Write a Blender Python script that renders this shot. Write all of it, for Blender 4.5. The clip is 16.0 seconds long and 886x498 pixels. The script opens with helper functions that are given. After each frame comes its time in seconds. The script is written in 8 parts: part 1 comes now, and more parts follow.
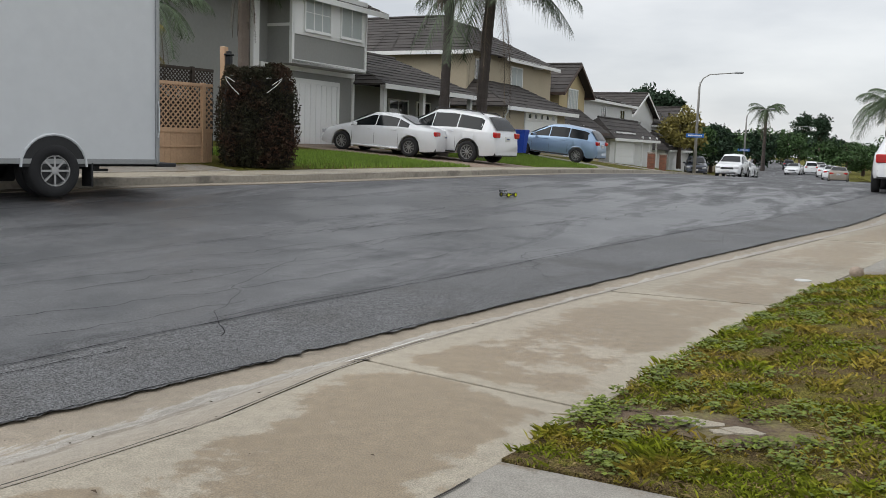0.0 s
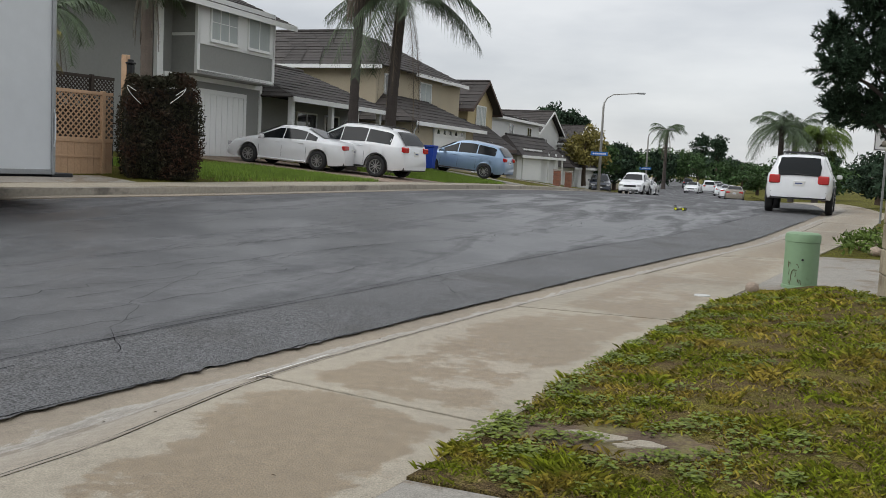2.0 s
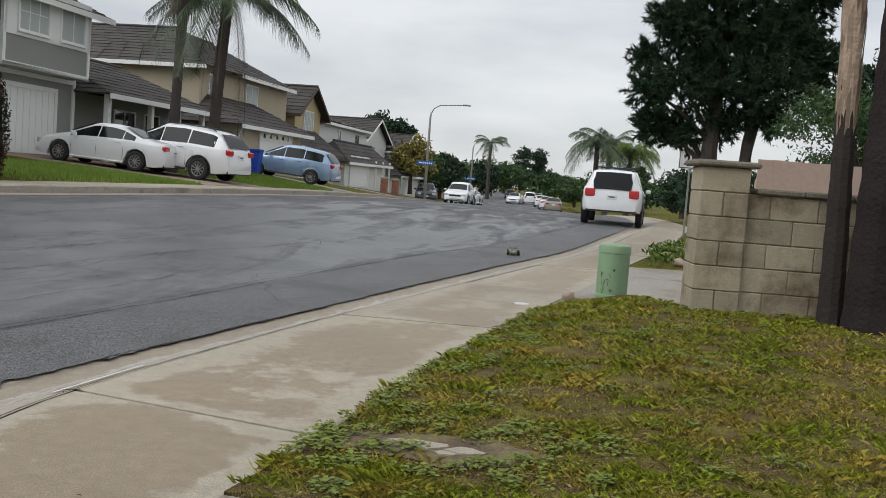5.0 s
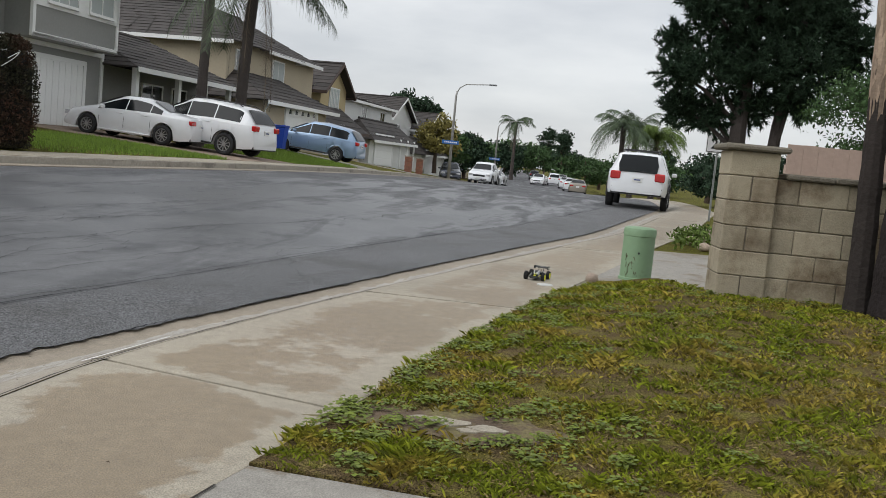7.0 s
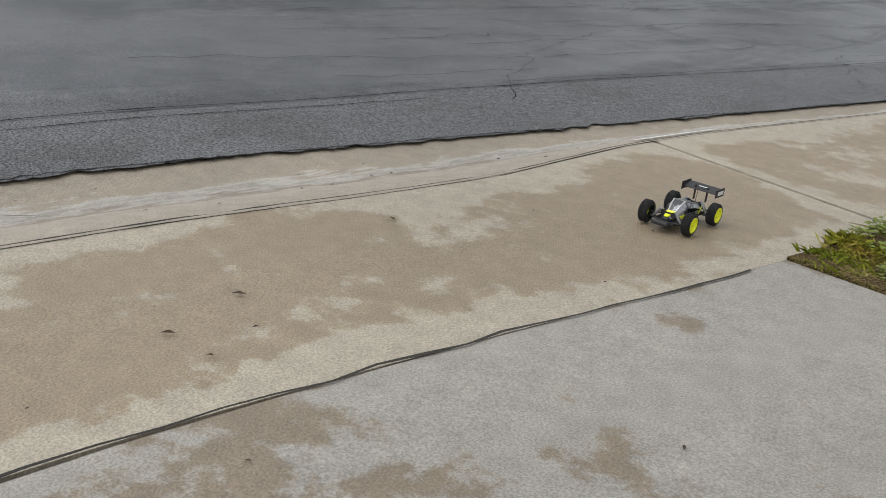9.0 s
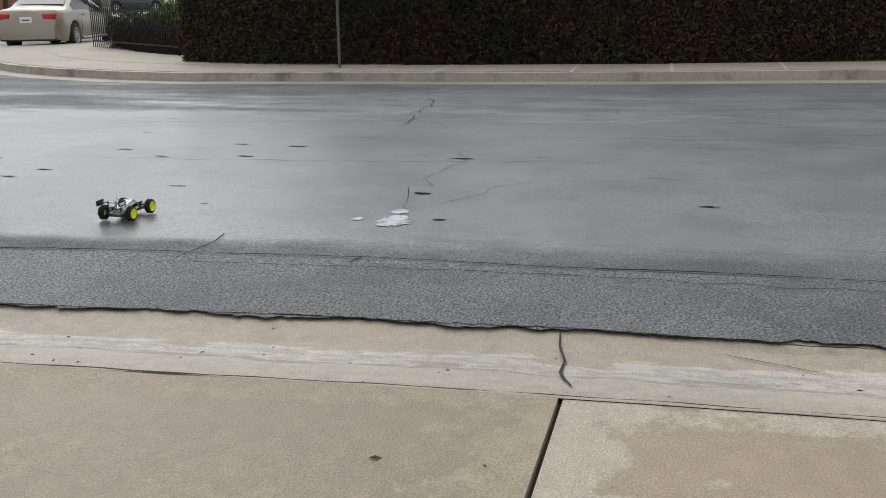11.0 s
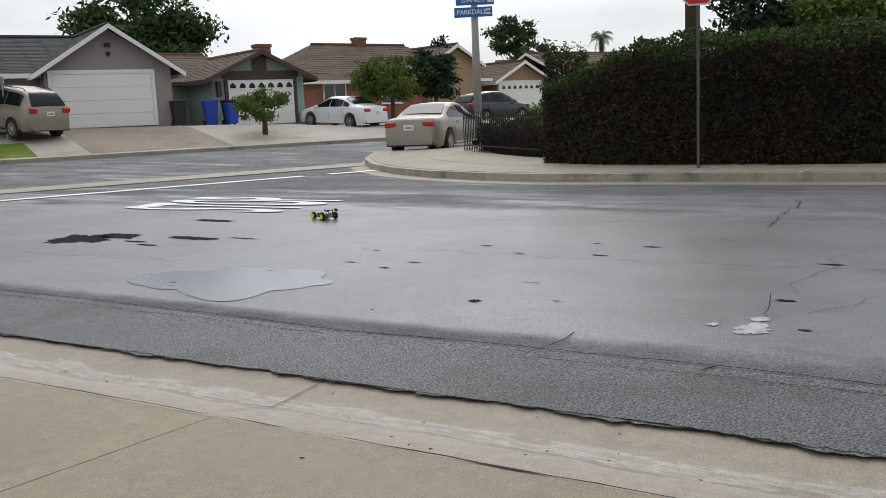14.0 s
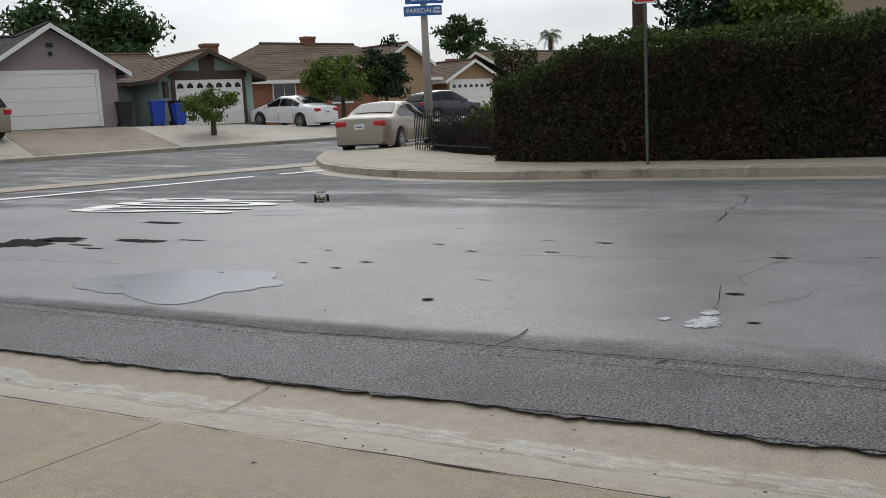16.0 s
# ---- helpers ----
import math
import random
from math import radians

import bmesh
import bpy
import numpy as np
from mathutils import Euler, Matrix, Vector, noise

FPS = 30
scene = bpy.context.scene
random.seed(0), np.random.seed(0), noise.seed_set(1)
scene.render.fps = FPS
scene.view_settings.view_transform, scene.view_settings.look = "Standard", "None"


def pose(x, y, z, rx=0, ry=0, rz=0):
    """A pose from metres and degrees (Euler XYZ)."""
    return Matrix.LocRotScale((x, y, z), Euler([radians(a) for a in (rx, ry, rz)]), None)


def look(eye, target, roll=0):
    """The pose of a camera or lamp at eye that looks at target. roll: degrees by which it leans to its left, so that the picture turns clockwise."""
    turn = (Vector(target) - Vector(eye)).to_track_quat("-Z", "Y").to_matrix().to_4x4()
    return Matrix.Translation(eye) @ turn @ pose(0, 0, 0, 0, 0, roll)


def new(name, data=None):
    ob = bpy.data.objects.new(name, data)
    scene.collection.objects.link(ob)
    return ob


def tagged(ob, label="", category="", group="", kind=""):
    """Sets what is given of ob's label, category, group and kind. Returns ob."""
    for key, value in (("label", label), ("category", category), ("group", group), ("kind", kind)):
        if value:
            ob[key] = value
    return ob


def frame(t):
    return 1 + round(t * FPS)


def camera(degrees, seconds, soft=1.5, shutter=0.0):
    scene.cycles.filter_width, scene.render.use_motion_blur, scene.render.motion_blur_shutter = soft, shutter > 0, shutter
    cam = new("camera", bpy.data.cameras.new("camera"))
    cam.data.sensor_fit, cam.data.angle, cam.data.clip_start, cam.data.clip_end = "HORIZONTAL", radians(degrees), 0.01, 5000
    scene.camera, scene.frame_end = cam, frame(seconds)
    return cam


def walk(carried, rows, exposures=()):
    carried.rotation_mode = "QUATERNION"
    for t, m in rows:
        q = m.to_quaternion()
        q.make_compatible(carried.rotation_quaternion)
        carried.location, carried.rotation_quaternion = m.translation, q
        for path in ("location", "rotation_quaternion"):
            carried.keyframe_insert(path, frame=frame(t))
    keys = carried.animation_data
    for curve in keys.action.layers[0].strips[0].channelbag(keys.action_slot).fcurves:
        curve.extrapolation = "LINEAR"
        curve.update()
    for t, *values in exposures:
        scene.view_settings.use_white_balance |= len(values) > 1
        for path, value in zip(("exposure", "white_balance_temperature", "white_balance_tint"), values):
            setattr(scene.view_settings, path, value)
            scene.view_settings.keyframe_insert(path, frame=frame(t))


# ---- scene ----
cam = camera(51.22, 16.0, soft=0.8, shutter=0.06)
PATH = [
    (0.0, pose(0.039, 0.010, 1.158, 83.46, -1.89, 23.55)),
    (0.5, pose(0.047, 0.032, 1.161, 83.95, -1.94, 21.32)),
    (1.0, pose(0.040, 0.044, 1.156, 84.18, -2.18, 20.01)),
    (1.5, pose(0.033, 0.049, 1.151, 84.47, -2.41, 19.13)),
    (2.0, pose(0.032, 0.058, 1.151, 84.61, -2.74, 17.94)),
    (2.5, pose(0.036, 0.064, 1.154, 84.70, -2.80, 17.47)),
    (3.0, pose(0.041, 0.083, 1.156, 84.57, -2.44, 15.03)),
    (3.5, pose(0.043, 0.094, 1.170, 85.55, -3.24, 6.89)),
    (4.0, pose(0.040, 0.078, 1.164, 86.03, -3.93, 7.31)),
    (6.3, pose(0.029, 0.065, 1.156, 84.87, -4.89, 7.23)),
    (6.5, pose(0.025, 0.066, 1.153, 84.74, -4.98, 7.62)),
    (7.0, pose(0.020, 0.061, 1.153, 84.31, -5.47, 8.79)),
    (7.5, pose(0.017, 0.023, 1.158, 83.30, -5.68, 11.91)),
    (8.0, pose(0.029, 0.020, 1.149, 81.99, -5.17, 16.15)),
    (8.5, pose(-0.025, -0.008, 1.103, 75.99, -6.92, 30.58)),
    (9.0, pose(-0.012, -0.041, 1.085, 68.96, -5.87, 41.70)),
    (9.3, pose(-0.022, -0.074, 1.115, 65.18, -6.95, 54.74)),
    (9.5, pose(-0.012, -0.066, 1.116, 63.67, -4.50, 71.61)),
    (9.6, pose(-0.005, -0.062, 1.125, 63.88, -3.48, 80.27)),
    (10.0, pose(0.019, -0.034, 1.153, 70.73, 0.91, 102.48)),
    (10.2, pose(0.028, -0.017, 1.159, 72.39, 0.91, 103.95)),
    (12.3, pose(-0.022, -0.020, 1.159, 78.77, 0.83, 99.06)),
    (12.5, pose(-0.023, -0.026, 1.161, 78.87, 1.08, 101.43)),
    (13.0, pose(-0.022, -0.040, 1.157, 79.79, 1.92, 110.00)),
    (13.4, pose(-0.045, -0.052, 1.152, 81.27, 2.36, 118.87)),
    (13.5, pose(-0.050, -0.050, 1.153, 81.34, 2.39, 119.48)),
    (14.0, pose(-0.039, -0.045, 1.155, 81.55, 2.50, 123.71)),
    (14.5, pose(-0.047, -0.055, 1.151, 81.57, 2.68, 125.16)),
    (15.0, pose(-0.058, -0.060, 1.149, 81.61, 2.69, 123.98)),
    (15.5, pose(-0.057, -0.051, 1.158, 81.37, 2.76, 122.39)),
    (16.0, pose(-0.067, -0.059, 1.147, 81.35, 2.89, 120.70)),
]
EXPOSURES = [(0.0, 0.04), (0.8, -0.06), (1.5, -0.1), (2.5, -0.06), (3.5, -0.06), (7.5, -0.05), (8.5, 0.0), (9.5, 0.0), (10.2, 0.0), (12.5, 0.26), (13.0, 0.16), (13.6, -0.02), (14.5, -0.28), (16.0, -0.3)]
walk(cam, PATH, EXPOSURES)

# ---- world, sun ----
world = bpy.data.worlds.new("overcast_sky")
scene.world = world
world.use_nodes = True
wn, wl = world.node_tree.nodes, world.node_tree.links
wn.clear()
w_out, w_bg = wn.new("ShaderNodeOutputWorld"), wn.new("ShaderNodeBackground")
w_sky = wn.new("ShaderNodeTexSky")
w_sky.sky_type, w_sky.sun_disc = "NISHITA", False
w_sky.sun_elevation, w_sky.sun_rotation = radians(42), radians(235)
w_scale = wn.new("ShaderNodeMixRGB")
w_scale.blend_type, w_scale.inputs[0].default_value = "MULTIPLY", 1.0
w_scale.inputs[2].default_value = (0.12, 0.12, 0.12, 1)
w_co, w_map = wn.new("ShaderNodeTexCoord"), wn.new("ShaderNodeMapping")
w_map.inputs["Scale"].default_value = (2.2, 2.2, 8.0)
w_noise = wn.new("ShaderNodeTexNoise")
w_noise.inputs["Scale"].default_value, w_noise.inputs["Detail"].default_value = 1.6, 6
w_ramp = wn.new("ShaderNodeValToRGB")
w_ramp.color_ramp.elements[0].position, w_ramp.color_ramp.elements[0].color = 0.34, (0.68, 0.705, 0.745, 1)
w_ramp.color_ramp.elements[1].position, w_ramp.color_ramp.elements[1].color = 0.66, (0.96, 0.975, 0.99, 1)
w_sep, w_up = wn.new("ShaderNodeSeparateXYZ"), wn.new("ShaderNodeMapRange")
w_up.inputs["From Min"].default_value, w_up.inputs["From Max"].default_value = 0.12, 1.0
w_up.inputs["To Min"].default_value, w_up.inputs["To Max"].default_value = 1.0, 1.4
w_mul = wn.new("ShaderNodeMixRGB")
w_mul.blend_type, w_mul.inputs[0].default_value = "MULTIPLY", 1.0
# the cloud is brighter towards the hidden sun
w_dot, w_pow, w_glow, w_mul2 = wn.new("ShaderNodeVectorMath"), wn.new("ShaderNodeMath"), wn.new("ShaderNodeMath"), wn.new("ShaderNodeMixRGB")
w_dot.operation, w_pow.operation, w_glow.operation = "DOT_PRODUCT", "POWER", "MULTIPLY_ADD"
w_dot.inputs[1].default_value = (-0.61, -0.43, 0.67)
w_pow.inputs[1].default_value, w_pow.use_clamp = 6.0, False
w_max = wn.new("ShaderNodeMath")
w_max.operation, w_max.inputs[1].default_value = "MAXIMUM", 0.0
w_glow.inputs[1].default_value, w_glow.inputs[2].default_value = 1.5, 0.93
w_mul2.blend_type, w_mul2.inputs[0].default_value = "MULTIPLY", 1.0
w_mix = wn.new("ShaderNodeMixRGB")
w_mix.inputs[0].default_value = 0.86
for a, b in ((w_sky.outputs[0], w_scale.inputs[1]), (w_co.outputs["Generated"], w_map.inputs[0]), (w_map.outputs[0], w_noise.inputs["Vector"]),
             (w_noise.outputs[0], w_ramp.inputs[0]), (w_co.outputs["Generated"], w_sep.inputs[0]), (w_sep.outputs[2], w_up.inputs[0]),
             (w_ramp.outputs[0], w_mul.inputs[1]), (w_up.outputs[0], w_mul.inputs[2]), (w_scale.outputs[0], w_mix.inputs[1]),
             (w_co.outputs["Generated"], w_dot.inputs[0]), (w_dot.outputs["Value"], w_max.inputs[0]), (w_max.outputs[0], w_pow.inputs[0]), (w_pow.outputs[0], w_glow.inputs[0]),
             (w_mul.outputs[0], w_mul2.inputs[1]), (w_glow.outputs[0], w_mul2.inputs[2]), (w_mul2.outputs[0], w_mix.inputs[2]), (w_mix.outputs[0], w_bg.inputs[0]), (w_bg.outputs[0], w_out.inputs[0])):
    wl.new(a, b)
w_bg.inputs[1].default_value = 1.0
sun = new("sun", bpy.data.lights.new("sun", "SUN"))
sun.data.energy, sun.data.angle, sun.data.color = 0.8, radians(50), (1.0, 0.99, 0.97)
sun.matrix_basis = look((0, 0, 60), (12.2, 8.6, 46.6))
scene.view_settings.exposure = 0.0


# ---- materials ----
MATS = {}


def mat(name, base, rough=0.7, metal=0.0, var=0.12, scale=6.0, bump=0.0, bump_scale=60.0, coat=0.0, spots=None, emit=None, per_object=0.0, island=0.0, spec=0.5, grit=0.0, grit_scale=170):
    """A node material: base colour varied at two scales, with optional fine relief and a second stain colour."""
    if name in MATS:
        return MATS[name]
    m = bpy.data.materials.new(name)
    m.use_nodes = True
    n, l = m.node_tree.nodes, m.node_tree.links
    b = n["Principled BSDF"]
    b.inputs["Roughness"].default_value, b.inputs["Metallic"].default_value = rough, metal
    b.inputs["Coat Weight"].default_value, b.inputs["Specular IOR Level"].default_value = coat, spec
    co = n.new("ShaderNodeTexCoord")
    big, fine = n.new("ShaderNodeTexNoise"), n.new("ShaderNodeTexNoise")
    big.inputs["Scale"].default_value, big.inputs["Detail"].default_value = scale * 0.25, 4
    fine.inputs["Scale"].default_value, fine.inputs["Detail"].default_value = scale * 6, 5
    add = n.new("ShaderNodeMath")
    add.operation = "ADD"
    rng = n.new("ShaderNodeMapRange")
    rng.inputs["From Min"].default_value, rng.inputs["From Max"].default_value = 0.6, 1.4
    rng.inputs["To Min"].default_value, rng.inputs["To Max"].default_value = 1 - var, 1 + var
    l.new(co.outputs["Object"], big.inputs["Vector"]), l.new(co.outputs["Object"], fine.inputs["Vector"])
    l.new(big.outputs[0], add.inputs[0]), l.new(fine.outputs[0], add.inputs[1]), l.new(add.outputs[0], rng.inputs[0])
    value = rng.outputs[0]
    if grit:
        gn, gr, gm = n.new("ShaderNodeTexNoise"), n.new("ShaderNodeMapRange"), n.new("ShaderNodeMath")
        gn.inputs["Scale"].default_value, gn.inputs["Detail"].default_value, gm.operation = grit_scale, 2, "MULTIPLY"
        gr.inputs["From Min"].default_value, gr.inputs["From Max"].default_value = 0.34, 0.66
        gr.inputs["To Min"].default_value, gr.inputs["To Max"].default_value = 1 - grit, 1 + grit
        l.new(co.outputs["Object"], gn.inputs["Vector"]), l.new(gn.outputs[0], gr.inputs[0]), l.new(gr.outputs[0], gm.inputs[0]), l.new(value, gm.inputs[1])
        value = gm.outputs[0]
    for amount, kind in ((per_object, "ob"), (island, "is")):
        if amount:
            src = n.new("ShaderNodeObjectInfo").outputs["Random"] if kind == "ob" else n.new("ShaderNodeNewGeometry").outputs["Random Per Island"]
            r2, mu = n.new("ShaderNodeMapRange"), n.new("ShaderNodeMath")
            r2.inputs["To Min"].default_value, r2.inputs["To Max"].default_value = 1 - amount, 1 + amount
            mu.operation = "MULTIPLY"
            l.new(src, r2.inputs[0]), l.new(r2.outputs[0], mu.inputs[0]), l.new(value, mu.inputs[1])
            value = mu.outputs[0]
    col = n.new("ShaderNodeMixRGB")
    col.blend_type, col.inputs[0].default_value = "MULTIPLY", 1.0
    col.inputs[1].default_value = (*base, 1)
    if spots:
        colour, lo, hi, sc = spots
        sn, sr, sm = n.new("ShaderNodeTexNoise"), n.new("ShaderNodeMapRange"), n.new("ShaderNodeMixRGB")
        sn.inputs["Scale"].default_value, sn.inputs["Detail"].default_value, sn.inputs["Roughness"].default_value = sc, 10, 0.68
        sr.inputs["From Min"].default_value, sr.inputs["From Max"].default_value = lo, hi
        sm.inputs[1].default_value, sm.inputs[2].default_value = (*base, 1), (*colour, 1)
        l.new(co.outputs["Object"], sn.inputs["Vector"]), l.new(sn.outputs[0], sr.inputs[0]), l.new(sr.outputs[0], sm.inputs[0]), l.new(sm.outputs[0], col.inputs[1])
    l.new(value, col.inputs[2]), l.new(col.outputs[0], b.inputs["Base Color"])
    if bump:
        bn, bb = n.new("ShaderNodeTexNoise"), n.new("ShaderNodeBump")
        bn.inputs["Scale"].default_value, bn.inputs["Detail"].default_value = bump_scale, 4
        bb.inputs["Strength"].default_value, bb.inputs["Distance"].default_value = bump, 0.02
        l.new(co.outputs["Object"], bn.inputs["Vector"]), l.new(bn.outputs[0], bb.inputs["Height"]), l.new(bb.outputs[0], b.inputs["Normal"])
    if emit:
        b.inputs["Emission Color"].default_value, b.inputs["Emission Strength"].default_value = (*emit, 1), 1.0
    MATS[name] = m
    return m


def stained_concrete(name, dry, damp, cover=0.5, scale=0.9, edge=0.0, rough=(0.75, 0.48)):
    """Concrete with ragged, crisp-edged damp stains; the damp part is darker and glossier, and keeps off the dried edges of a slab."""
    m = mat(name, dry, rough[0], 0, 0.2, 2.2, 0.25, 120, 0, (damp, 0.5, 0.52, scale), per_object=0.04, grit=0.24)
    n, l = m.node_tree.nodes, m.node_tree.links
    mix = [x for x in n if x.type == "MIX_RGB" and x.blend_type == "MIX"][0]
    rng_ = mix.inputs[0].links[0].from_node
    tex = rng_.inputs[0].links[0].from_node
    at, fine, a1, a2 = n.new("ShaderNodeAttribute"), n.new("ShaderNodeTexNoise"), n.new("ShaderNodeMath"), n.new("ShaderNodeMath")
    at.attribute_name = "across"
    fine.inputs["Scale"].default_value, fine.inputs["Detail"].default_value, fine.inputs["Roughness"].default_value = scale * 7, 8, 0.7
    l.new(n["Texture Coordinate"].outputs["Object"], fine.inputs["Vector"])
    a1.operation = a2.operation = "MULTIPLY_ADD"
    a1.inputs[1].default_value, a2.inputs[1].default_value = 0.46, edge
    l.new(fine.outputs[0], a1.inputs[0]), l.new(tex.outputs[0], a1.inputs[2])
    l.new(at.outputs["Fac"], a2.inputs[0]), l.new(a1.outputs[0], a2.inputs[2]), l.new(a2.outputs[0], rng_.inputs[0])
    rng_.inputs["From Min"].default_value, rng_.inputs["From Max"].default_value = 0.73 + edge * 0.62 - (cover - 0.5) * 0.3, 0.77 + edge * 0.62 - (cover - 0.5) * 0.3
    rng_.inputs["To Max"].default_value = 0.9
    rr = n.new("ShaderNodeMapRange")
    rr.inputs["To Min"].default_value, rr.inputs["To Max"].default_value = rough
    l.new(rng_.outputs[0], rr.inputs[0]), l.new(rr.outputs[0], n["Principled BSDF"].inputs["Roughness"])
    return m


def gutter_concrete():
    """Gutter: tan by the asphalt, salt-whitened along the flow line, paler towards the walk."""
    m = mat("gutter_concrete", (0.32, 0.27, 0.20), 0.6, 0, 0.22, 2.5, 0.3, 90, grit=0.28)
    n, l = m.node_tree.nodes, m.node_tree.links
    at, tex, mp, ad, ramp = n.new("ShaderNodeAttribute"), n.new("ShaderNodeTexNoise"), n.new("ShaderNodeMapping"), n.new("ShaderNodeMath"), n.new("ShaderNodeValToRGB")
    at.attribute_name = "across"
    mp.inputs["Scale"].default_value = (5.0, 1.3, 1.0)
    tex.inputs["Scale"].default_value, tex.inputs["Detail"].default_value, tex.inputs["Roughness"].default_value = 1.6, 10, 0.7
    l.new(n["Texture Coordinate"].outputs["Object"], mp.inputs[0]), l.new(mp.outputs[0], tex.inputs["Vector"])
    ad.operation, ad.inputs[1].default_value = "MULTIPLY_ADD", 0.75
    l.new(tex.outputs[0], ad.inputs[0]), l.new(at.outputs["Fac"], ad.inputs[2])
    cr = ramp.color_ramp
    for k, (p, c) in enumerate(((0.0, (0.258, 0.217, 0.164)), (0.30, (0.268, 0.224, 0.166)), (0.345, (0.37, 0.345, 0.305)), (0.43, (0.255, 0.23, 0.192)), (0.47, (0.36, 0.335, 0.295)), (0.545, (0.19, 0.157, 0.116)), (0.60, (0.32, 0.285, 0.232)), (1.0, (0.29, 0.25, 0.194)))):
        e = cr.elements[k] if k < 2 else cr.elements.new(p)
        e.position, e.color = p, (*c, 1)
    sub = n.new("ShaderNodeMapRange")
    sub.inputs["From Min"].default_value, sub.inputs["From Max"].default_value = 0.38, 1.38
    l.new(ad.outputs[0], sub.inputs[0]), l.new(sub.outputs[0], ramp.inputs[0])
    mul = [x for x in n if x.type == "MIX_RGB"][0]
    l.new(ramp.outputs[0], mul.inputs[1])
    return m


def asphalt():
    """Worn asphalt, damp down the middle of the road and dry by the kerb: the wet parts are darker and far glossier."""
    m = mat("asphalt", (0.085, 0.085, 0.088), 0.75, 0, 0.3, 1.2, 0.5, 90.0, 0, ((0.044, 0.045, 0.048), 0.46, 0.58, 0.6), grit=0.8, grit_scale=95, spec=0.65)
    n, l = m.node_tree.nodes, m.node_tree.links
    b = n["Principled BSDF"]
    co = n.new("ShaderNodeTexCoord")
    sep = n.new("ShaderNodeSeparateXYZ")
    uv = n.new("ShaderNodeAttribute")
    uv.attribute_name = "across"
    mp = n.new("ShaderNodeMapping")
    mp.inputs["Scale"].default_value = (1.15, 0.2, 1)
    wet = n.new("ShaderNodeTexNoise")
    wet.inputs["Scale"].default_value, wet.inputs["Detail"].default_value, wet.inputs["Distortion"].default_value = 1.3, 8, 0.8
    fine = n.new("ShaderNodeTexNoise")
    fine.inputs["Scale"].default_value, fine.inputs["Detail"].default_value = 3.0, 5
    l.new(co.outputs["Object"], mp.inputs[0]), l.new(mp.outputs[0], wet.inputs["Vector"]), l.new(co.outputs["Object"], fine.inputs["Vector"])
    ad = n.new("ShaderNodeMath")
    ad.operation = "MULTIPLY_ADD"
    l.new(fine.outputs[0], ad.inputs[0])
    ad.inputs[1].default_value = 0.25
    l.new(wet.outputs[0], ad.inputs[2])
    ad2 = n.new("ShaderNodeMath")
    ad2.operation = "ADD"
    l.new(ad.outputs[0], ad2.inputs[0]), l.new(uv.outputs["Fac"], ad2.inputs[1])
    rr = n.new("ShaderNodeMapRange")
    rr.inputs["From Min"].default_value, rr.inputs["From Max"].default_value = 0.71, 0.95
    rr.inputs["To Min"].default_value, rr.inputs["To Max"].default_value = 0.78, 0.38
    l.new(ad2.outputs[0], rr.inputs[0]), l.new(rr.outputs[0], b.inputs["Roughness"])
    bump = [x for x in n if x.type == "BUMP"][0]
    br = n.new("ShaderNodeMapRange")
    br.inputs["From Min"].default_value, br.inputs["From Max"].default_value = 0.62, 1.0
    br.inputs["To Min"].default_value, br.inputs["To Max"].default_value = 0.55, 0.06
    l.new(ad2.outputs[0], br.inputs[0]), l.new(br.outputs[0], bump.inputs["Strength"])
    return m


ASPHALT = asphalt()
PATCH_ASPHALT = mat("patch_asphalt", (0.114, 0.115, 0.117), 0.55, 0, 0.35, 3, 1.0, 120, 0, ((0.088, 0.086, 0.084), 0.5, 0.6, 1.2), grit=0.98, grit_scale=85)
CONCRETE = stained_concrete("concrete", (0.325, 0.287, 0.222), (0.225, 0.172, 0.108), 0.52, 0.9, 0.2)
CONCRETE_GREY = stained_concrete("concrete_grey", (0.285, 0.265, 0.23), (0.185, 0.143, 0.094), 0.38, 0.8)
CONCRETE_DAMP = stained_concrete("damp_concrete", (0.262, 0.217, 0.152), (0.185, 0.142, 0.088), 0.56, 0.9, 0.2)
GUTTER = gutter_concrete()
KERB = mat("kerb_concrete", (0.34, 0.31, 0.26), 0.75, 0, 0.25, 3, 0.3, 60, 0, ((0.16, 0.145, 0.125), 0.52, 0.66, 1.4))
JOINT = mat("joint_dirt", (0.03, 0.025, 0.02), 0.95, 0, 0.4, 20, 0.5, 90)
SOIL = mat("soil", (0.115, 0.078, 0.048), 0.95, 0, 0.35, 8, 0.8, 60, 0, ((0.17, 0.15, 0.055), 0.45, 0.6, 3))
GRASS = mat("grass_blades", (0.140, 0.165, 0.009), 0.8, 0, 0.4, 3, 0, 1, 0, ((0.235, 0.18, 0.03), 0.46, 0.58, 2.6), island=0.6, spec=0.2)
LAWN_SOIL = mat("lawn_soil", (0.10, 0.072, 0.036), 0.95, 0, 0.45, 10, 1.0, 70, 0, ((0.135, 0.12, 0.03), 0.44, 0.6, 7), grit=0.7, spec=0.05)
STRAW = mat("dry_grass_blades", (0.235, 0.18, 0.08), 0.85, 0, 0.3, 3, island=0.45, spec=0.1)
TURF = mat("turf", (0.095, 0.085, 0.028), 0.95, 0, 0.45, 10, 1.0, 70, 0, ((0.115, 0.115, 0.018), 0.44, 0.58, 11), grit=0.6, spec=0.05)
WHITE_LINE = mat("road_paint", (0.72, 0.72, 0.70), 0.55, 0, 0.15, 8, 0.2, 80, 0, ((0.42, 0.42, 0.42), 0.58, 0.7, 5))
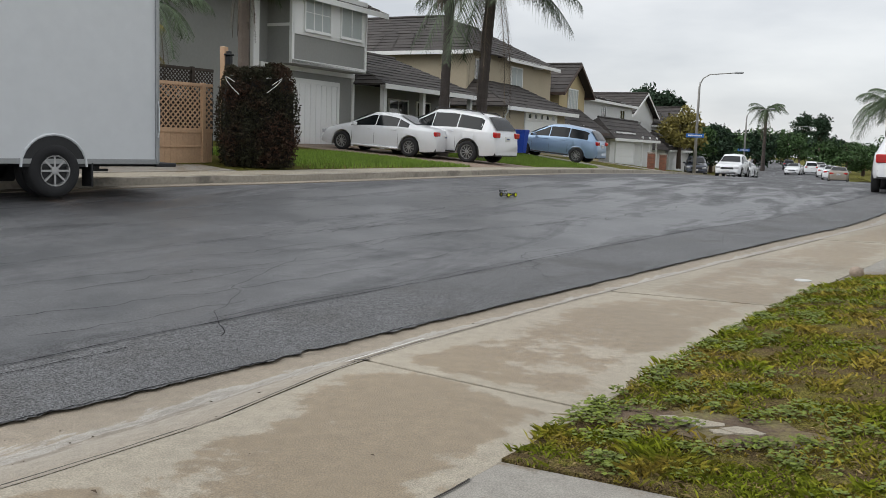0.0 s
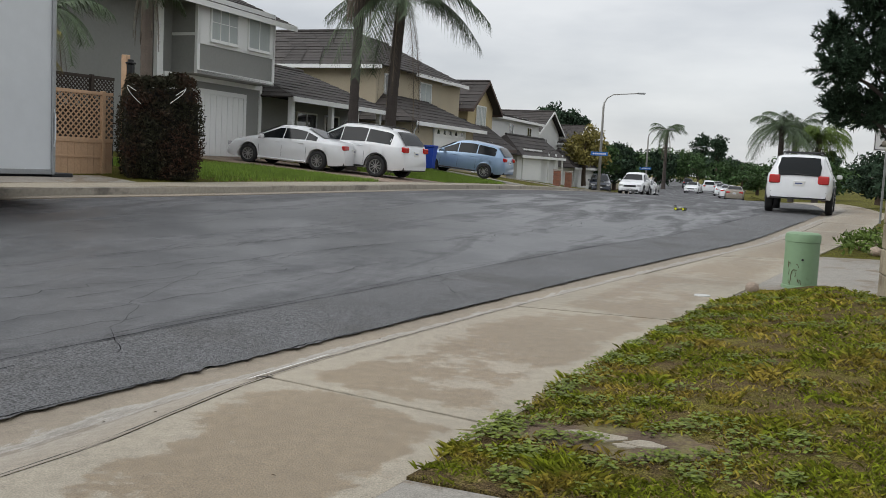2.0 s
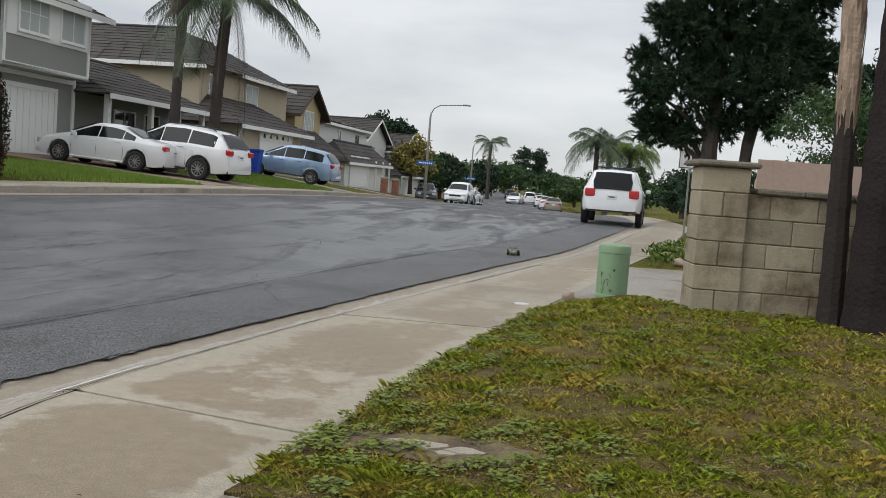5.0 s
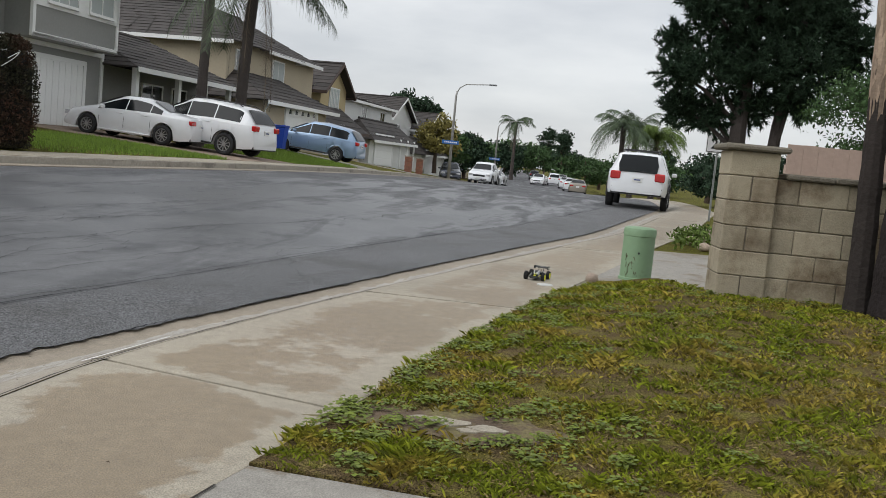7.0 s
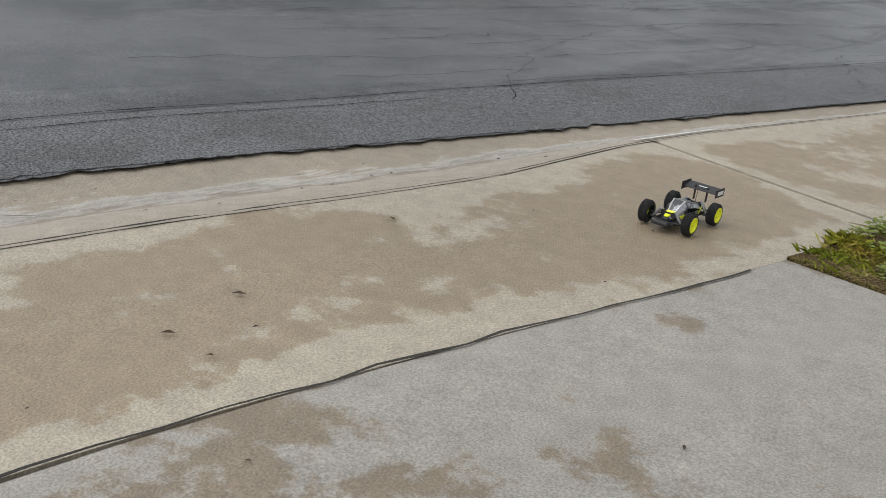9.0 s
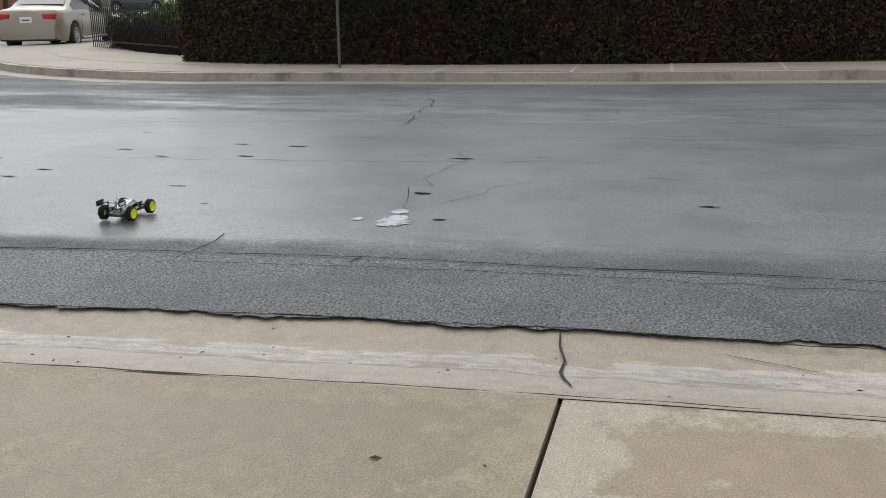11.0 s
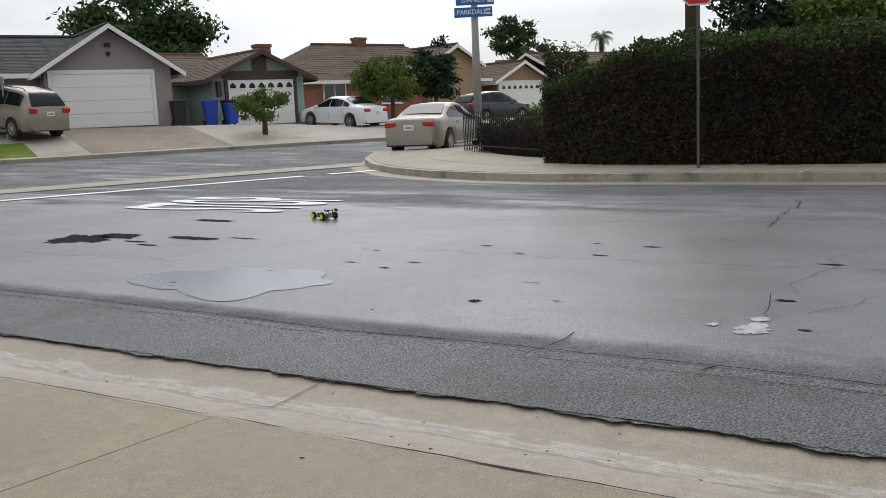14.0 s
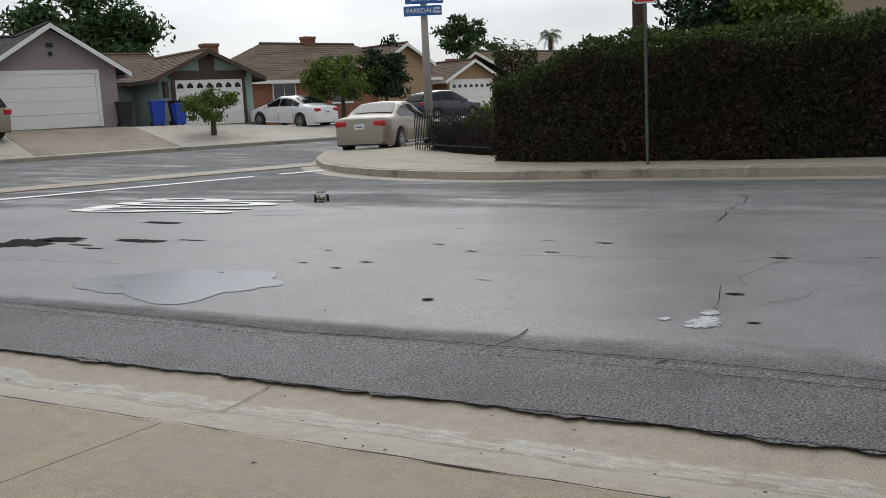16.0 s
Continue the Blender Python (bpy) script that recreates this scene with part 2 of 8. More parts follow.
TAR = mat("tar_seam", (0.008, 0.008, 0.009), 0.95, 0, 0.2, 10, spec=0.1)


# ---- helpers of this scene ----
def lerp_table(table, v):
    """Smooth value from (key, value) pairs."""
    if v <= table[0][0]:
        return table[0][1]
    for (a, p), (b, q) in zip(table, table[1:]):
        if v <= b:
            return p + (q - p) * (v - a) / (b - a)
    return table[-1][1]


def link(name, bm, material, parent=None, label="", smooth=False):
    me = bpy.data.meshes.new(name)
    bm.to_mesh(me)
    bm.free()
    for m in (material if isinstance(material, (list, tuple)) else (material,)):
        me.materials.append(m)
    if smooth:
        for p in me.polygons:
            p.use_smooth = True
    ob = new(name, me)
    if parent:
        ob.parent = parent
    if label:
        ob["label"] = label
    return ob


def part(name, bm, material, parent, label="", smooth=False):
    """One mesh object under a thing or under a part."""
    return link(name, bm, material, parent, label, smooth)


def thing(name, m, label, category, group="", kind=""):
    ob = new(name)
    ob.empty_display_size = 0.2
    ob.matrix_basis = m
    return tagged(ob, label, category, group, kind)


def from_lists(name, verts, faces, material, parent=None, label="", smooth=False):
    me = bpy.data.meshes.new(name)
    me.from_pydata(verts, [], faces)
    for m in (material if isinstance(material, (list, tuple)) else (material,)):
        me.materials.append(m)
    if smooth:
        for p in me.polygons:
            p.use_smooth = True
    ob = new(name, me)
    if parent:
        ob.parent = parent
    if label:
        ob["label"] = label
    return ob


def box(bm, x0, x1, y0, y1, z0, z1, bevel=0.0, m=None, slot=0):
    """A box between two corners, its edges broken by a bevel."""
    r = bmesh.ops.create_cube(bm, size=1.0, matrix=Matrix.Translation(((x0 + x1) / 2, (y0 + y1) / 2, (z0 + z1) / 2)) @ Matrix.Diagonal((x1 - x0, y1 - y0, z1 - z0, 1)))
    vs = r["verts"]
    if bevel:
        es = list({e for v in vs for e in v.link_edges})
        out = bmesh.ops.bevel(bm, geom=es, offset=bevel, segments=1, affect="EDGES", profile=0.5)
        vs = list({v for f in out["faces"] for v in f.verts} | {v for v in vs if v.is_valid})
    if m is not None:
        bmesh.ops.transform(bm, matrix=m, verts=vs)
    if slot:
        for f in {f for v in vs for f in v.link_faces}:
            f.material_index = slot
    return vs


def tube(bm, pts, radii, sides=8, cap=True):
    """A tube along points with a radius at each."""
    rings = []
    for i, (p, r) in enumerate(zip(pts, radii)):
        p = Vector(p)
        d = (Vector(pts[min(i + 1, len(pts) - 1)]) - Vector(pts[max(i - 1, 0)])).normalized()
        a = d.orthogonal().normalized() if abs(d.z) > 0.95 else d.cross(Vector((0, 0, 1))).normalized()
        if abs(d.z) > 0.95:
            a = Vector((1, 0, 0)) - d * d.x
            a.normalize()
        b = d.cross(a)
        rings.append([bm.verts.new(p + (a * math.cos(k * math.tau / sides) + b * math.sin(k * math.tau / sides)) * r) for k in range(sides)])
    for u, v in zip(rings, rings[1:]):
        for k in range(sides):
            bm.faces.new((u[k], u[(k + 1) % sides], v[(k + 1) % sides], v[k]))
    if cap:
        bm.faces.new(rings[0][::-1]), bm.faces.new(rings[-1])
    return rings


def lathe(bm, profile, sides=24, axis="z", centre=(0, 0, 0), caps=True):
    """A turned form from (radius, height) pairs about an axis."""
    rings = []
    for r, h in profile:
        ring = []
        for k in range(sides):
            a = k * math.tau / sides
            c, s = r * math.cos(a), r * math.sin(a)
            p = {"z": (c, s, h), "y": (c, h, s), "x": (h, c, s)}[axis]
            ring.append(bm.verts.new(Vector(p) + Vector(centre)))
        rings.append(ring)
    for u, v in zip(rings, rings[1:]):
        for k in range(sides):
            bm.faces.new((u[k], u[(k + 1) % sides], v[(k + 1) % sides], v[k]))
    if caps:
        bm.faces.new(rings[0][::-1]), bm.faces.new(rings[-1])
    bmesh.ops.recalc_face_normals(bm, faces=bm.faces[:])


def poly(bm, pts, depth=0.0, way=(0, 0, 1)):
    """A flat polygon, given depth along a direction."""
    f = bm.faces.new([bm.verts.new(p) for p in pts])
    if depth:
        r = bmesh.ops.extrude_face_region(bm, geom=[f])
        bmesh.ops.translate(bm, verts=[v for v in r["geom"] if isinstance(v, bmesh.types.BMVert)], vec=Vector(way) * depth)
        bmesh.ops.recalc_face_normals(bm, faces=bm.faces[:])


# ---- the lie of the land ----
NEAR = [(-40, -1.6), (-6, -3.08), (-4, -3.17), (-2, -3.28), (0, -3.37), (1.5, -3.38), (2.8, -3.13), (3.6, -2.94), (4.8, -2.72), (6.8, -2.3), (10.7, -1.5),
        (14.0, -0.72), (17.5, 0.2), (22, 1.0), (27.5, 2.0), (32, 2.7), (45, 3.2), (70, 2.2), (95, 0.9), (200, -7), (420, -26)]
FAR = [(-20, -14.6), (-9, -14.1), (-5, -13.9), (2, -13.8), (6, -13.2), (10.5, -12.0), (13, -11.1), (17, -10.0), (25, -9.2), (30, -8.8), (45, -8.6), (70, -9.2), (95, -10.5), (200, -18), (420, -38)]
Z_NEAR = [(-40, -0.08), (12, -0.08), (20, 0.0), (30, 0.15), (38, 0.12), (50, -0.08), (70, -0.6), (95, -1.3), (150, -1.3), (420, -1.3)]
Z_FAR = [(-40, -0.08), (-3, -0.08), (3, 0.0), (10, 0.22), (17, 0.3), (28, 0.3), (36, 0.2), (50, -0.06), (70, -0.6), (95, -1.3), (150, -1.3), (420, -1.3)]
SIDE_N = Vector((-0.39, -0.92, 0)).normalized()   # across the side street, towards its houses
SIDE_U = Vector((-0.92, 0.39, 0)).normalized()    # along the side street


def smooth(v):
    v = min(1, max(0, v))
    return v * v * (3 - 2 * v)


def near_x(y):
    return sum(lerp_table(NEAR, y + d) for d in (-0.6, 0, 0.6)) / 3


def far_x(y):
    return sum(lerp_table(FAR, y + d) for d in (-1.5, 0, 1.5)) / 3


def road_z(x, y):
    a, b = near_x(y), far_x(y)
    u = min(1, max(0, (a - x) / (a - b)))
    zn = sum(lerp_table(Z_NEAR, y + d) for d in (-3, 0, 3)) / 3
    zf = sum(lerp_table(Z_FAR, y + d) for d in (-3, 0, 3)) / 3
    s = x * SIDE_N.x + y * SIDE_N.y
    return zn + (zf - zn) * u + 0.2 * smooth((s - 19) / 13)


def side(a, s):
    """A point of the side street: a metres along it, s metres across."""
    p = SIDE_U * a + SIDE_N * s
    return p.x, p.y


def wet(x, y):
    """How much water lies on the road: little by the kerbs, most in the hollow before the side street."""
    a, b = near_x(y), far_x(y)
    u = (a - x) / (a - b)
    drift = u + 0.07 * noise.noise((x * 0.5, y * 0.35, 2)) + 0.03 * noise.noise((x * 2.0, y * 0.6, 5))
    v = (0.33 + 0.16 * smooth((5 - y) / 4)) * smooth((u - 0.09) / 0.05) * (1 - 0.8 * smooth((drift - 0.44) / 0.3) * smooth((9 - y) / 5)) * (1 - 0.5 * smooth((u - 0.78) / 0.1))
    v += 0.28 * math.exp(-((x + 6.6) / 3.0) ** 2 - ((y + 4.5) / 3.2) ** 2)
    for du, w, ya, yb, amount in ((3.45, 0.28, 7.0, 17.5, 0.3), (1.25, 0.24, 8.8, 12.0, 0.42), (2.5, 0.35, 4.5, 9.0, 0.15), (5.6, 0.5, 8.0, 20.0, 0.18), (2.2, 0.3, 14.0, 22.0, 0.2)):
        v += amount * math.exp(-((a - x - du - 0.06 * (y - ya)) / w) ** 2) * smooth((y - ya) / 1.5) * smooth((yb - y) / 1.5)
    return v - 0.2 * smooth((y - 14) / 20)


def grid(name, xs, ys, zf, material, kind="structure", label="", category="", smooth_it=True, attr=None, mapping=None):
    verts, faces = [], []
    for y in ys:
        for x in xs:
            px, py = mapping(x, y) if mapping else (x, y)
            verts.append((px, py, zf(px, py)))
    n = len(xs)
    for j in range(len(ys) - 1):
        for i in range(n - 1):
            faces.append((j * n + i, j * n + i + 1, (j + 1) * n + i + 1, (j + 1) * n + i))
    ob = from_lists(name, verts, faces, material, smooth=smooth_it)
    if attr:
        at = ob.data.attributes.new("across", "FLOAT", "POINT")
        for k, v in enumerate(verts):
            at.data[k].value = attr(v[0], v[1])
    return tagged(ob, label, category, "", kind)


def steps(a, b, d):
    n = max(1, int(round((b - a) / d)))
    return [a + (b - a) * i / n for i in range(n + 1)]


# ---- ground, road, walks ----
def far_ground(x, y):
    return road_z(x, y) - 0.4


grid("ground", [-900, -400, -200, -120] + steps(-90, 60, 10) + [100, 200, 400, 900], [-900, -400, -200, -100] + steps(-70, 150, 10) + [200, 300, 500, 900], far_ground,
     TURF, label="dull green and brown open ground", category="ground")
grid("road", steps(0, 1, 1 / 60), steps(-32, 60, 0.5) + steps(63, 140, 4) + steps(150, 420, 30), road_z, ASPHALT, label="worn grey asphalt road, damp and cracked", category="road",
     attr=wet, mapping=lambda u, y: (near_x(y) - 0.06 - u * (near_x(y) - 0.06 - far_x(y) + (0.3 if y > -6 else 12 * smooth((-6 - y) / 14) + 0.3)), y))
grid("side_street", steps(-40, 70, 2.5), steps(20.4, 32.6, 0.8), lambda x, y: road_z(x, y) + 0.006, ASPHALT, label="grey asphalt side street with damp patches", category="road",
     attr=lambda x, y: 0.1, mapping=side)


def kerb_back(y):
    """How far the back of the rolled kerb lies from the asphalt's edge."""
    return lerp_table([(-10, 0.78), (0.8, 0.8), (2.2, 0.87), (3.0, 0.82), (3.5, 0.71), (4.1, 0.59), (5, 0.54), (7, 0.51), (9.5, 0.56), (13, 0.6), (30, 0.6)], y)


def gutter_z(o, x, y):
    w = kerb_back(y)
    u = o / w
    g = road_z(near_x(y), y) + 0.002
    return g - 0.018 * math.sin(min(1, max(0, u) * 1.6) * math.pi) + smooth((u - 0.45) / 0.55) * 0.078


def path_strip(name, pts, o0, o1, zt, material, do=0.4, drop=0.3, label="", category="", kind="structure", parent=None, jag=0.0):
    """A slab along a line of points, between two offsets to the right of the way it runs; zt(offset, x, y) is its top."""
    P = [Vector((p[0], p[1], 0)) for p in pts]
    os_ = steps(o0, o1, do)
    verts, faces = [], []
    for i, p in enumerate(P):
        d = (P[min(i + 1, len(P) - 1)] - P[max(i - 1, 0)]).normalized()
        nrm = Vector((d.y, -d.x, 0))
        for k, o in enumerate(os_):
            q = p + nrm * (o + (jag * (0.6 * noise.noise((i * 0.13, 3.1, o)) + 0.8 * noise.noise((i * 0.93, 7.1, o))) if k == 0 else 0))
            verts.append((q.x, q.y, zt(o, p.x, p.y)))
    n, r = len(os_), len(P)
    for j in range(r - 1):
        for i in range(n - 1):
            faces.append((j * n + i, j * n + i + 1, (j + 1) * n + i + 1, (j + 1) * n + i)[::-1])
    ring = [j * n for j in range(r)] + [(r - 1) * n + i for i in range(1, n)] + [j * n + n - 1 for j in range(r - 2, -1, -1)] + list(range(n - 2, 0, -1))
    base = len(verts)
    verts += [(verts[k][0], verts[k][1], verts[k][2] - drop) for k in ring]
    m = len(ring)
    for k in range(m):
        faces.append((ring[k], ring[(k + 1) % m], base + (k + 1) % m, base + k))
    ob = from_lists(name, verts, faces, material, parent)
    me = ob.data
    bm = bmesh.new()
    bm.from_mesh(me)
    bmesh.ops.recalc_face_normals(bm, faces=bm.faces[:])
    bm.to_mesh(me)
    bm.free()
    return ob if parent else tagged(ob, label, category, "", kind)


def band(y):
    """Width of the coarse dry band of asphalt along the gutter."""
    return lerp_table([(-18, 1.0), (-6, 0.96), (-3.6, 0.86), (-1.2, 0.88), (0, 0.84), (1.6, 0.82), (3, 0.9), (5, 1.02), (8, 1.1), (14, 1.3), (30, 1.3)], y)


def band_point(u, y):
    jag = 0.035 * (noise.noise((y * 2.3, 3.1, 0)) + 0.9 * noise.noise((y * 9.3, 7.1, 0)) + 0.7 * noise.noise((y * 31.0, 1.1, 0))) if u < 0.01 else 0
    return near_x(y) + 0.012 + jag - u * band(y), y


grid("asphalt_edge", [0, 0.04, 0.3, 0.65, 1], steps(-18, 30, 0.03), lambda x, y: road_z(x, y) + 0.010 - 0.008 * smooth((near_x(y) - x - 0.3) / 0.6), PATCH_ASPHALT, label="coarse dark band of dry asphalt along the gutter", category="road", smooth_it=False, mapping=band_point)
grid("gutter", steps(-0.08, 1, 0.06), steps(-18, 60, 0.25), lambda x, y: gutter_z(x - near_x(y), x, y) - 0.004, GUTTER, label="stained tan concrete gutter and rolled kerb", category="kerb",
     attr=lambda x, y: (x - near_x(y)) / kerb_back(y), mapping=lambda u, y: (near_x(y) + u * (kerb_back(y) - 0.004), y))
INNER = [(-40, -0.9), (-4, -1.42), (-0.5, -1.5), (0.4, -1.52), (1.4, -1.36), (2.2, -1.2), (3.1, -1.02), (3.9, -0.9), (5.1, -0.73), (6.9, -0.43), (8.6, -0.1), (10.5, 0.3), (14, 1.0), (20, 2.4), (30, 4.2), (60, 5.0), (120, 1.2), (420, -23)]


def inner_x(y):
    return sum(lerp_table(INNER, y + d) for d in (-0.4, 0, 0.4)) / 3


def slab_z(x, y):
    return road_z(near_x(y), y) + 0.08 + 0.01 * (x - near_x(y) - 0.8)


walk_base = grid("sidewalk", steps(-0.02, 1.02, 0.26), steps(-18, 60, 0.5), lambda x, y: slab_z(x, y) - 0.022, JOINT, label="tan concrete sidewalk slabs, water-stained", category="sidewalk",
                 mapping=lambda u, y: (near_x(y) + kerb_back(y) + u * (inner_x(y) - near_x(y) - kerb_back(y)), y))
BREAKS = [-18, -13.5, -9.6, -6.2, -2.82, -0.245, 4.1, 7.4, 10.5, 13.6, 17, 20.5, 24, 28, 32, 37, 42, 50, 60]
for k, (a, b) in enumerate(zip(BREAKS, BREAKS[1:])):
    verts, faces = [], []
    g = 0.007
    skew = lambda y, u: y + (0.18 - 0.36 * u) * (1 if 3 < y < 5 else 0.12)
    ys, us = steps(0, 1, 0.2 / (b - a)), steps(0, 1, 0.1)
    wets = []
    for v in ys:
        for u in us:
            y = skew(a, u) + g + v * (skew(b, u) - skew(a, u) - 2 * g)
            x0, x1 = near_x(y) + kerb_back(y) + 0.004, inner_x(y) - 0.009
            x = x0 + u * (x1 - x0)
            verts.append((x, y, slab_z(x, y) + 0.004 * math.sin(k * 2.1)))
            wets.append(smooth(min(v * (b - a), (1 - v) * (b - a), u * 1.05, (1 - u) * 1.15) / 0.26))
    n = len(us)
    for j in range(len(ys) - 1):
        for i in range(n - 1):
            faces.append((j * n + i, j * n + i + 1, (j + 1) * n + i + 1, (j + 1) * n + i))
    ring = [j * n for j in range(len(ys))] + [(len(ys) - 1) * n + i for i in range(1, n)] + [j * n + n - 1 for j in range(len(ys) - 2, -1, -1)] + list(range(n - 2, 0, -1))
    base = len(verts)
    verts += [(verts[q][0], verts[q][1], verts[q][2] - 0.06) for q in ring]
    for q in range(len(ring)):
        faces.append((ring[q], base + q, base + (q + 1) % len(ring), ring[(q + 1) % len(ring)]))
    ob = from_lists("slab", verts, faces, CONCRETE_DAMP if b < 0 else CONCRETE, walk_base)
    at = ob.data.attributes.new("across", "FLOAT", "POINT")
    for q in range(len(verts)):
        at.data[q].value = wets[q] if q < len(wets) else 0.0


def lawn_edge(x):
    """The line between the driveway and the lawn."""
    return 3.1 - 0.10 * (x + 1.0)


def lot_slab(name, x0, x1, y0f, y1f, zf, material, label, category, nx=12, ny=12, parent=None, depth=0.1, kind="structure"):
    verts, faces = [], []
    for j in range(ny + 1):
        for i in range(nx + 1):
            v = j / ny
            ya = y0f(0) + (y1f(0) - y0f(0)) * v
            u = i / nx
            xa = (x0(ya) if callable(x0) else x0)
            xb = (x1(ya) if callable(x1) else x1)
            x = xa + (xb - xa) * u
            y = y0f(x) + (y1f(x) - y0f(x)) * v
            verts.append((x, y, zf(x, y)))
    n = nx + 1
    for j in range(ny):
        for i in range(nx):
            faces.append((j * n + i, j * n + i + 1, (j + 1) * n + i + 1, (j + 1) * n + i))
    ring = [j * n for j in range(ny + 1)] + [ny * n + i for i in range(1, n)] + [j * n + n - 1 for j in range(ny - 1, -1, -1)] + list(range(n - 2, 0, -1))
    base = len(verts)
    verts += [(verts[q][0], verts[q][1], verts[q][2] - depth) for q in ring]
    for q in range(len(ring)):
        faces.append((ring[q], base + q, base + (q + 1) % len(ring), ring[(q + 1) % len(ring)]))
    ob = from_lists(name, verts, faces, material, parent)
    return ob if parent else tagged(ob, label, category, "", kind)


drive = lot_slab("driveway", inner_x, 7, lambda x: -9, lambda x: lawn_edge(x), lambda x, y: slab_z(inner_x(y), y) - 0.02, JOINT, "grey concrete driveway slabs with tan water stains", "driveway", 4, 8)
lot_slab("slab", lambda y: inner_x(y) + 0.016, 6.9, lambda x: -9, lambda x: -0.27, lambda x, y: slab_z(inner_x(y), y) + 0.003 + 0.012 * (x - inner_x(y)), CONCRETE_GREY, "", "", 4, 10, drive)
lot_slab("slab", lambda y: inner_x(y) + 0.016, 6.9, lambda x: -0.235, lambda x: lawn_edge(x) - 0.01, lambda x, y: slab_z(inner_x(y), y) + 0.012 * (x - inner_x(y)), CONCRETE_GREY, "", "", 4, 10, drive)


def lawn_z(x, y):
    d = max(0, x - inner_x(y))
    return slab_z(inner_x(y), y) + 0.01 + smooth((y - 3) / 5) * (0.14 * min(d, 1.35)) + 0.012 * d + 0.018 * noise.noise((x * 1.3, y * 1.3, 0)) * smooth(d / 0.4)


def lawn_top(x):
    return lerp_table([(-0.2, 8.65), (0.3, 9.3), (0.85, 9.9), (1.15, 8.4), (9, 9.2)], x)


lawn = lot_slab("lawn", lambda y: inner_x(y) + 0.01, 9, lambda x: lawn_edge(x), lawn_top, lawn_z, LAWN_SOIL, "short green lawn with yellowed patches and bare soil", "lawn", 60, 36)
PATCH = (-0.42, 3.86)


def bare(x, y):
    """How bare the lawn is: the worn patch with a broken stone in it, and thin spots."""
    d = math.hypot((x - PATCH[0]) / 0.62, (y - PATCH[1]) / 0.26)
    worn = 0.6 * smooth((x - 0.9 - 0.25 * y + 0.5 * noise.noise((x * 1.2, y * 1.2, 6))) / 0.8) * smooth((6.2 - y) / 1.5)
    return max(worn, min(1, 1.3 - d * 0.72 + 0.35 * noise.noise((x * 6, y * 6, 1))), 0.85 * smooth((lawn_edge(x) + 0.16 + 0.1 * noise.noise((x * 4, 0, 0)) - y) / 0.1), 0.8 * smooth(noise.noise((x * 1.7 + 5, y * 1.7, 2)) * 2.2 - 0.05), 0.95 * smooth(noise.noise((x * 5.0, y * 5.0, 4)) * 2.6 - 0.05))


rng = random.Random(4)
verts, faces, dry_v, dry_f = [], [], [], []
for k in range(210000):
    y = 2.95 + 6.4 * rng.random() ** 1.7
    x = inner_x(y) - 0.03 + (min(5.2, 2.2 + y * 0.45) - inner_x(y)) * rng.random() ** 1.15
    if y < lawn_edge(x) - 0.02 or y > lawn_top(x) or rng.random() < bare(x, y) + 0.06 + 0.2 * (x - inner_x(y) < 0.05):
        continue
    clump = noise.noise((x * 3.1, y * 3.1, 9)) + 0.6 * noise.noise((x * 8.0, y * 8.0, 3))
    straw = rng.random() < 0.16 + 0.35 * smooth(-clump * 2.2)
    h = (0.010 + 0.018 * rng.random()) * (1 + 1.5 * max(0, clump)) * (0.6 if straw else 1)
    a = rng.random() * math.tau
    w = (0.0022 + 0.0026 * rng.random()) * (1 + 0.15 * (y - 3))
    dx, dy = math.cos(a), math.sin(a)
    z = lawn_z(x, y) - 0.003
    vs, fs = (dry_v, dry_f) if straw else (verts, faces)
    b = len(vs)
    lean = 2.6 if straw else 1.5
    lx, ly = rng.uniform(-1, 1) * h * lean, rng.uniform(-1, 1) * h * lean
    vs += [(x - dx * w, y - dy * w, z), (x + dx * w, y + dy * w, z), (x + dx * w * 0.8 + lx * 0.45, y + dy * w * 0.8 + ly * 0.45, z + h * 0.75), (x + lx, y + ly, z + h * (0.75 if straw else 0.95))]
    fs.append((b, b + 1, b + 2, b + 3))
tagged(from_lists("lawn_grass", verts, faces, GRASS), "short green grass blades, partly dry", "grass", "", "stuff")
tagged(from_lists("dry_grass", dry_v, dry_f, STRAW), "straw-coloured dead grass lying in the lawn", "grass", "", "stuff")

# clover and weeds along the lawn's edge
WEED = mat("weed_leaves", (0.12, 0.155, 0.014), 0.7, 0, 0.25, 3, island=0.3)
verts, faces = [], []
for k in range(230):
    if k < 190:
        y = rng.uniform(3.0, 8.8)
        x = inner_x(y) + rng.random() ** 2 * 2.2
        if y < lawn_edge(x) or rng.random() < 0.25:
            continue
    else:
        a, r = rng.random() * math.tau, rng.uniform(0.6, 1.5)
        x, y = PATCH[0] + 0.62 * r * math.cos(a), PATCH[1] + 0.28 * r * math.sin(a)
    if x < inner_x(y) or y < lawn_edge(x):
        continue
    wide = rng.uniform(0.04, 0.11)
    for q in range(34):
        a, r = rng.random() * math.tau, wide * rng.random() ** 0.7
        px, py = x + r * math.cos(a), y + r * math.sin(a)
        pz, s = lawn_z(px, py) + 0.012 + 0.035 * rng.random() * max(0, 1 - r / 0.12), 0.006 + 0.009 * rng.random()
        t, e = rng.random() * math.tau, rng.uniform(-0.5, 0.5)
        b = len(verts)
        verts += [(px + s * math.cos(t + i * math.tau / 5), py + s * math.sin(t + i * math.tau / 5), pz + s * e * math.cos(i * 2)) for i in range(5)]
        faces.append((b, b + 1, b + 2, b + 3, b + 4))
tagged(from_lists("lawn_weeds", verts, faces, WEED), "low dark green weeds and clover in the lawn", "weeds", "", "stuff")

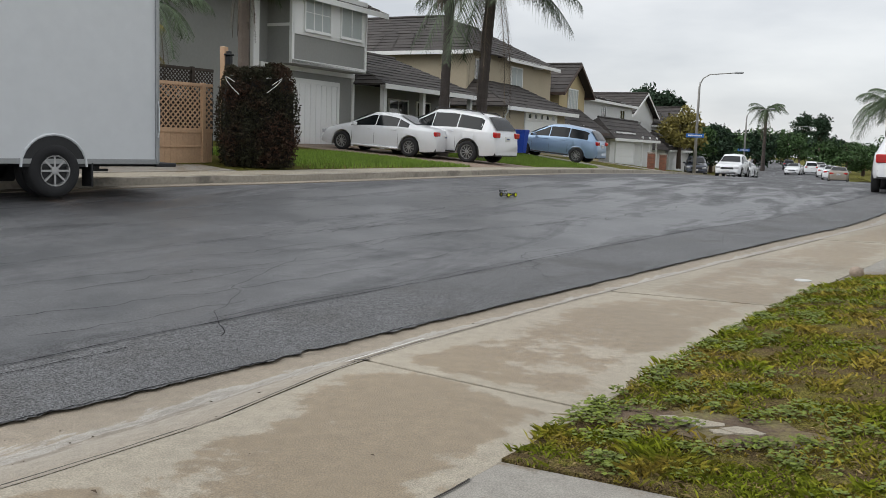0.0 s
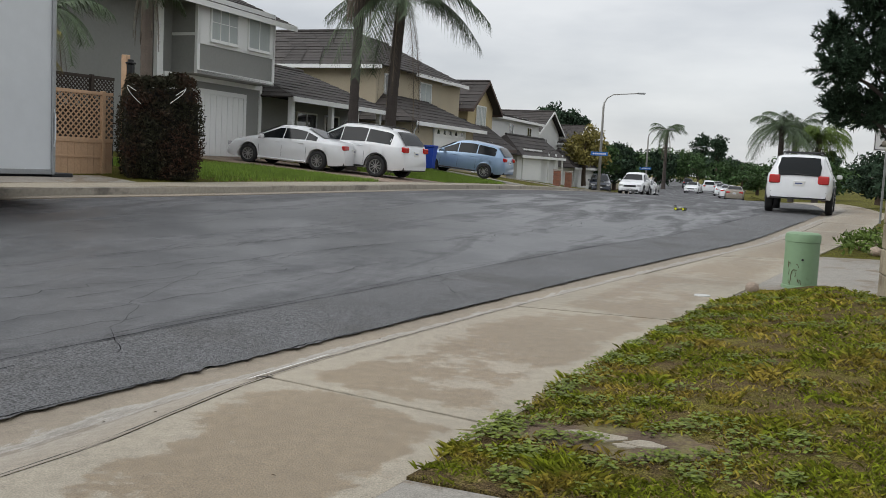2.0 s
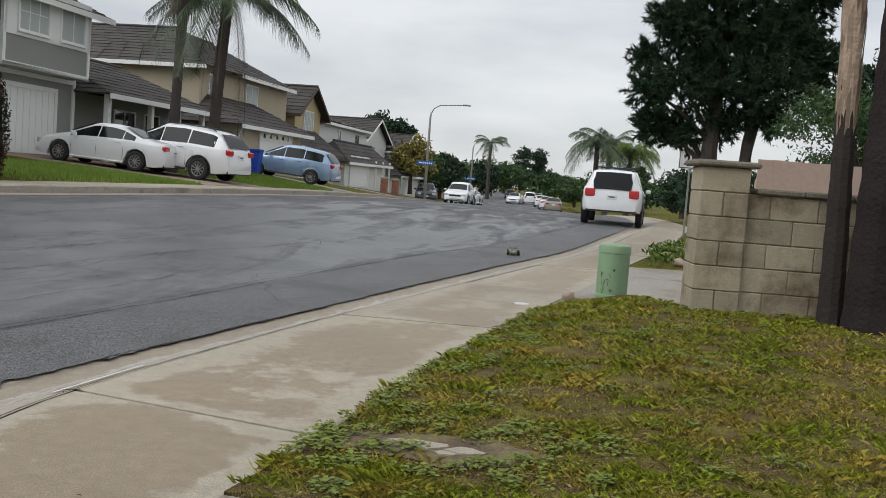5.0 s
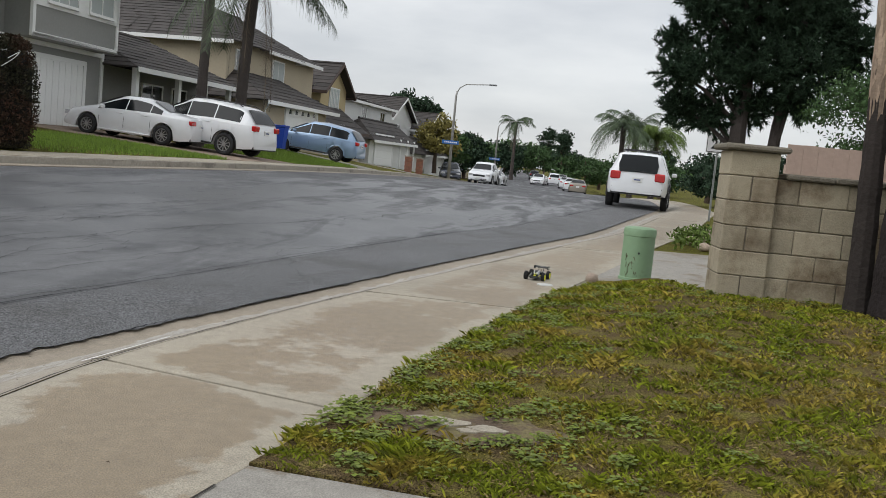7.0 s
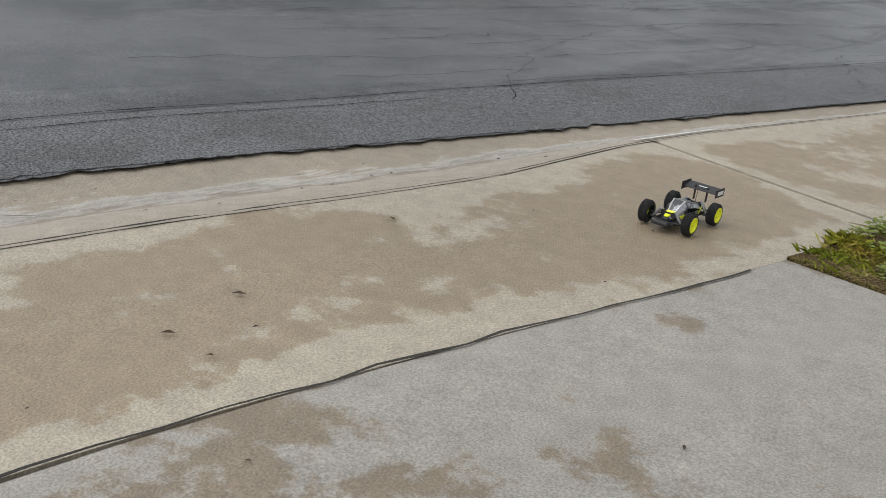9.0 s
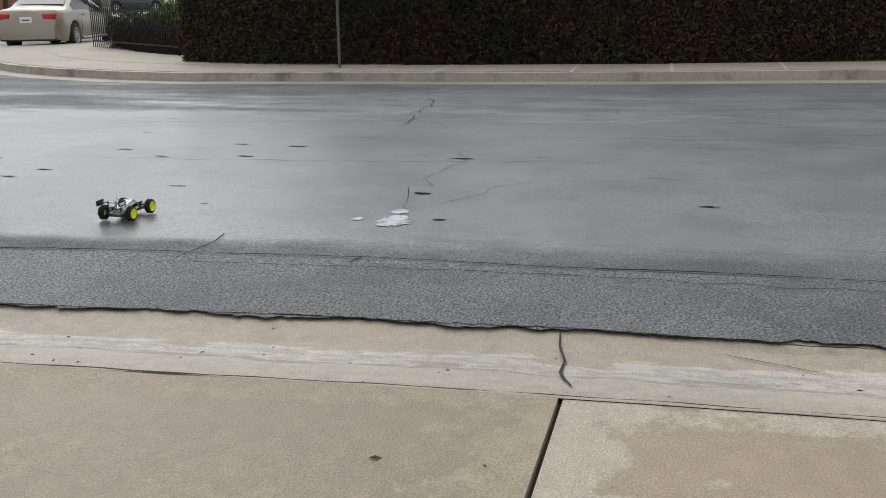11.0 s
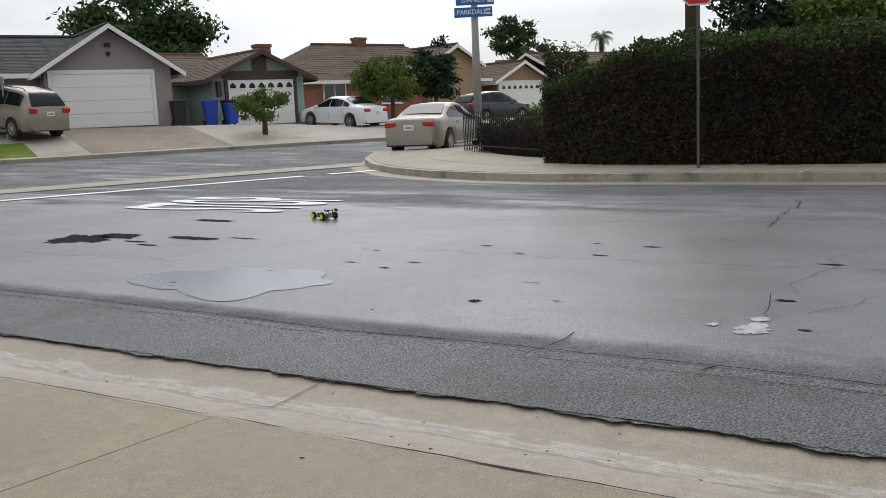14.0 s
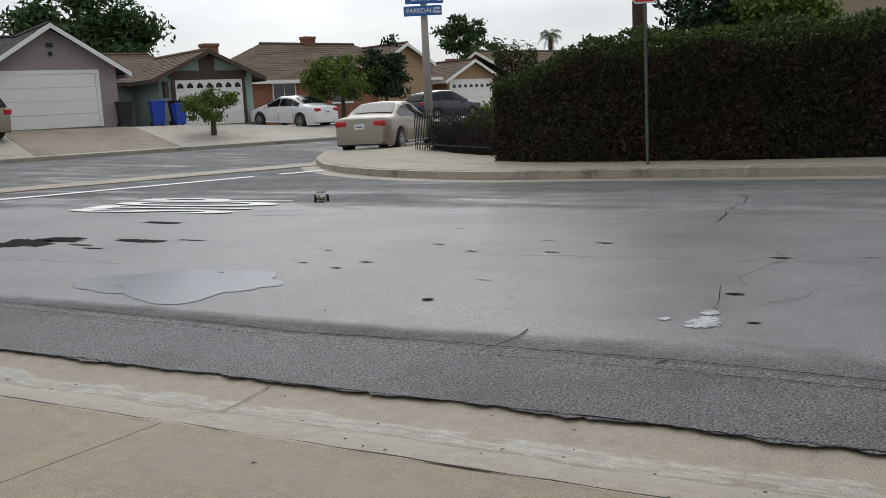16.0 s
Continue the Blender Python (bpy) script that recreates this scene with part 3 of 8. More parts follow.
# neighbour's drive beyond the wall, and the ground east of the road further north
lot_slab("driveway_2", lambda y: inner_x(y) - 0.0, 16, lambda x: lawn_top(min(max(x, -0.2), 0.9)) if x < 1.2 else 9.0, lambda x: 14.6, lambda x, y: slab_z(inner_x(y), y) - 0.006 + 0.02 * max(0, x - inner_x(y)), CONCRETE_GREY, "pale concrete driveway of the next house", "driveway", 14, 10)
lot_slab("lot_east", inner_x, 60, lambda x: 14.6, lambda x: 120, lambda x, y: slab_z(inner_x(y), y) - 0.01 + 0.02 * min(max(0, x - inner_x(y)), 12), TURF, "rough grass and planting beds beside the sidewalk", "garden", 12, 40)


# far kerb: down the far side, round the corner and along the side street; the right of it is the lots
CORNER = [(-13.9, -5.6), (-13.75, -7.2), (-14.0, -8.6), (-14.55, -10.1), (-15.4, -11.6), (-16.7, -13.2), (-18.6, -14.9), (-20.9, -16.4)]
FAR_LINE = [(far_x(y), y) for y in [420 - 30 * i for i in range(10)] + [130 - 4 * i for i in range(18)] + [58 - i for i in range(63)]] + CORNER[1:]
_last = Vector((*CORNER[-1], 0))
FAR_LINE += [tuple((_last + SIDE_U * d + SIDE_N * 0.01 * d)[:2]) for d in (1.5, 3, 5, 8, 12, 20, 35, 60)]
SOUTH_OF = [p for p in FAR_LINE if p[1] < 62]


def kerb_z(o, x, y):
    return road_z(x, y) + 0.135


def lot_z(o, x, y):
    rise = lerp_table([(-12, 0.0), (2, 0.02), (10, 0.035), (18, 0.08), (26, 0.062), (33, 0.07), (40, 0.13), (60, 0.11), (140, 0.06)], y)
    return road_z(x, y) + 0.14 + rise * min(max(0, o - 1.3), 9)


path_strip("gutter_far", SOUTH_OF, -0.42, 0.02, lambda o, x, y: road_z(x, y) + 0.008 + 0.02 * o, GUTTER, 0.22, 0.05, "dark stained concrete gutter of the far kerb", "kerb")
path_strip("kerb_far", SOUTH_OF, 0, 0.16, kerb_z, KERB, 0.08, 0.4, "raised concrete kerb, dark with dirt", "kerb")
path_strip("sidewalk_far", FAR_LINE, 0.165, 1.45, lambda o, x, y: kerb_z(o, x, y) + 0.006 + 0.01 * o, CONCRETE, 0.43, 0.3, "tan concrete sidewalk across the road", "sidewalk")
path_strip("lot_west", [p for p in FAR_LINE if p[1] < 135], 1.46, 34, lot_z, TURF, 1.2, 0.3, "grass and soil of the lots across the road", "garden")

path_strip("corner_paving", [p for p in FAR_LINE if -17.5 < p[1] < -3.0], 1.44, 3.1, lambda o, x, y: kerb_z(o, x, y) + 0.008 + 0.012 * o, CONCRETE, 0.4, 0.3, "tan concrete paving widening at the corner", "sidewalk")
# side street's far kerb and lots
SIDE_KERB = [side(a, 31.8) for a in steps(-40, 80, 3)]


def side_lot(o, x, y):
    rise = lerp_table([(8, 0.165), (16, 0.14), (20, 0.085), (30, 0.08)], x * SIDE_U.x + y * SIDE_U.y)
    return road_z(x, y) + 0.12 + rise * min(max(0, o - 0.9), 5.3)


PALE_DRIVE = mat("pale_drive_concrete", (0.36, 0.33, 0.28), 0.75, 0, 0.15, 1.5, 0.2, 100, 0, ((0.28, 0.25, 0.21), 0.5, 0.64, 0.8), grit=0.15)
TAN_AGGREGATE = mat("tan_aggregate_drive", (0.26, 0.215, 0.165), 0.85, 0, 0.2, 3, 0.4, 80, 0, ((0.21, 0.17, 0.13), 0.48, 0.6, 0.7), grit=0.4)
FRONT_GREEN = mat("front_lawn_green", (0.12, 0.19, 0.03), 0.9, 0, 0.35, 6, 1.0, 60, 0, ((0.17, 0.18, 0.04), 0.48, 0.6, 1.5), spec=0.1)


def side_ground(x, y):
    """Ground height on the lots of the side street."""
    a, s = x * SIDE_U.x + y * SIDE_U.y, x * SIDE_N.x + y * SIDE_N.y
    return side_lot(s - 31.8, *side(a, 31.8))


path_strip("kerb_side", SIDE_KERB[::-1], 0, 0.16, kerb_z, KERB, 0.08, 0.4, "concrete kerb of the side street", "kerb")
path_strip("lot_side", SIDE_KERB[::-1], 0.16, 30, side_lot, PALE_DRIVE, 0.7, 0.3, "pale concrete drives and lots of the side street", "driveway")
path_strip("side_lawn", [side(a, 32.9) for a in steps(-6, 5.6, 1)][::-1], 0, 2.6, lambda o, x, y: side_lot(o + 1.1, *side(x * SIDE_U.x + y * SIDE_U.y, 31.8)) + 0.012, FRONT_GREEN, 0.5, 0.2, "green front lawn of the side street", "lawn")
path_strip("driveway_8", [side(a, 31.8) for a in steps(7.3, 12.3, 0.5)][::-1], 1.1, 8.55, lambda o, x, y: side_lot(o, x, y) + 0.012, TAN_AGGREGATE, 0.7, 0.1, "tan aggregate panel of a concrete driveway", "driveway")
path_strip("valley_gutter", [side(a, 20.0) for a in steps(-20, 13.5, 2)][::-1], 0, 1.6, lambda o, x, y: road_z(x, y) + 0.02, GUTTER, 0.4, 0.1, "tan concrete valley gutter across the junction", "gutter")

# painted stop line and word on the asphalt
bm = bmesh.new()
for a, b, s0, s1 in ((-8.0, 8.3, 18.0, 18.3), (8.9, 10.3, 18.0, 18.3)):
    q = [side(a, s0), side(b, s0), side(b, s1), side(a, s1)]
    poly(bm, [(x, y, road_z(x, y) + 0.009) for x, y in q], 0.004)
tagged(link("stop_line", bm, WHITE_LINE), "worn white stop line painted across the road", "road marking", "", "structure")
stop_text = bpy.data.curves.new("stop_word", "FONT")
stop_text.body, stop_text.size, stop_text.extrude, stop_text.align_x, stop_text.align_y = "STOP", 1.0, 0.002, "CENTER", "CENTER"
stop_text.offset = 0.012
word = new("stop_word", stop_text)
word.data.materials.append(WHITE_LINE)
word.matrix_basis = Matrix.Translation((-9.75, -10.15, road_z(-9.75, -10.15) + 0.012)) @ Matrix.Rotation(math.pi + 0.03, 4, "Z") @ Matrix.Diagonal((0.74, 4.4, 1, 1))
tagged(word, "white stop word painted on the asphalt", "road marking", "", "structure")


def crack(pts, width, name="tar_crack", material=None, seed=0, wob=0.05, zf=None):
    """A narrow wandering crack laid on the road along a few points."""
    r = random.Random(seed)
    fine = []
    for (x0, y0), (x1, y1) in zip(pts, pts[1:]):
        n = max(2, int(math.hypot(x1 - x0, y1 - y0) / 0.12))
        fine += [(x0 + (x1 - x0) * i / n + wob * noise.noise((x0 + i * 0.35, y0, seed)) , y0 + (y1 - y0) * i / n + wob * noise.noise((x0, y0 + i * 0.35, seed + 5))) for i in range(n)]
    verts, faces = [], []
    for i, (x, y) in enumerate(fine):
        px, py = fine[max(0, i - 1)]
        qx, qy = fine[min(len(fine) - 1, i + 1)]
        d = Vector((qx - px, qy - py, 0))
        d = d.normalized() if d.length else Vector((1, 0, 0))
        w = width * (0.35 + 0.9 * abs(noise.noise((i * 0.4, seed, 1))))
        for s in (-1, 1):
            vx, vy = x - d.y * w * s, y + d.x * w * s
            verts.append((vx, vy, zf(vx, vy) if zf else road_z(vx, vy) + (0.0125 if vx > near_x(vy) - 0.5 else 0.009)))
    for i in range(len(fine) - 1):
        faces.append((2 * i, 2 * i + 1, 2 * i + 3, 2 * i + 2))
    return tagged(from_lists(name, verts, faces, material or TAR), "dark crack in the asphalt" if not zf else "dark dirt-filled joint in the concrete", "crack", "cracks in the road", "structure")


crack([(near_x(y) - band(y), y) for y in steps(-14, 26, 0.25)], 0.011, seed=1, wob=0.04)
crack([(near_x(y) + 0.012, y) for y in steps(-14, 26, 0.1)], 0.008, seed=31, wob=0.06)
crack([(near_x(y) - band(y) + 0.16, y) for y in steps(-2.2, 4.2, 0.4)], 0.006, seed=2, wob=0.04)
crack([(near_x(y) - band(y) + 0.13, y) for y in steps(-7, -3.4, 0.4)], 0.006, seed=32, wob=0.04)
crack([(near_x(y) - band(y) - 0.09, y) for y in steps(5, 13, 0.4)], 0.006, seed=33, wob=0.06)
crack([(-4.05, -2.26), (-4.4, -2.22), (-4.68, -2.32)], 0.010, seed=3, wob=0.10)
crack([(-4.08, -1.36), (-4.28, -1.33)], 0.009, seed=4, wob=0.08)
crack([(-5.26, -1.38), (-6.0, -1.5), (-6.66, -1.46), (-7.74, -1.36)], 0.0035, seed=5, wob=0.15)
crack([(-5.41, -1.15), (-5.96, -0.99), (-6.23, -0.71), (-6.5, 0.6), (-6.6, 1.8)], 0.0035, seed=6, wob=0.12)
crack([(-9.0, -2.35), (-10.3, -2.5), (-11.65, -2.62)], 0.008, seed=7, wob=0.14)
crack([(-11.65, -2.62), (-11.8, -1.0), (-11.2, -0.4), (-10.0, -0.3)], 0.006, seed=35, wob=0.15)
for k in range(14):
    y0 = -1.5 + (k * 1.73) % 5.5
    x0 = -9.3 - 0.16 * k
    crack([(x0 + 0.1 * math.sin(k + i), y0 + 0.5 * i) for i in range(4 + k % 4)], 0.006, seed=80 + k, wob=0.16)
crack([(-3.4, 4.6), (-4.4, 6.0), (-4.9, 8.0), (-4.6, 11), (-3.2, 15)], 0.004, seed=9, wob=0.12)
for k in range(34):
    y0, x0 = -0.6 + (k * 1.37) % 5.4, -7.75 - (k * 0.61) % 1.3
    crack([(x0, y0), (x0 - 0.03, y0 + 0.35), (x0 + 0.02, y0 + 0.75 + 0.2 * (k % 3))], 0.0045, seed=120 + k, wob=0.10)
for k in range(16):
    y0 = 4.0 + (k * 1.91) % 14
    u = 1.5 + (k * 0.83) % 5.5
    crack([(near_x(y) - u - 0.1 * math.sin(y + k), y) for y in steps(y0, y0 + 1.8 + k % 3, 0.4)], 0.006, seed=170 + k, wob=0.2)
for k in range(9):
    u = 2.0 + k * 1.05
    y0 = 3 + (k * 5.3) % 9
    crack([(near_x(y) - u - 0.15 * math.sin(y * 0.7 + k), y) for y in steps(y0, y0 + 7 + (k * 3) % 6, 0.8)], 0.007, seed=40 + k, wob=0.15)
for k in range(7):
    u = 2.5 + k * 1.15
    y0 = -9 + (k * 4.1) % 9
    crack([(near_x(y) - u - 0.1 * math.sin(y * 0.9 + k), y) for y in steps(y0, y0 + 2.5 + (k * 3) % 4, 0.6)], 0.006, seed=60 + k, wob=0.12)
crack([(-6.6, 5.2), (-6.2, 8), (-5.4, 12), (-4.6, 16)], 0.006, seed=10, wob=0.12)
crack([(-2.4, 8.2), (-3.2, 9.8), (-2.6, 11.4)], 0.005, seed=11, wob=0.12)
def pave_z(x, y):
    o = x - near_x(y)
    return (gutter_z(o, x, y) if o < kerb_back(y) - 0.01 else slab_z(x, y) + 0.004) + 0.0025


crack([(near_x(y) + kerb_back(y) - 0.002, y) for y in steps(-14, 24, 0.4)], 0.008, "kerb_joint", JOINT, 20, 0.012, pave_z)
crack([(inner_x(y), y) for y in steps(-9, 3.0, 0.4)], 0.010, "drive_joint", JOINT, 21, 0.02, lambda x, y: slab_z(x, y) + 0.0055)
crack([(near_x(-0.3) + 0.02, -0.3), (near_x(-0.25) + 0.4, -0.26), (near_x(-0.2) + 0.79, -0.2)], 0.009, "gutter_joint", JOINT, 12, 0.06, pave_z)
crack([(near_x(-2.8) + 0.02, -2.9), (near_x(-2.8) + 0.78, -2.82)], 0.007, "gutter_joint", JOINT, 13, 0.05, pave_z)
crack([(near_x(4.2) + 0.5, 4.3), (near_x(4.2) + 0.75, 4.26)], 0.010, "gutter_joint", JOINT, 14, 0.02, pave_z)
crack([(near_x(1.2) + 0.1, 1.0), (near_x(1.2) + 0.5, 1.5)], 0.004, "gutter_crack", JOINT, 15, 0.06, pave_z)
crack([(near_x(1.2) + 0.15, 0.3), (near_x(1.2) + 0.3, 0.8)], 0.004, "gutter_crack", JOINT, 16, 0.06, pave_z)


MORTAR_PALE = mat("pale_joint_mortar", (0.42, 0.40, 0.36), 0.8, 0, 0.2, 10, 0.3, 60)
for y in (-4.75, -3.2, -1.1, 0.35, 1.9, 4.6):
    path_strip("joint_mortar", [(far_x(y + d), y + d) for d in (0.022, 0.011, 0, -0.011, -0.022)], 0.0, 1.44, lambda o, x, y: kerb_z(o, x, y) + 0.0105 + 0.01 * o, MORTAR_PALE, 0.36, 0.02, "pale mortar joint across the far sidewalk", "joint")
verts = []
for y in steps(4.2, 4.95, 0.15):
    for o in (-0.008, 0.012):
        x = near_x(y) + kerb_back(y) - 0.06 + o
        verts.append((x, y, gutter_z(x - near_x(y), x, y) + 0.004))
tagged(from_lists("kerb_chip", verts, [(2 * i, 2 * i + 1, 2 * i + 3, 2 * i + 2) for i in range(len(verts) // 2 - 1)], WHITE_LINE), "thin white line worn along the kerb lip", "paint mark", "", "structure")


# drives across the road
DRIVE_TAN = mat("tan_paved_drive", (0.27, 0.20, 0.15), 0.8, 0, 0.15, 3, 0.3, 60, 0, ((0.20, 0.15, 0.115), 0.5, 0.6, 1.0), grit=0.2)
for n, (y0, y1) in enumerate(((26.6, 31.6), (40.6, 44.6), (55, 59), (8.5, 15.8))):
    path_strip("driveway_%d" % (n + 3), [(far_x(y), y) for y in steps(y0, y1, 0.5)][::-1], 1.4, 10.5 if n < 3 else 2.6, lambda o, x, y: lot_z(o, x, y) + 0.02, DRIVE_TAN if n == 0 else CONCRETE_GREY, 0.8, 0.1, "paved driveway across the road", "driveway")




# ---- materials of things ----
WHITE_PAINT = mat("white_car_paint", (0.72, 0.73, 0.74), 0.25, 0, 0.03, 1, coat=0.6)
SILVER_PAINT = mat("champagne_car_paint", (0.27, 0.235, 0.19), 0.35, 0.35, 0.04, 1, coat=0.3)
BLUE_PAINT = mat("light_blue_car_paint", (0.24, 0.34, 0.48), 0.3, 0.4, 0.04, 1, coat=0.6)
NAVY_PAINT = mat("dark_navy_car_paint", (0.02, 0.026, 0.04), 0.25, 0.3, 0.05, 1, coat=0.6)
GREY_PAINT = mat("silver_car_paint", (0.42, 0.42, 0.41), 0.3, 0.5, 0.04, 1, coat=0.6)
GLASS = mat("tinted_glass", (0.008, 0.010, 0.011), 0.05, 0, 0.1, 2, spec=0.2)
RUBBER = mat("tyre_rubber", (0.018, 0.018, 0.019), 0.85, 0, 0.2, 20, 0.3, 60)
ALLOY = mat("alloy_rim", (0.5, 0.5, 0.5), 0.35, 0.8, 0.1, 10)
DARK_TRIM = mat("black_plastic_trim", (0.02, 0.02, 0.021), 0.6, 0, 0.15, 10)
RED_LENS = mat("red_tail_lens", (0.45, 0.012, 0.012), 0.2, 0, 0.1, 8, coat=0.5)
CLEAR_LENS = mat("clear_lens", (0.6, 0.6, 0.62), 0.15, 0.2, 0.1, 8, coat=0.5)
PLATE = mat("number_plate", (0.68, 0.68, 0.66), 0.5, 0, 0.05, 5)
PLATE_INK = mat("plate_ink", (0.06, 0.08, 0.2), 0.6, 0, 0.05, 5)
STEEL = mat("galvanised_steel", (0.36, 0.37, 0.37), 0.45, 0.7, 0.12, 6)
TRUCK_WHITE = mat("truck_box_white", (0.66, 0.68, 0.69), 0.4, 0, 0.05, 0.8, coat=0.2)


def wheel(parent, x, y, r, w, spokes=10, rim=0.66):
    """A road wheel: tyre with shoulders, rim with spokes on its outer side."""
    s = 1 if y > 0 else -1
    bm = bmesh.new()
    lathe(bm, [(r * rim * 0.96, -w / 2), (r * 0.93, -w / 2), (r * 0.985, -w * 0.36), (r, -w * 0.2), (r, w * 0.2), (r * 0.985, w * 0.36), (r * 0.93, w / 2), (r * rim * 0.96, w / 2), (r * rim * 0.9, 0), (r * rim * 0.96, -w / 2)], 28, "y", (x, y, r), False)
    tyre = part("wheel", bm, RUBBER, parent, smooth=True)
    bm = bmesh.new()
    lathe(bm, [(r * rim, -w * 0.3), (r * rim, w * 0.5), (r * rim * 0.93, w * 0.5), (r * rim * 0.88, w * 0.3)] if s > 0 else [(r * rim, w * 0.3), (r * rim, -w * 0.5), (r * rim * 0.93, -w * 0.5), (r * rim * 0.88, -w * 0.3)], 28, "y", (x, y, r), False)
    part("rim", bm, ALLOY, tyre, smooth=False)
    bm = bmesh.new()
    lathe(bm, [(r * rim * 0.9, s * w * 0.24), (r * rim * 0.9, s * w * 0.3), (r * 0.05, s * w * 0.32)], 20, "y", (x, y, r))
    part("brake_disc", bm, DARK_TRIM, tyre)
    bm = bmesh.new()
    for k in range(spokes):
        m = Matrix.Translation((x, y + s * w * 0.4, r)) @ Matrix.Rotation(k * math.tau / spokes, 4, "Y")
        box(bm, -r * 0.035, r * 0.035, -w * 0.05, w * 0.05, r * 0.08, r * rim * 0.95, 0.0, m)
    lathe(bm, [(r * 0.16, s * w * 0.36), (r * 0.15, s * w * 0.47), (r * 0.1, s * w * 0.48)], 14, "y", (x, y, r))
    part("spokes", bm, ALLOY, tyre)
    return tyre


class Shell:
    """A car's outer form: tables of heights along its length, a plan taper, wheel arches."""

    def __init__(self, L, W, top, shoulder, low, wheels, r, house=0.30):
        self.L, self.W, self.top_t, self.sh_t, self.low, self.wheels, self.r, self.house = L, W, top, shoulder, low, wheels, r, house

    def top(self, x):
        return sum(lerp_table(self.top_t, x + d) for d in (-0.05, 0, 0.05)) / 3

    def shoulder(self, x):
        return min(self.top(x) - 0.015, lerp_table(self.sh_t, x))

    def half(self, x):
        u = abs(x) / (self.L / 2)
        return self.W / 2 * (1 - 0.05 * u ** 2 - 0.16 * max(0, (u - 0.8) / 0.2) ** 2.2)

    def top_half(self, x):
        k = min(1, max(0, (self.top(x) - self.shoulder(x)) / 0.45))
        return self.half(x) * (0.93 - self.house * k)

    def bottom(self, x):
        z = self.low + 0.06 * max(0, (abs(x) / (self.L / 2) - 0.85) / 0.15)
        for xw in self.wheels:
            ra = self.r * 1.17
            if abs(x - xw) < ra:
                z = max(z, self.r + math.sqrt(ra * ra - (x - xw) ** 2))
        return min(z, self.shoulder(x) - 0.03)

    def section(self, x):
        w, wt, b, s, t = self.half(x), self.top_half(x), self.bottom(x), self.shoulder(x), self.top(x)
        mid = max(b + 0.02, 0.5 * (self.low + s))
        return [(w * 0.95, b), (w * 0.99, max(b + 0.01, min(mid, self.low + 0.14))), (w, max(b + 0.015, mid)), (w * 0.985, max(b + 0.02, s - 0.05)), (w * 0.955, s),
                (wt + (w * 0.955 - wt) * 0.12, t - 0.055 if t - s > 0.12 else s + (t - s) * 0.6), (wt * 0.86, t - 0.012 if t - s > 0.12 else s + (t - s) * 0.85), (0, t + 0.012)]

    def build(self, parent, paint):
        xs = steps(-self.L / 2, self.L / 2, 0.07)
        verts, faces = [], []
        for x in xs:
            sec = self.section(x)
            row = [(x, y, z) for y, z in sec] + [(x, -y, z) for y, z in sec[-2::-1]]
            verts += row
        n = 15
        for j in range(len(xs) - 1):
            for i in range(n - 1):
                faces.append((j * n + i, j * n + i + 1, (j + 1) * n + i + 1, (j + 1) * n + i))
            faces.append((j * n + n - 1, j * n, (j + 1) * n, (j + 1) * n + n - 1))
        faces.append(tuple(range(n)))
        faces.append(tuple(range((len(xs) - 1) * n, len(xs) * n))[::-1])
        ob = from_lists("body", verts, faces, paint, parent, smooth=True)
        bm = bmesh.new()
        bm.from_mesh(ob.data)
        bmesh.ops.recalc_face_normals(bm, faces=bm.faces[:])
        bm.to_mesh(ob.data)
        bm.free()
        ob.data.set_sharp_from_angle(angle=radians(38))
        return ob

    def side_pane(self, body, x0, x1, s, name="side_window"):
        verts, faces = [], []
        xs = steps(x0, x1, 0.07)
        for x in xs:
            w, wt, sh, t = self.half(x) * 0.955, self.top_half(x), self.shoulder(x), self.top(x)
            for v in (0.05, 0.86):
                h = t - 0.055 - sh
                y = w + (wt + (w - wt) * 0.12 - w) * v
                verts.append((x, s * (y + 0.006), sh + h * v))
        for j in range(len(xs) - 1):
            q = (2 * j, 2 * j + 1, 2 * j + 3, 2 * j + 2)
            faces.append(q if s < 0 else q[::-1])
        ob = from_lists(name, verts, faces, GLASS, body)
        return ob

    def top_pane(self, body, x0, x1, name):
        verts, faces = [], []
        xs = steps(x0, x1, 0.07)
        for x in xs:
            wt, t = self.top_half(x), self.top(x)
            for v in (-0.92, -0.46, 0, 0.46, 0.92):
                verts.append((x + (0.022 if x > 0 else -0.022), v * wt, t + 0.03 - 0.02 * abs(v) ** 2))
        for j in range(len(xs) - 1):
            for i in range(4):
                faces.append((j * 5 + i, j * 5 + i + 1, (j + 1) * 5 + i + 1, (j + 1) * 5 + i)[::-1])
        return from_lists(name, verts, faces, GLASS, body, smooth=True)


def end_box(parent, name, shell, x, y0, y1, z0, z1, material, depth=0.03, label=""):
    """A lamp, plate or grille let into the front or rear of a car."""
    bm = bmesh.new()
    s = 1 if x > 0 else -1
    box(bm, min(x - s * 0.05, x + s * depth), max(x - s * 0.05, x + s * depth), y0, y1, z0, z1, 0.008)
    return part(name, bm, material, parent, label)


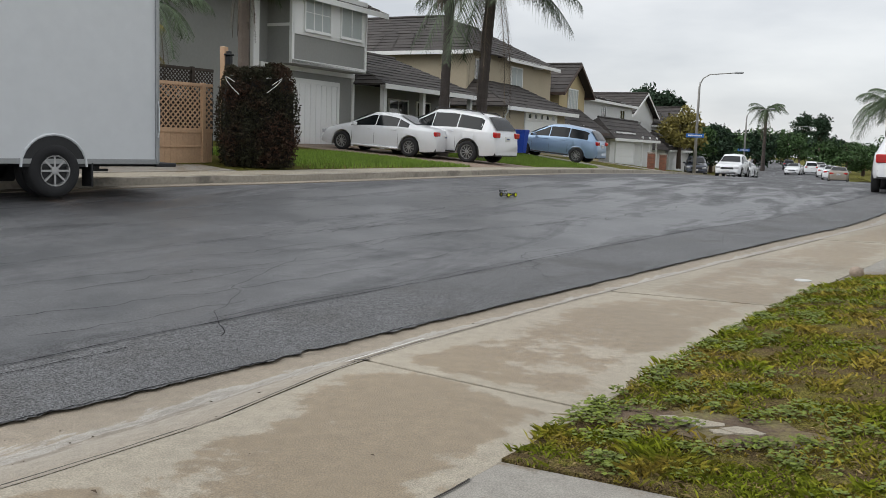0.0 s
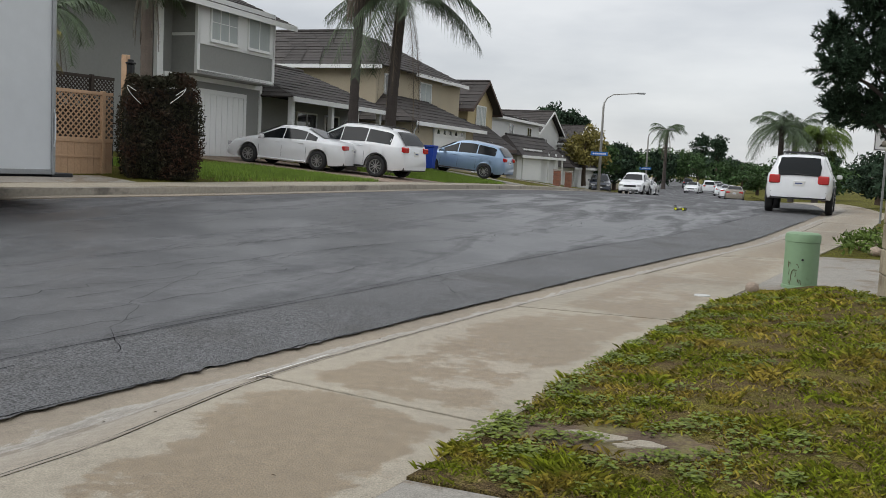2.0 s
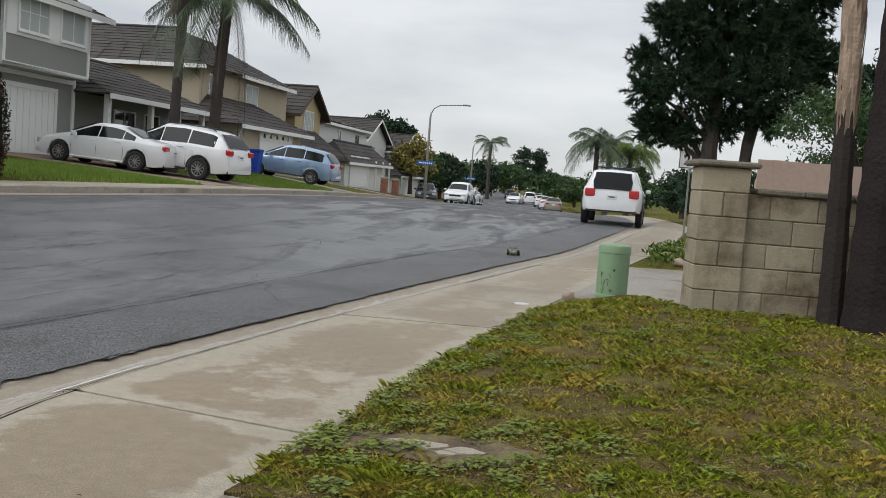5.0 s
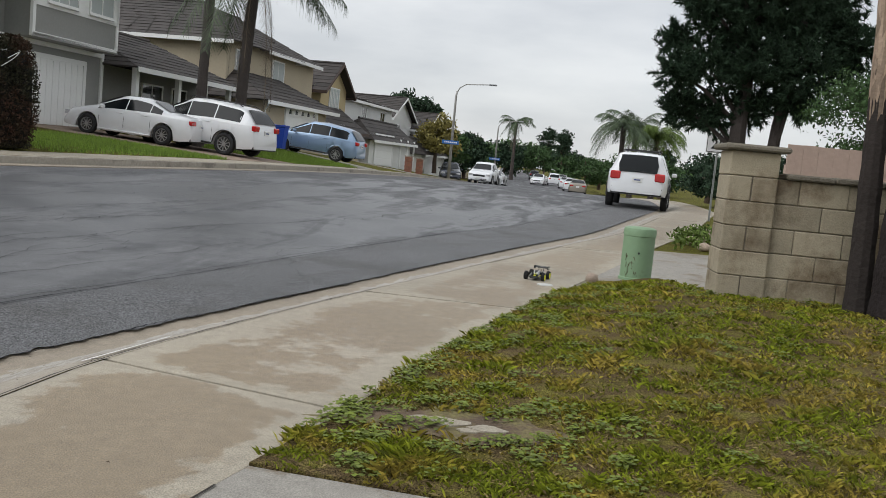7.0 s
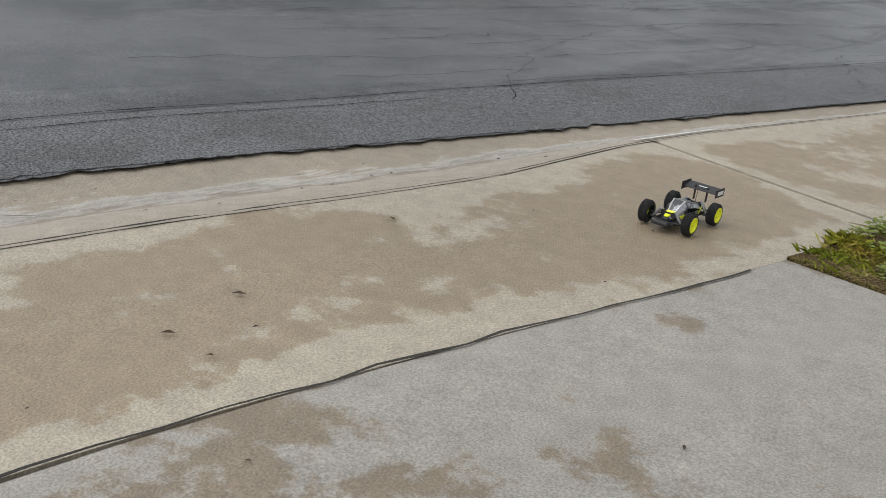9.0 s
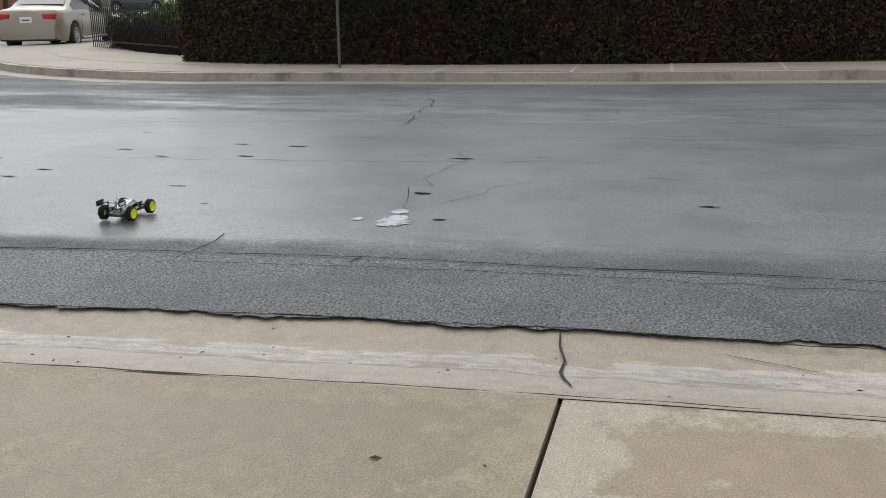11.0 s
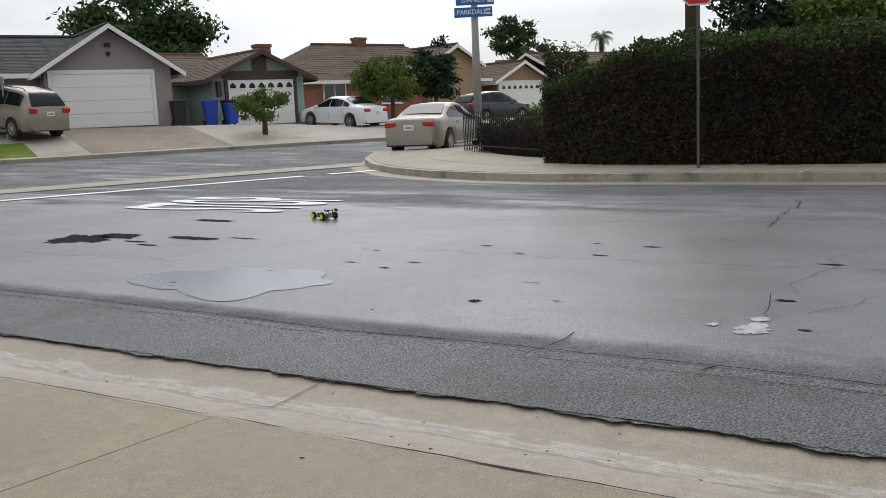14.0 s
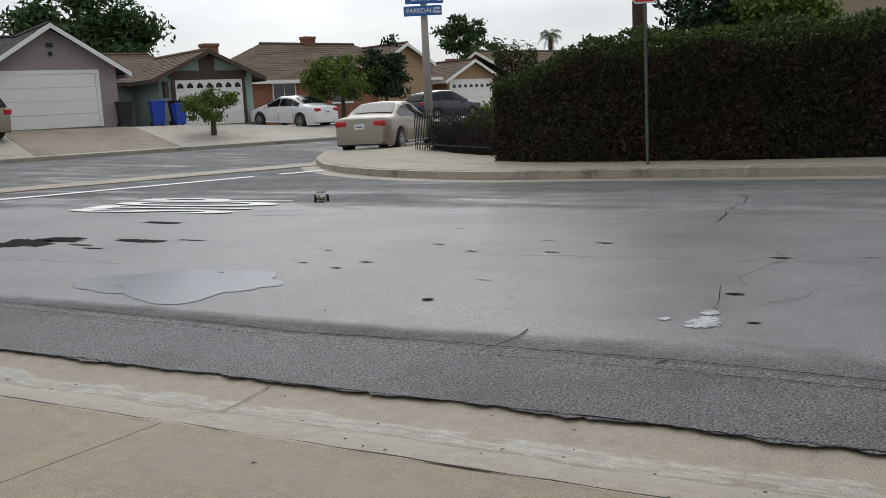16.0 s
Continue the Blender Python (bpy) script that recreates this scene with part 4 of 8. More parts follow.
SEDAN_TOP = [(-2.26, 0.55), (-2.24, 0.9), (-2.15, 1.0), (-1.7, 1.05), (-1.45, 1.08), (-0.75, 1.37), (-0.3, 1.435), (0.25, 1.42), (1.15, 1.0), (1.4, 0.95), (2.0, 0.8), (2.2, 0.62), (2.26, 0.45)]
SEDAN_SH = [(-2.26, 0.55), (-2.15, 0.92), (-1.0, 0.97), (0.5, 0.92), (1.2, 0.86), (2.0, 0.7), (2.26, 0.42)]
SUV_TOP = [(-2.32, 0.6), (-2.3, 0.98), (-2.24, 1.12), (-1.9, 1.5), (-1.66, 1.63), (-0.6, 1.73), (0.1, 1.70), (1.12, 1.15), (1.4, 1.07), (2.05, 0.95), (2.26, 0.75), (2.32, 0.5)]
SUV_SH = [(-2.32, 0.58), (-2.22, 1.08), (-1.0, 1.12), (0.6, 1.06), (1.3, 1.0), (2.1, 0.86), (2.32, 0.46)]

BOXY_TOP = [(-2.32, 0.6), (-2.31, 1.02), (-2.28, 1.14), (-2.08, 1.6), (-1.9, 1.68), (-0.6, 1.73), (0.1, 1.70), (1.12, 1.15), (1.4, 1.07), (2.05, 0.95), (2.26, 0.75), (2.32, 0.5)]


def car(m, label, kind="sedan", L=4.5, W=1.76, H=1.435, paint=None, r=0.325, category="car", rails=False, boxy=False):
    root = thing("car", m, label, category, "vehicles along the streets")
    t, s, base = (SEDAN_TOP, SEDAN_SH, 1.435) if kind == "sedan" else (SUV_TOP, SUV_SH, 1.73)
    if boxy:
        t = BOXY_TOP
    fx, fz = L / (4.52 if kind == "sedan" else 4.64), H / base
    t, s = [(x * fx, z * fz) for x, z in t], [(x * fx, z * fz) for x, z in s]
    wf, wr = L * 0.295, -L * 0.29
    sh = Shell(L, W, t, s, (0.2 if kind == "sedan" else 0.42 if boxy else 0.28) * fz, (wf, wr), r, 0.30 if kind == "sedan" else 0.27)
    body = sh.build(root, paint or WHITE_PAINT)
    for x in (wf, wr):
        for y in (W / 2 - 0.105, -W / 2 + 0.105):
            wheel(root, x, y, r, 0.21)
    for sd in (1, -1):
        if kind == "sedan":
            sh.side_pane(body, 0.05 * fx, 1.0 * fx, sd), sh.side_pane(body, -0.8 * fx, 0.015 * fx, sd), sh.side_pane(body, -1.22 * fx, -0.83 * fx, sd, "quarter_window")
        else:
            sh.side_pane(body, 0.1 * fx, 1.06 * fx, sd), sh.side_pane(body, -0.86 * fx, 0.065 * fx, sd), sh.side_pane(body, -1.8 * fx, -0.9 * fx, sd, "quarter_window")
        bm = bmesh.new()
        box(bm, 0.72 * fx, 0.86 * fx, sd * W / 2 - (0.0 if sd > 0 else 0.17), sd * W / 2 + (0.17 if sd > 0 else 0.0), sh.shoulder(0.8 * fx) + 0.0, sh.shoulder(0.8 * fx) + 0.13, 0.03)
        part("mirror", bm, paint or WHITE_PAINT, body)
        for xa in (0.95, 0.07, -0.85):
            bm = bmesh.new()
            x = xa * fx
            w = sh.half(x)
            pts = [(x, sd * (w * 0.957 + 0.002), sh.shoulder(x) - 0.01), (x - 0.02, sd * (w + 0.003), 0.55 * sh.shoulder(x) + 0.1), (x - 0.02, sd * (w * 0.99 + 0.003), sh.low + 0.15)]
            tube(bm, pts, [0.006] * 3, 4)
            part("door_seam", bm, DARK_TRIM, body)
        for xa in (0.2, -0.68):
            bm = bmesh.new()
            x = xa * fx
            box(bm, x - 0.1, x + 0.1, sd * sh.half(x) - 0.015, sd * sh.half(x) + 0.022, sh.shoulder(x) - 0.12, sh.shoulder(x) - 0.085, 0.008)
            part("door_handle", bm, paint or WHITE_PAINT, body)
        bm = bmesh.new()
        tube(bm, [(x, sd * (sh.half(x) + 0.004), sh.low + 0.05) for x in steps(wr + r * 1.25, wf - r * 1.25, 0.3)], [0.035] * len(steps(wr + r * 1.25, wf - r * 1.25, 0.3)), 6)
        part("sill", bm, DARK_TRIM if kind != "sedan" else (paint or WHITE_PAINT), body)
    if kind == "sedan":
        sh.top_pane(body, 0.33 * fx, 1.08 * fx, "windscreen"), sh.top_pane(body, -1.4 * fx, -0.72 * fx, "rear_window")
        zt, zb = sh.shoulder(-2.1 * fx) - 0.01, sh.shoulder(-2.1 * fx) - 0.19
        for sd in (1, -1):
            ya, yb = sorted((sd * W * 0.23, sd * W * 0.425))
            bm = bmesh.new()
            box(bm, -L / 2 + 0.01, -L / 2 + 0.26, ya, yb, zb + 0.02, zt - 0.01, 0.03)
            part("tail_light", bm, RED_LENS, root, "red tail light")
        end_box(root, "number_plate", sh, -L / 2, -0.155, 0.155, 0.66 * fz, 0.81 * fz, PLATE, 0.012)
    else:
        sh.top_pane(body, 0.38 * fx, 1.12 * fx, "windscreen")
        sh.top_pane(body, (-2.27 if boxy else -2.22) * fx, (-2.07 if boxy else -1.82) * fx, "rear_window")
        for sd in (1, -1):
            ya, yb = sorted((sd * W * 0.27, sd * W * 0.43))
            bm = bmesh.new()
            box(bm, -L / 2 - 0.005, -L / 2 + 0.24, ya, yb, (0.86 if boxy else 0.9) * fz, (1.1 if boxy else 1.08) * fz, 0.03)
            part("tail_light", bm, RED_LENS, root, "red tail light")
            for xw in (wf, wr):
                bm = bmesh.new()
                tube(bm, [(xw + r * 1.2 * math.cos(math.pi * q / 12), sd * (sh.half(xw) + 0.002), r + r * 1.2 * math.sin(math.pi * q / 12)) for q in range(13)], [0.022] * 13, 5)
                part("arch_moulding", bm, DARK_TRIM if paint in (None, WHITE_PAINT) else paint, body)
        end_box(root, "number_plate", sh, -L / 2 + 0.005, -0.155, 0.155, 0.8 * fz, 0.95 * fz, PLATE, 0.015)
    end_box(root, "rear_bumper", sh, -L / 2 + 0.05, -W * 0.4, W * 0.4, sh.low + 0.02, sh.low + (0.17 if kind == "sedan" else 0.24), DARK_TRIM, 0.03)
    end_box(root, "plate_bar", sh, -L / 2 - 0.005, -0.1, 0.1, 0.715 * fz if kind == "sedan" else 0.855 * fz, 0.755 * fz if kind == "sedan" else 0.895 * fz, PLATE_INK, 0.012)
    zf = sh.top(L / 2 - 0.16)
    for sd in (1, -1):
        ya, yb = sorted((sd * W * 0.27, sd * W * 0.43))
        end_box(root, "headlight", sh, L / 2 - 0.1, ya, yb, zf - 0.16, zf - 0.03, CLEAR_LENS, 0.05, "clear headlight")
    end_box(root, "grille", sh, L / 2 - 0.02, -W * 0.24, W * 0.24, zf - 0.22, zf - 0.08, DARK_TRIM, 0.02)
    end_box(root, "lower_grille", sh, L / 2 - 0.03, -W * 0.33, W * 0.33, sh.low + 0.03, sh.low + 0.17, DARK_TRIM, 0.03)
    end_box(root, "front_plate", sh, L / 2, -0.155, 0.155, sh.low + 0.2, sh.low + 0.31, PLATE, 0.015)
    if rails:
        for sd in (1, -1):
            bm = bmesh.new()
            y = sd * sh.top_half(-0.5) * 0.85
            tube(bm, [(0.3 * fx, y, sh.top(0.3 * fx) - 0.0), (0.2 * fx, y, sh.top(0) + 0.05), (-1.5 * fx, y, sh.top(-1.5 * fx) + 0.05), (-1.65 * fx, y, sh.top(-1.65 * fx))], [0.016] * 4, 6)
            part("roof_rail", bm, DARK_TRIM, body)
    if boxy:
        for x in (-0.2, -1.2):
            bm = bmesh.new()
            tube(bm, [(x, -W * 0.3, sh.top(x) + 0.07), (x, W * 0.3, sh.top(x) + 0.07)], [0.02, 0.02], 6)
            part("roof_bar", bm, DARK_TRIM, body)
        bm = bmesh.new()
        tube(bm, [(-L / 2 - 0.01, -0.25, 1.12 * fz), (-L / 2 + 0.01, 0.12, 1.15 * fz)], [0.012, 0.008], 5)
        part("wiper", bm, DARK_TRIM, body)
    return root


def place(x, y, z, angle):
    return pose(x, y, z, 0, 0, angle)


def on_lot(x, y, angle, tilt=0.0):
    """A pose on the rising ground across the road."""
    return pose(x, y, lot_z(far_x(y) - x, far_x(y), y) + 0.01, 0, 0, angle) @ pose(0, 0, 0, 0, tilt, 0)


car(on_lot(-14.85, 29.2, 178, -3.2), "white sedan parked nose-in on the sloping lawn drive", "sedan", 4.55, 1.76, 1.43)
car(on_lot(-13.0, 30.2, 171, -3.5), "white sport utility car parked on the brick drive", "suv", 4.86, 1.94, 1.76, r=0.37, category="suv", rails=True)
car(on_lot(-12.6, 42.2, 177, -5), "light blue crossover parked beside blue bins", "suv", 4.5, 1.82, 1.68, BLUE_PAINT, 0.34, category="suv")
car(place(1.85, 31.3, road_z(1.85, 31.3) - 0.02, 84), "white large sport utility car parked at the kerb", "suv", 5.1, 1.9, 1.78, r=0.38, category="suv", rails=True, boxy=True)
car(place(-7.6, 70.5, -0.62, -93), "white crossover parked at the kerb, front showing", "suv", 4.6, 1.84, 1.69, r=0.35, category="suv")
for k, (x, y, a, kind, paint, text) in enumerate(((-8.0, 81, -94, "sedan", WHITE_PAINT, "white sedan parked along the kerb"), (-8.6, 91, -94, "sedan", GREY_PAINT, "silver sedan parked along the kerb"),
        (-5.9, 122, -94, "sedan", WHITE_PAINT, "white sedan coming up the road"), (-3.5, 150, 86, "sedan", GREY_PAINT, "small silver sedan parked far up the road"),
        (-0.6, 94.5, 90, "sedan", SILVER_PAINT, "champagne sedan parked along the kerb"), (-1.4, 104, 92, "sedan", WHITE_PAINT, "white sedan parked along the kerb"),
        (-2.2, 114, 93, "sedan", WHITE_PAINT, "white sedan parked along the kerb"), (-4.2, 128, 95, "suv", WHITE_PAINT, "white crossover parked along the kerb"), (-8.6, 160, 93, "suv", NAVY_PAINT, "dark crossover parked far up the road"), (-11.6, 80, -80, "suv", NAVY_PAINT, "dark crossover in a driveway"))):
    car(place(x, y, road_z(x, y) + 0.01, a), text, kind, 4.6, 1.8, 1.44 if kind == "sedan" else 1.68, paint)
car(place(-23.75, -16.05, road_z(-23.75, -16.05) + 0.012, 193), "champagne sedan parked at the kerb of the side street", "sedan", 4.75, 1.79, 1.45, SILVER_PAINT)
car(place(-34.0, -28.4, 0.66, -96) @ pose(0, 0, 0, 0, -3, 0), "white sedan parked nose-in on a concrete drive", "sedan", 4.5, 1.75, 1.43)
front_z, back_z = side_ground(-19.9, -33.7), side_ground(-19.9, -31.05)
car(place(-19.9, -32.4, (front_z + back_z) / 2 + 0.02, -90) @ pose(0, 0, 0, 0, math.degrees(math.atan2(back_z - front_z, 2.65)), 0), "champagne sport utility car parked on a drive", "suv", 4.6, 1.85, 1.82, SILVER_PAINT, 0.36, category="suv", rails=True)
car(place(-44.8, -26.6, 0.46, 165), "dark navy crossover parked on the side street", "suv", 4.7, 1.85, 1.7, NAVY_PAINT, 0.35, category="suv")


def box_truck(m):
    """A white box truck with dual rear wheels and a low rear bumper."""
    root = thing("box_truck", m, "white box truck parked at the kerb", "truck", "vehicles along the streets")
    bm = bmesh.new()
    box(bm, -1.95, 2.6, -1.12, 1.12, 0.5, 3.3, 0.025)
    body = part("box", bm, TRUCK_WHITE, root)
    bm = bmesh.new()
    for s in (1, -1):
        box(bm, -1.97, -1.91, s * 1.13 - 0.03, s * 1.13 + 0.03, 0.5, 3.32, 0.01)
        box(bm, -1.97, 2.62, s * 1.12 - 0.03, s * 1.12 + 0.03, 3.25, 3.34, 0.01)
        box(bm, -1.97, 2.62, s * 1.12 - 0.018, s * 1.12 + 0.018, 0.48, 0.56, 0.006)
    part("edge_trim", bm, STEEL, body)
    for s in (1, -1):
        bm = bmesh.new()
        ring = []
        for k in range(13):
            a = math.pi * k / 12
            ring.append((-0.27 + 0.47 * math.cos(a), s * 1.127, 0.44 + 0.44 * math.sin(a)))
        # flat black half-disc paints the shaded wheel well; the box itself is uncut
        poly(bm, ring, 0.01, (0, s, 0))
        part("wheel_arch", bm, DARK_TRIM, body)
        bm = bmesh.new()
        tube(bm, [(-0.27 + 0.49 * math.cos(math.pi * k / 12), s * 1.135, 0.44 + 0.46 * math.sin(math.pi * k / 12)) for k in range(13)], [0.02] * 13, 6)
        part("arch_rim", bm, TRUCK_WHITE, body)
        wheel(root, -0.27, s * 1.04, 0.385, 0.23, 8, 0.58)
        wheel(root, -0.27, s * 0.78, 0.385, 0.23, 8, 0.58)
        wheel(root, 3.9, s * 0.9, 0.385, 0.23, 8, 0.58)
        bm = bmesh.new()
        box(bm, -0.86, -0.83, s * 1.0 - 0.14, s * 1.0 + 0.14, 0.15, 0.5, 0.004)
        part("mud_flap", bm, DARK_TRIM, root)
    bm = bmesh.new()
    box(bm, -2.3, 3.6, 0.38, 0.46, 0.42, 0.56, 0.006), box(bm, -2.3, 3.6, -0.46, -0.38, 0.42, 0.56, 0.006)
    box(bm, -2.32, -1.95, -1.08, 1.08, 0.44, 0.5, 0.01), box(bm, -1.1, -1.0, -0.9, 0.9, 0.38, 0.46, 0.006), box(bm, -1.3, -0.9, 0.75, 0.8, 0.36, 0.4, 0.006)
    part("chassis", bm, DARK_TRIM, root)
    bm = bmesh.new()
    tube(bm, [(-1.94, 1.155, 0.9), (-1.94, 1.19, 1.0), (-1.94, 1.19, 1.35), (-1.94, 1.155, 1.45)], [0.012] * 4, 6)
    part("grab_handle", bm, TRUCK_WHITE, body)
    sh = Shell(2.1, 2.0, [(-1.05, 1.9), (-0.2, 2.05), (0.3, 1.35), (0.95, 1.15), (1.05, 0.6)], [(-1.05, 1.25), (0.4, 1.2), (1.05, 0.55)], 0.4, (0.15,), 0.385, 0.18)
    cab = thing("cab", Matrix.Identity(4), "", "")
    cab.parent = root
    cab.location = (3.7, 0, 0)
    sh.build(cab, TRUCK_WHITE)
    for s in (1, -1):
        sh.side_pane(cab, -0.8, 0.05, s)
    sh.top_pane(cab, -0.15, 0.3, "windscreen")
    return root


box_truck(place(-11.43, 9.94, 0.2, -106))

# ---- the radio-controlled buggy ----
YELLOW = mat("yellow_plastic", (0.78, 0.82, 0.02), 0.4, 0, 0.06, 30)
RC_TYRE = mat("buggy_tyre", (0.02, 0.02, 0.02), 0.9, 0, 0.2, 200, 0.8, 700)
RC_SHELL = mat("buggy_shell_silver", (0.33, 0.335, 0.345), 0.35, 0.2, 0.3, 60, coat=0.4, spots=((0.03, 0.03, 0.032), 0.49, 0.51, 11))


def buggy():
    root = thing("toy_buggy", pose(0, 0, 0), "black and yellow radio-controlled buggy with rear wing", "toy car")
    bm = bmesh.new()
    box(bm, -0.15, 0.155, -0.045, 0.045, 0.026, 0.034, 0.003), box(bm, 0.14, 0.185, -0.035, 0.035, 0.03, 0.04, 0.004)
    box(bm, -0.14, 0.13, 0.045, 0.052, 0.03, 0.045, 0.002), box(bm, -0.14, 0.13, -0.052, -0.045, 0.03, 0.045, 0.002)
    part("chassis", bm, DARK_TRIM, root)
    xs = [(-0.135, 0.03, 0.068), (-0.10, 0.045, 0.08), (-0.05, 0.052, 0.093), (0.0, 0.05, 0.107), (0.035, 0.046, 0.112), (0.065, 0.038, 0.094), (0.09, 0.03, 0.07), (0.15, 0.014, 0.05)]
    verts, faces = [], []
    for x, w, h in xs:
        verts += [(x, w, 0.036), (x, w * 0.95, h * 0.7 + 0.01), (x, w * 0.55, h), (x, -w * 0.55, h), (x, -w * 0.95, h * 0.7 + 0.01), (x, -w, 0.036)]
    for j in range(len(xs) - 1):
        for i in range(5):
            faces.append((j * 6 + i, j * 6 + i + 1, (j + 1) * 6 + i + 1, (j + 1) * 6 + i)[::-1])
    faces += [tuple(range(6)), tuple(range(42, 48))[::-1]]
    shell = from_lists("body_shell", verts, faces, RC_SHELL, root, "silver and black body shell")
    for s in (1, -1):
        bm = bmesh.new()
        poly(bm, [(-0.02, s * 0.0525, 0.042), (0.09, s * 0.0325, 0.042), (0.08, s * 0.036, 0.058), (-0.01, s * 0.052, 0.06)], 0.003, (0, s, 0))
        part("yellow_flash", bm, YELLOW, shell)
        bm = bmesh.new()
        poly(bm, [(-0.13, s * 0.034, 0.045), (-0.07, s * 0.051, 0.045), (-0.085, s * 0.05, 0.07), (-0.12, s * 0.039, 0.066)], 0.003, (0, s, 0))
        part("yellow_flash", bm, YELLOW, shell)
        bm = bmesh.new()
        poly(bm, [(-0.08, s * 0.05, 0.064), (0.055, s * 0.044, 0.064), (0.04, s * 0.0465, 0.088), (-0.03, s * 0.051, 0.08)], 0.003, (0, s, 0))
        part("side_window", bm, GLASS, shell)
        bm = bmesh.new()
        tube(bm, [(-0.125, s * 0.018, 0.073), (-0.05, s * 0.03, 0.094), (0.035, s * 0.0265, 0.113), (0.065, s * 0.022, 0.095), (0.09, s * 0.017, 0.071)], [0.0035] * 5, 6)
        part("silver_edge", bm, ALLOY, shell)
    bm = bmesh.new()
    poly(bm, [(0.092, -0.02, 0.071), (0.14, -0.01, 0.056), (0.14, 0.01, 0.056), (0.092, 0.02, 0.071)], 0.004)
    part("bonnet_flash", bm, YELLOW, shell)
    bm = bmesh.new()
    box(bm, -0.218, -0.15, -0.083, 0.083, 0.132, 0.137, 0.002, Matrix.Translation((-0.185, 0, 0.145)) @ Matrix.Rotation(radians(12), 4, "Y") @ Matrix.Translation((0.185, 0, -0.145)))
    for s in (1, -1):
        box(bm, -0.228, -0.142, s * 0.084 - 0.002, s * 0.084 + 0.002, 0.112, 0.15, 0.001)
        box(bm, -0.178, -0.168, s * 0.03 - 0.003, s * 0.03 + 0.003, 0.075, 0.145, 0.001)
    wing = part("wing", bm, DARK_TRIM, root, "black rear wing")
    bm = bmesh.new()
    box(bm, -0.19, -0.18, -0.02, 0.02, 0.138, 0.1395, 0.0)
    part("wing_decal", bm, PLATE, wing)
    for s in (1, -1):
        bm = bmesh.new()
        box(bm, -0.215, -0.16, s * 0.0865 - 0.0008, s * 0.0865 + 0.0008, 0.122, 0.14, 0.0)
        part("end_plate_decal", bm, PLATE, wing, "white end plate sticker")
    bm = bmesh.new()
    box(bm, 0.178, 0.2, -0.04, 0.04, 0.028, 0.046, 0.005)
    part("front_bumper", bm, DARK_TRIM, root)
    for x, h in ((0.118, 0.085), (-0.125, 0.092)):
        bm = bmesh.new()
        poly(bm, [(x, -0.028, 0.04), (x, 0.028, 0.04), (x, 0.042, h), (x, 0.012, h - 0.012), (x, -0.012, h - 0.012), (x, -0.042, h)], 0.004, (1, 0, 0))
        tower = part("shock_tower", bm, DARK_TRIM, root)
        for s in (1, -1):
            bm = bmesh.new()
            tube(bm, [(x + 0.008, s * 0.036, h), (x + 0.008, s * 0.058, h * 0.62), (x + 0.008, s * 0.074, 0.035)], [0.0075, 0.0075, 0.003], 8)
            part("shock_absorber", bm, STEEL, tower)
    for x in (0.12, -0.12):
        for s in (1, -1):
            bm = bmesh.new()
            tube(bm, [(x - 0.02, s * 0.03, 0.035), (x, s * 0.085, 0.036)], [0.005] * 2, 6), tube(bm, [(x + 0.02, s * 0.03, 0.035), (x, s * 0.085, 0.036)], [0.005] * 2, 6)
            tube(bm, [(x, s * 0.03, 0.06), (x, s * 0.085, 0.054)], [0.0035] * 2, 6)
            part("suspension_arm", bm, DARK_TRIM, root)
            r, w, y = 0.049, 0.04, s * 0.105
            bm = bmesh.new()
            lathe(bm, [(0.03, -w / 2), (r * 0.9, -w / 2), (r, -w * 0.3), (r, w * 0.3), (r * 0.9, w / 2), (0.031, w / 2), (0.03, 0), (0.031, -w / 2)], 24, "y", (x, y, r), False)
            for k in range(20):
                for q in (-0.3, 0, 0.3):
                    mk = Matrix.Translation((x, y + q * w, r)) @ Matrix.Rotation((k + q) * math.tau / 20, 4, "Y")
                    box(bm, -0.003, 0.003, -0.003, 0.003, r - 0.002, r + 0.0025, 0, mk)
            tyre = part("wheel", bm, RC_TYRE, root)
            bm = bmesh.new()
            lathe(bm, [(0.0355, s * w * 0.1), (0.0355, s * w * 0.52), (0.029, s * w * 0.53), (0.024, s * w * 0.36), (0.009, s * w * 0.34), (0.007, s * w * 0.5), (0.002, s * w * 0.5)], 24, "y", (x, y, r))
            part("rim", bm, YELLOW, tyre, "yellow dish rim")
    bm = bmesh.new()
    tube(bm, [(-0.06, 0.03, 0.09), (-0.065, 0.032, 0.165)], [0.0012] * 2, 5)
    part("aerial", bm, DARK_TRIM, root)
    return root


toy = buggy()
toy.scale = (0.85, 0.85, 0.85)


# ---- near things: block wall, pedestal, rock, cover ----
BLOCK = mat("split_block", (0.305, 0.262, 0.185), 0.9, 0, 0.14, 4, 0.35, 70, 0, ((0.125, 0.088, 0.05), 0.47, 0.62, 1.3), per_object=0.18, grit=0.14)
MORTAR = mat("mortar", (0.15, 0.13, 0.10), 0.95, 0, 0.25, 12, 0.5, 80)
CAP = mat("wall_cap_stone", (0.17, 0.15, 0.115), 0.9, 0, 0.3, 6, 0.6, 60)
GREEN_METAL = mat("green_utility_paint", (0.20, 0.31, 0.18), 0.55, 0, 0.08, 3, 0.05, 40, 0, ((0.14, 0.20, 0.11), 0.6, 0.7, 4))
STONE = mat("rounded_stone", (0.33, 0.26, 0.20), 0.85, 0, 0.3, 10, 0.6, 50, per_object=0.25)
PINK_FENCE = mat("pink_tan_fence", (0.42, 0.31, 0.25), 0.85, 0, 0.12, 3, 0.2, 40)


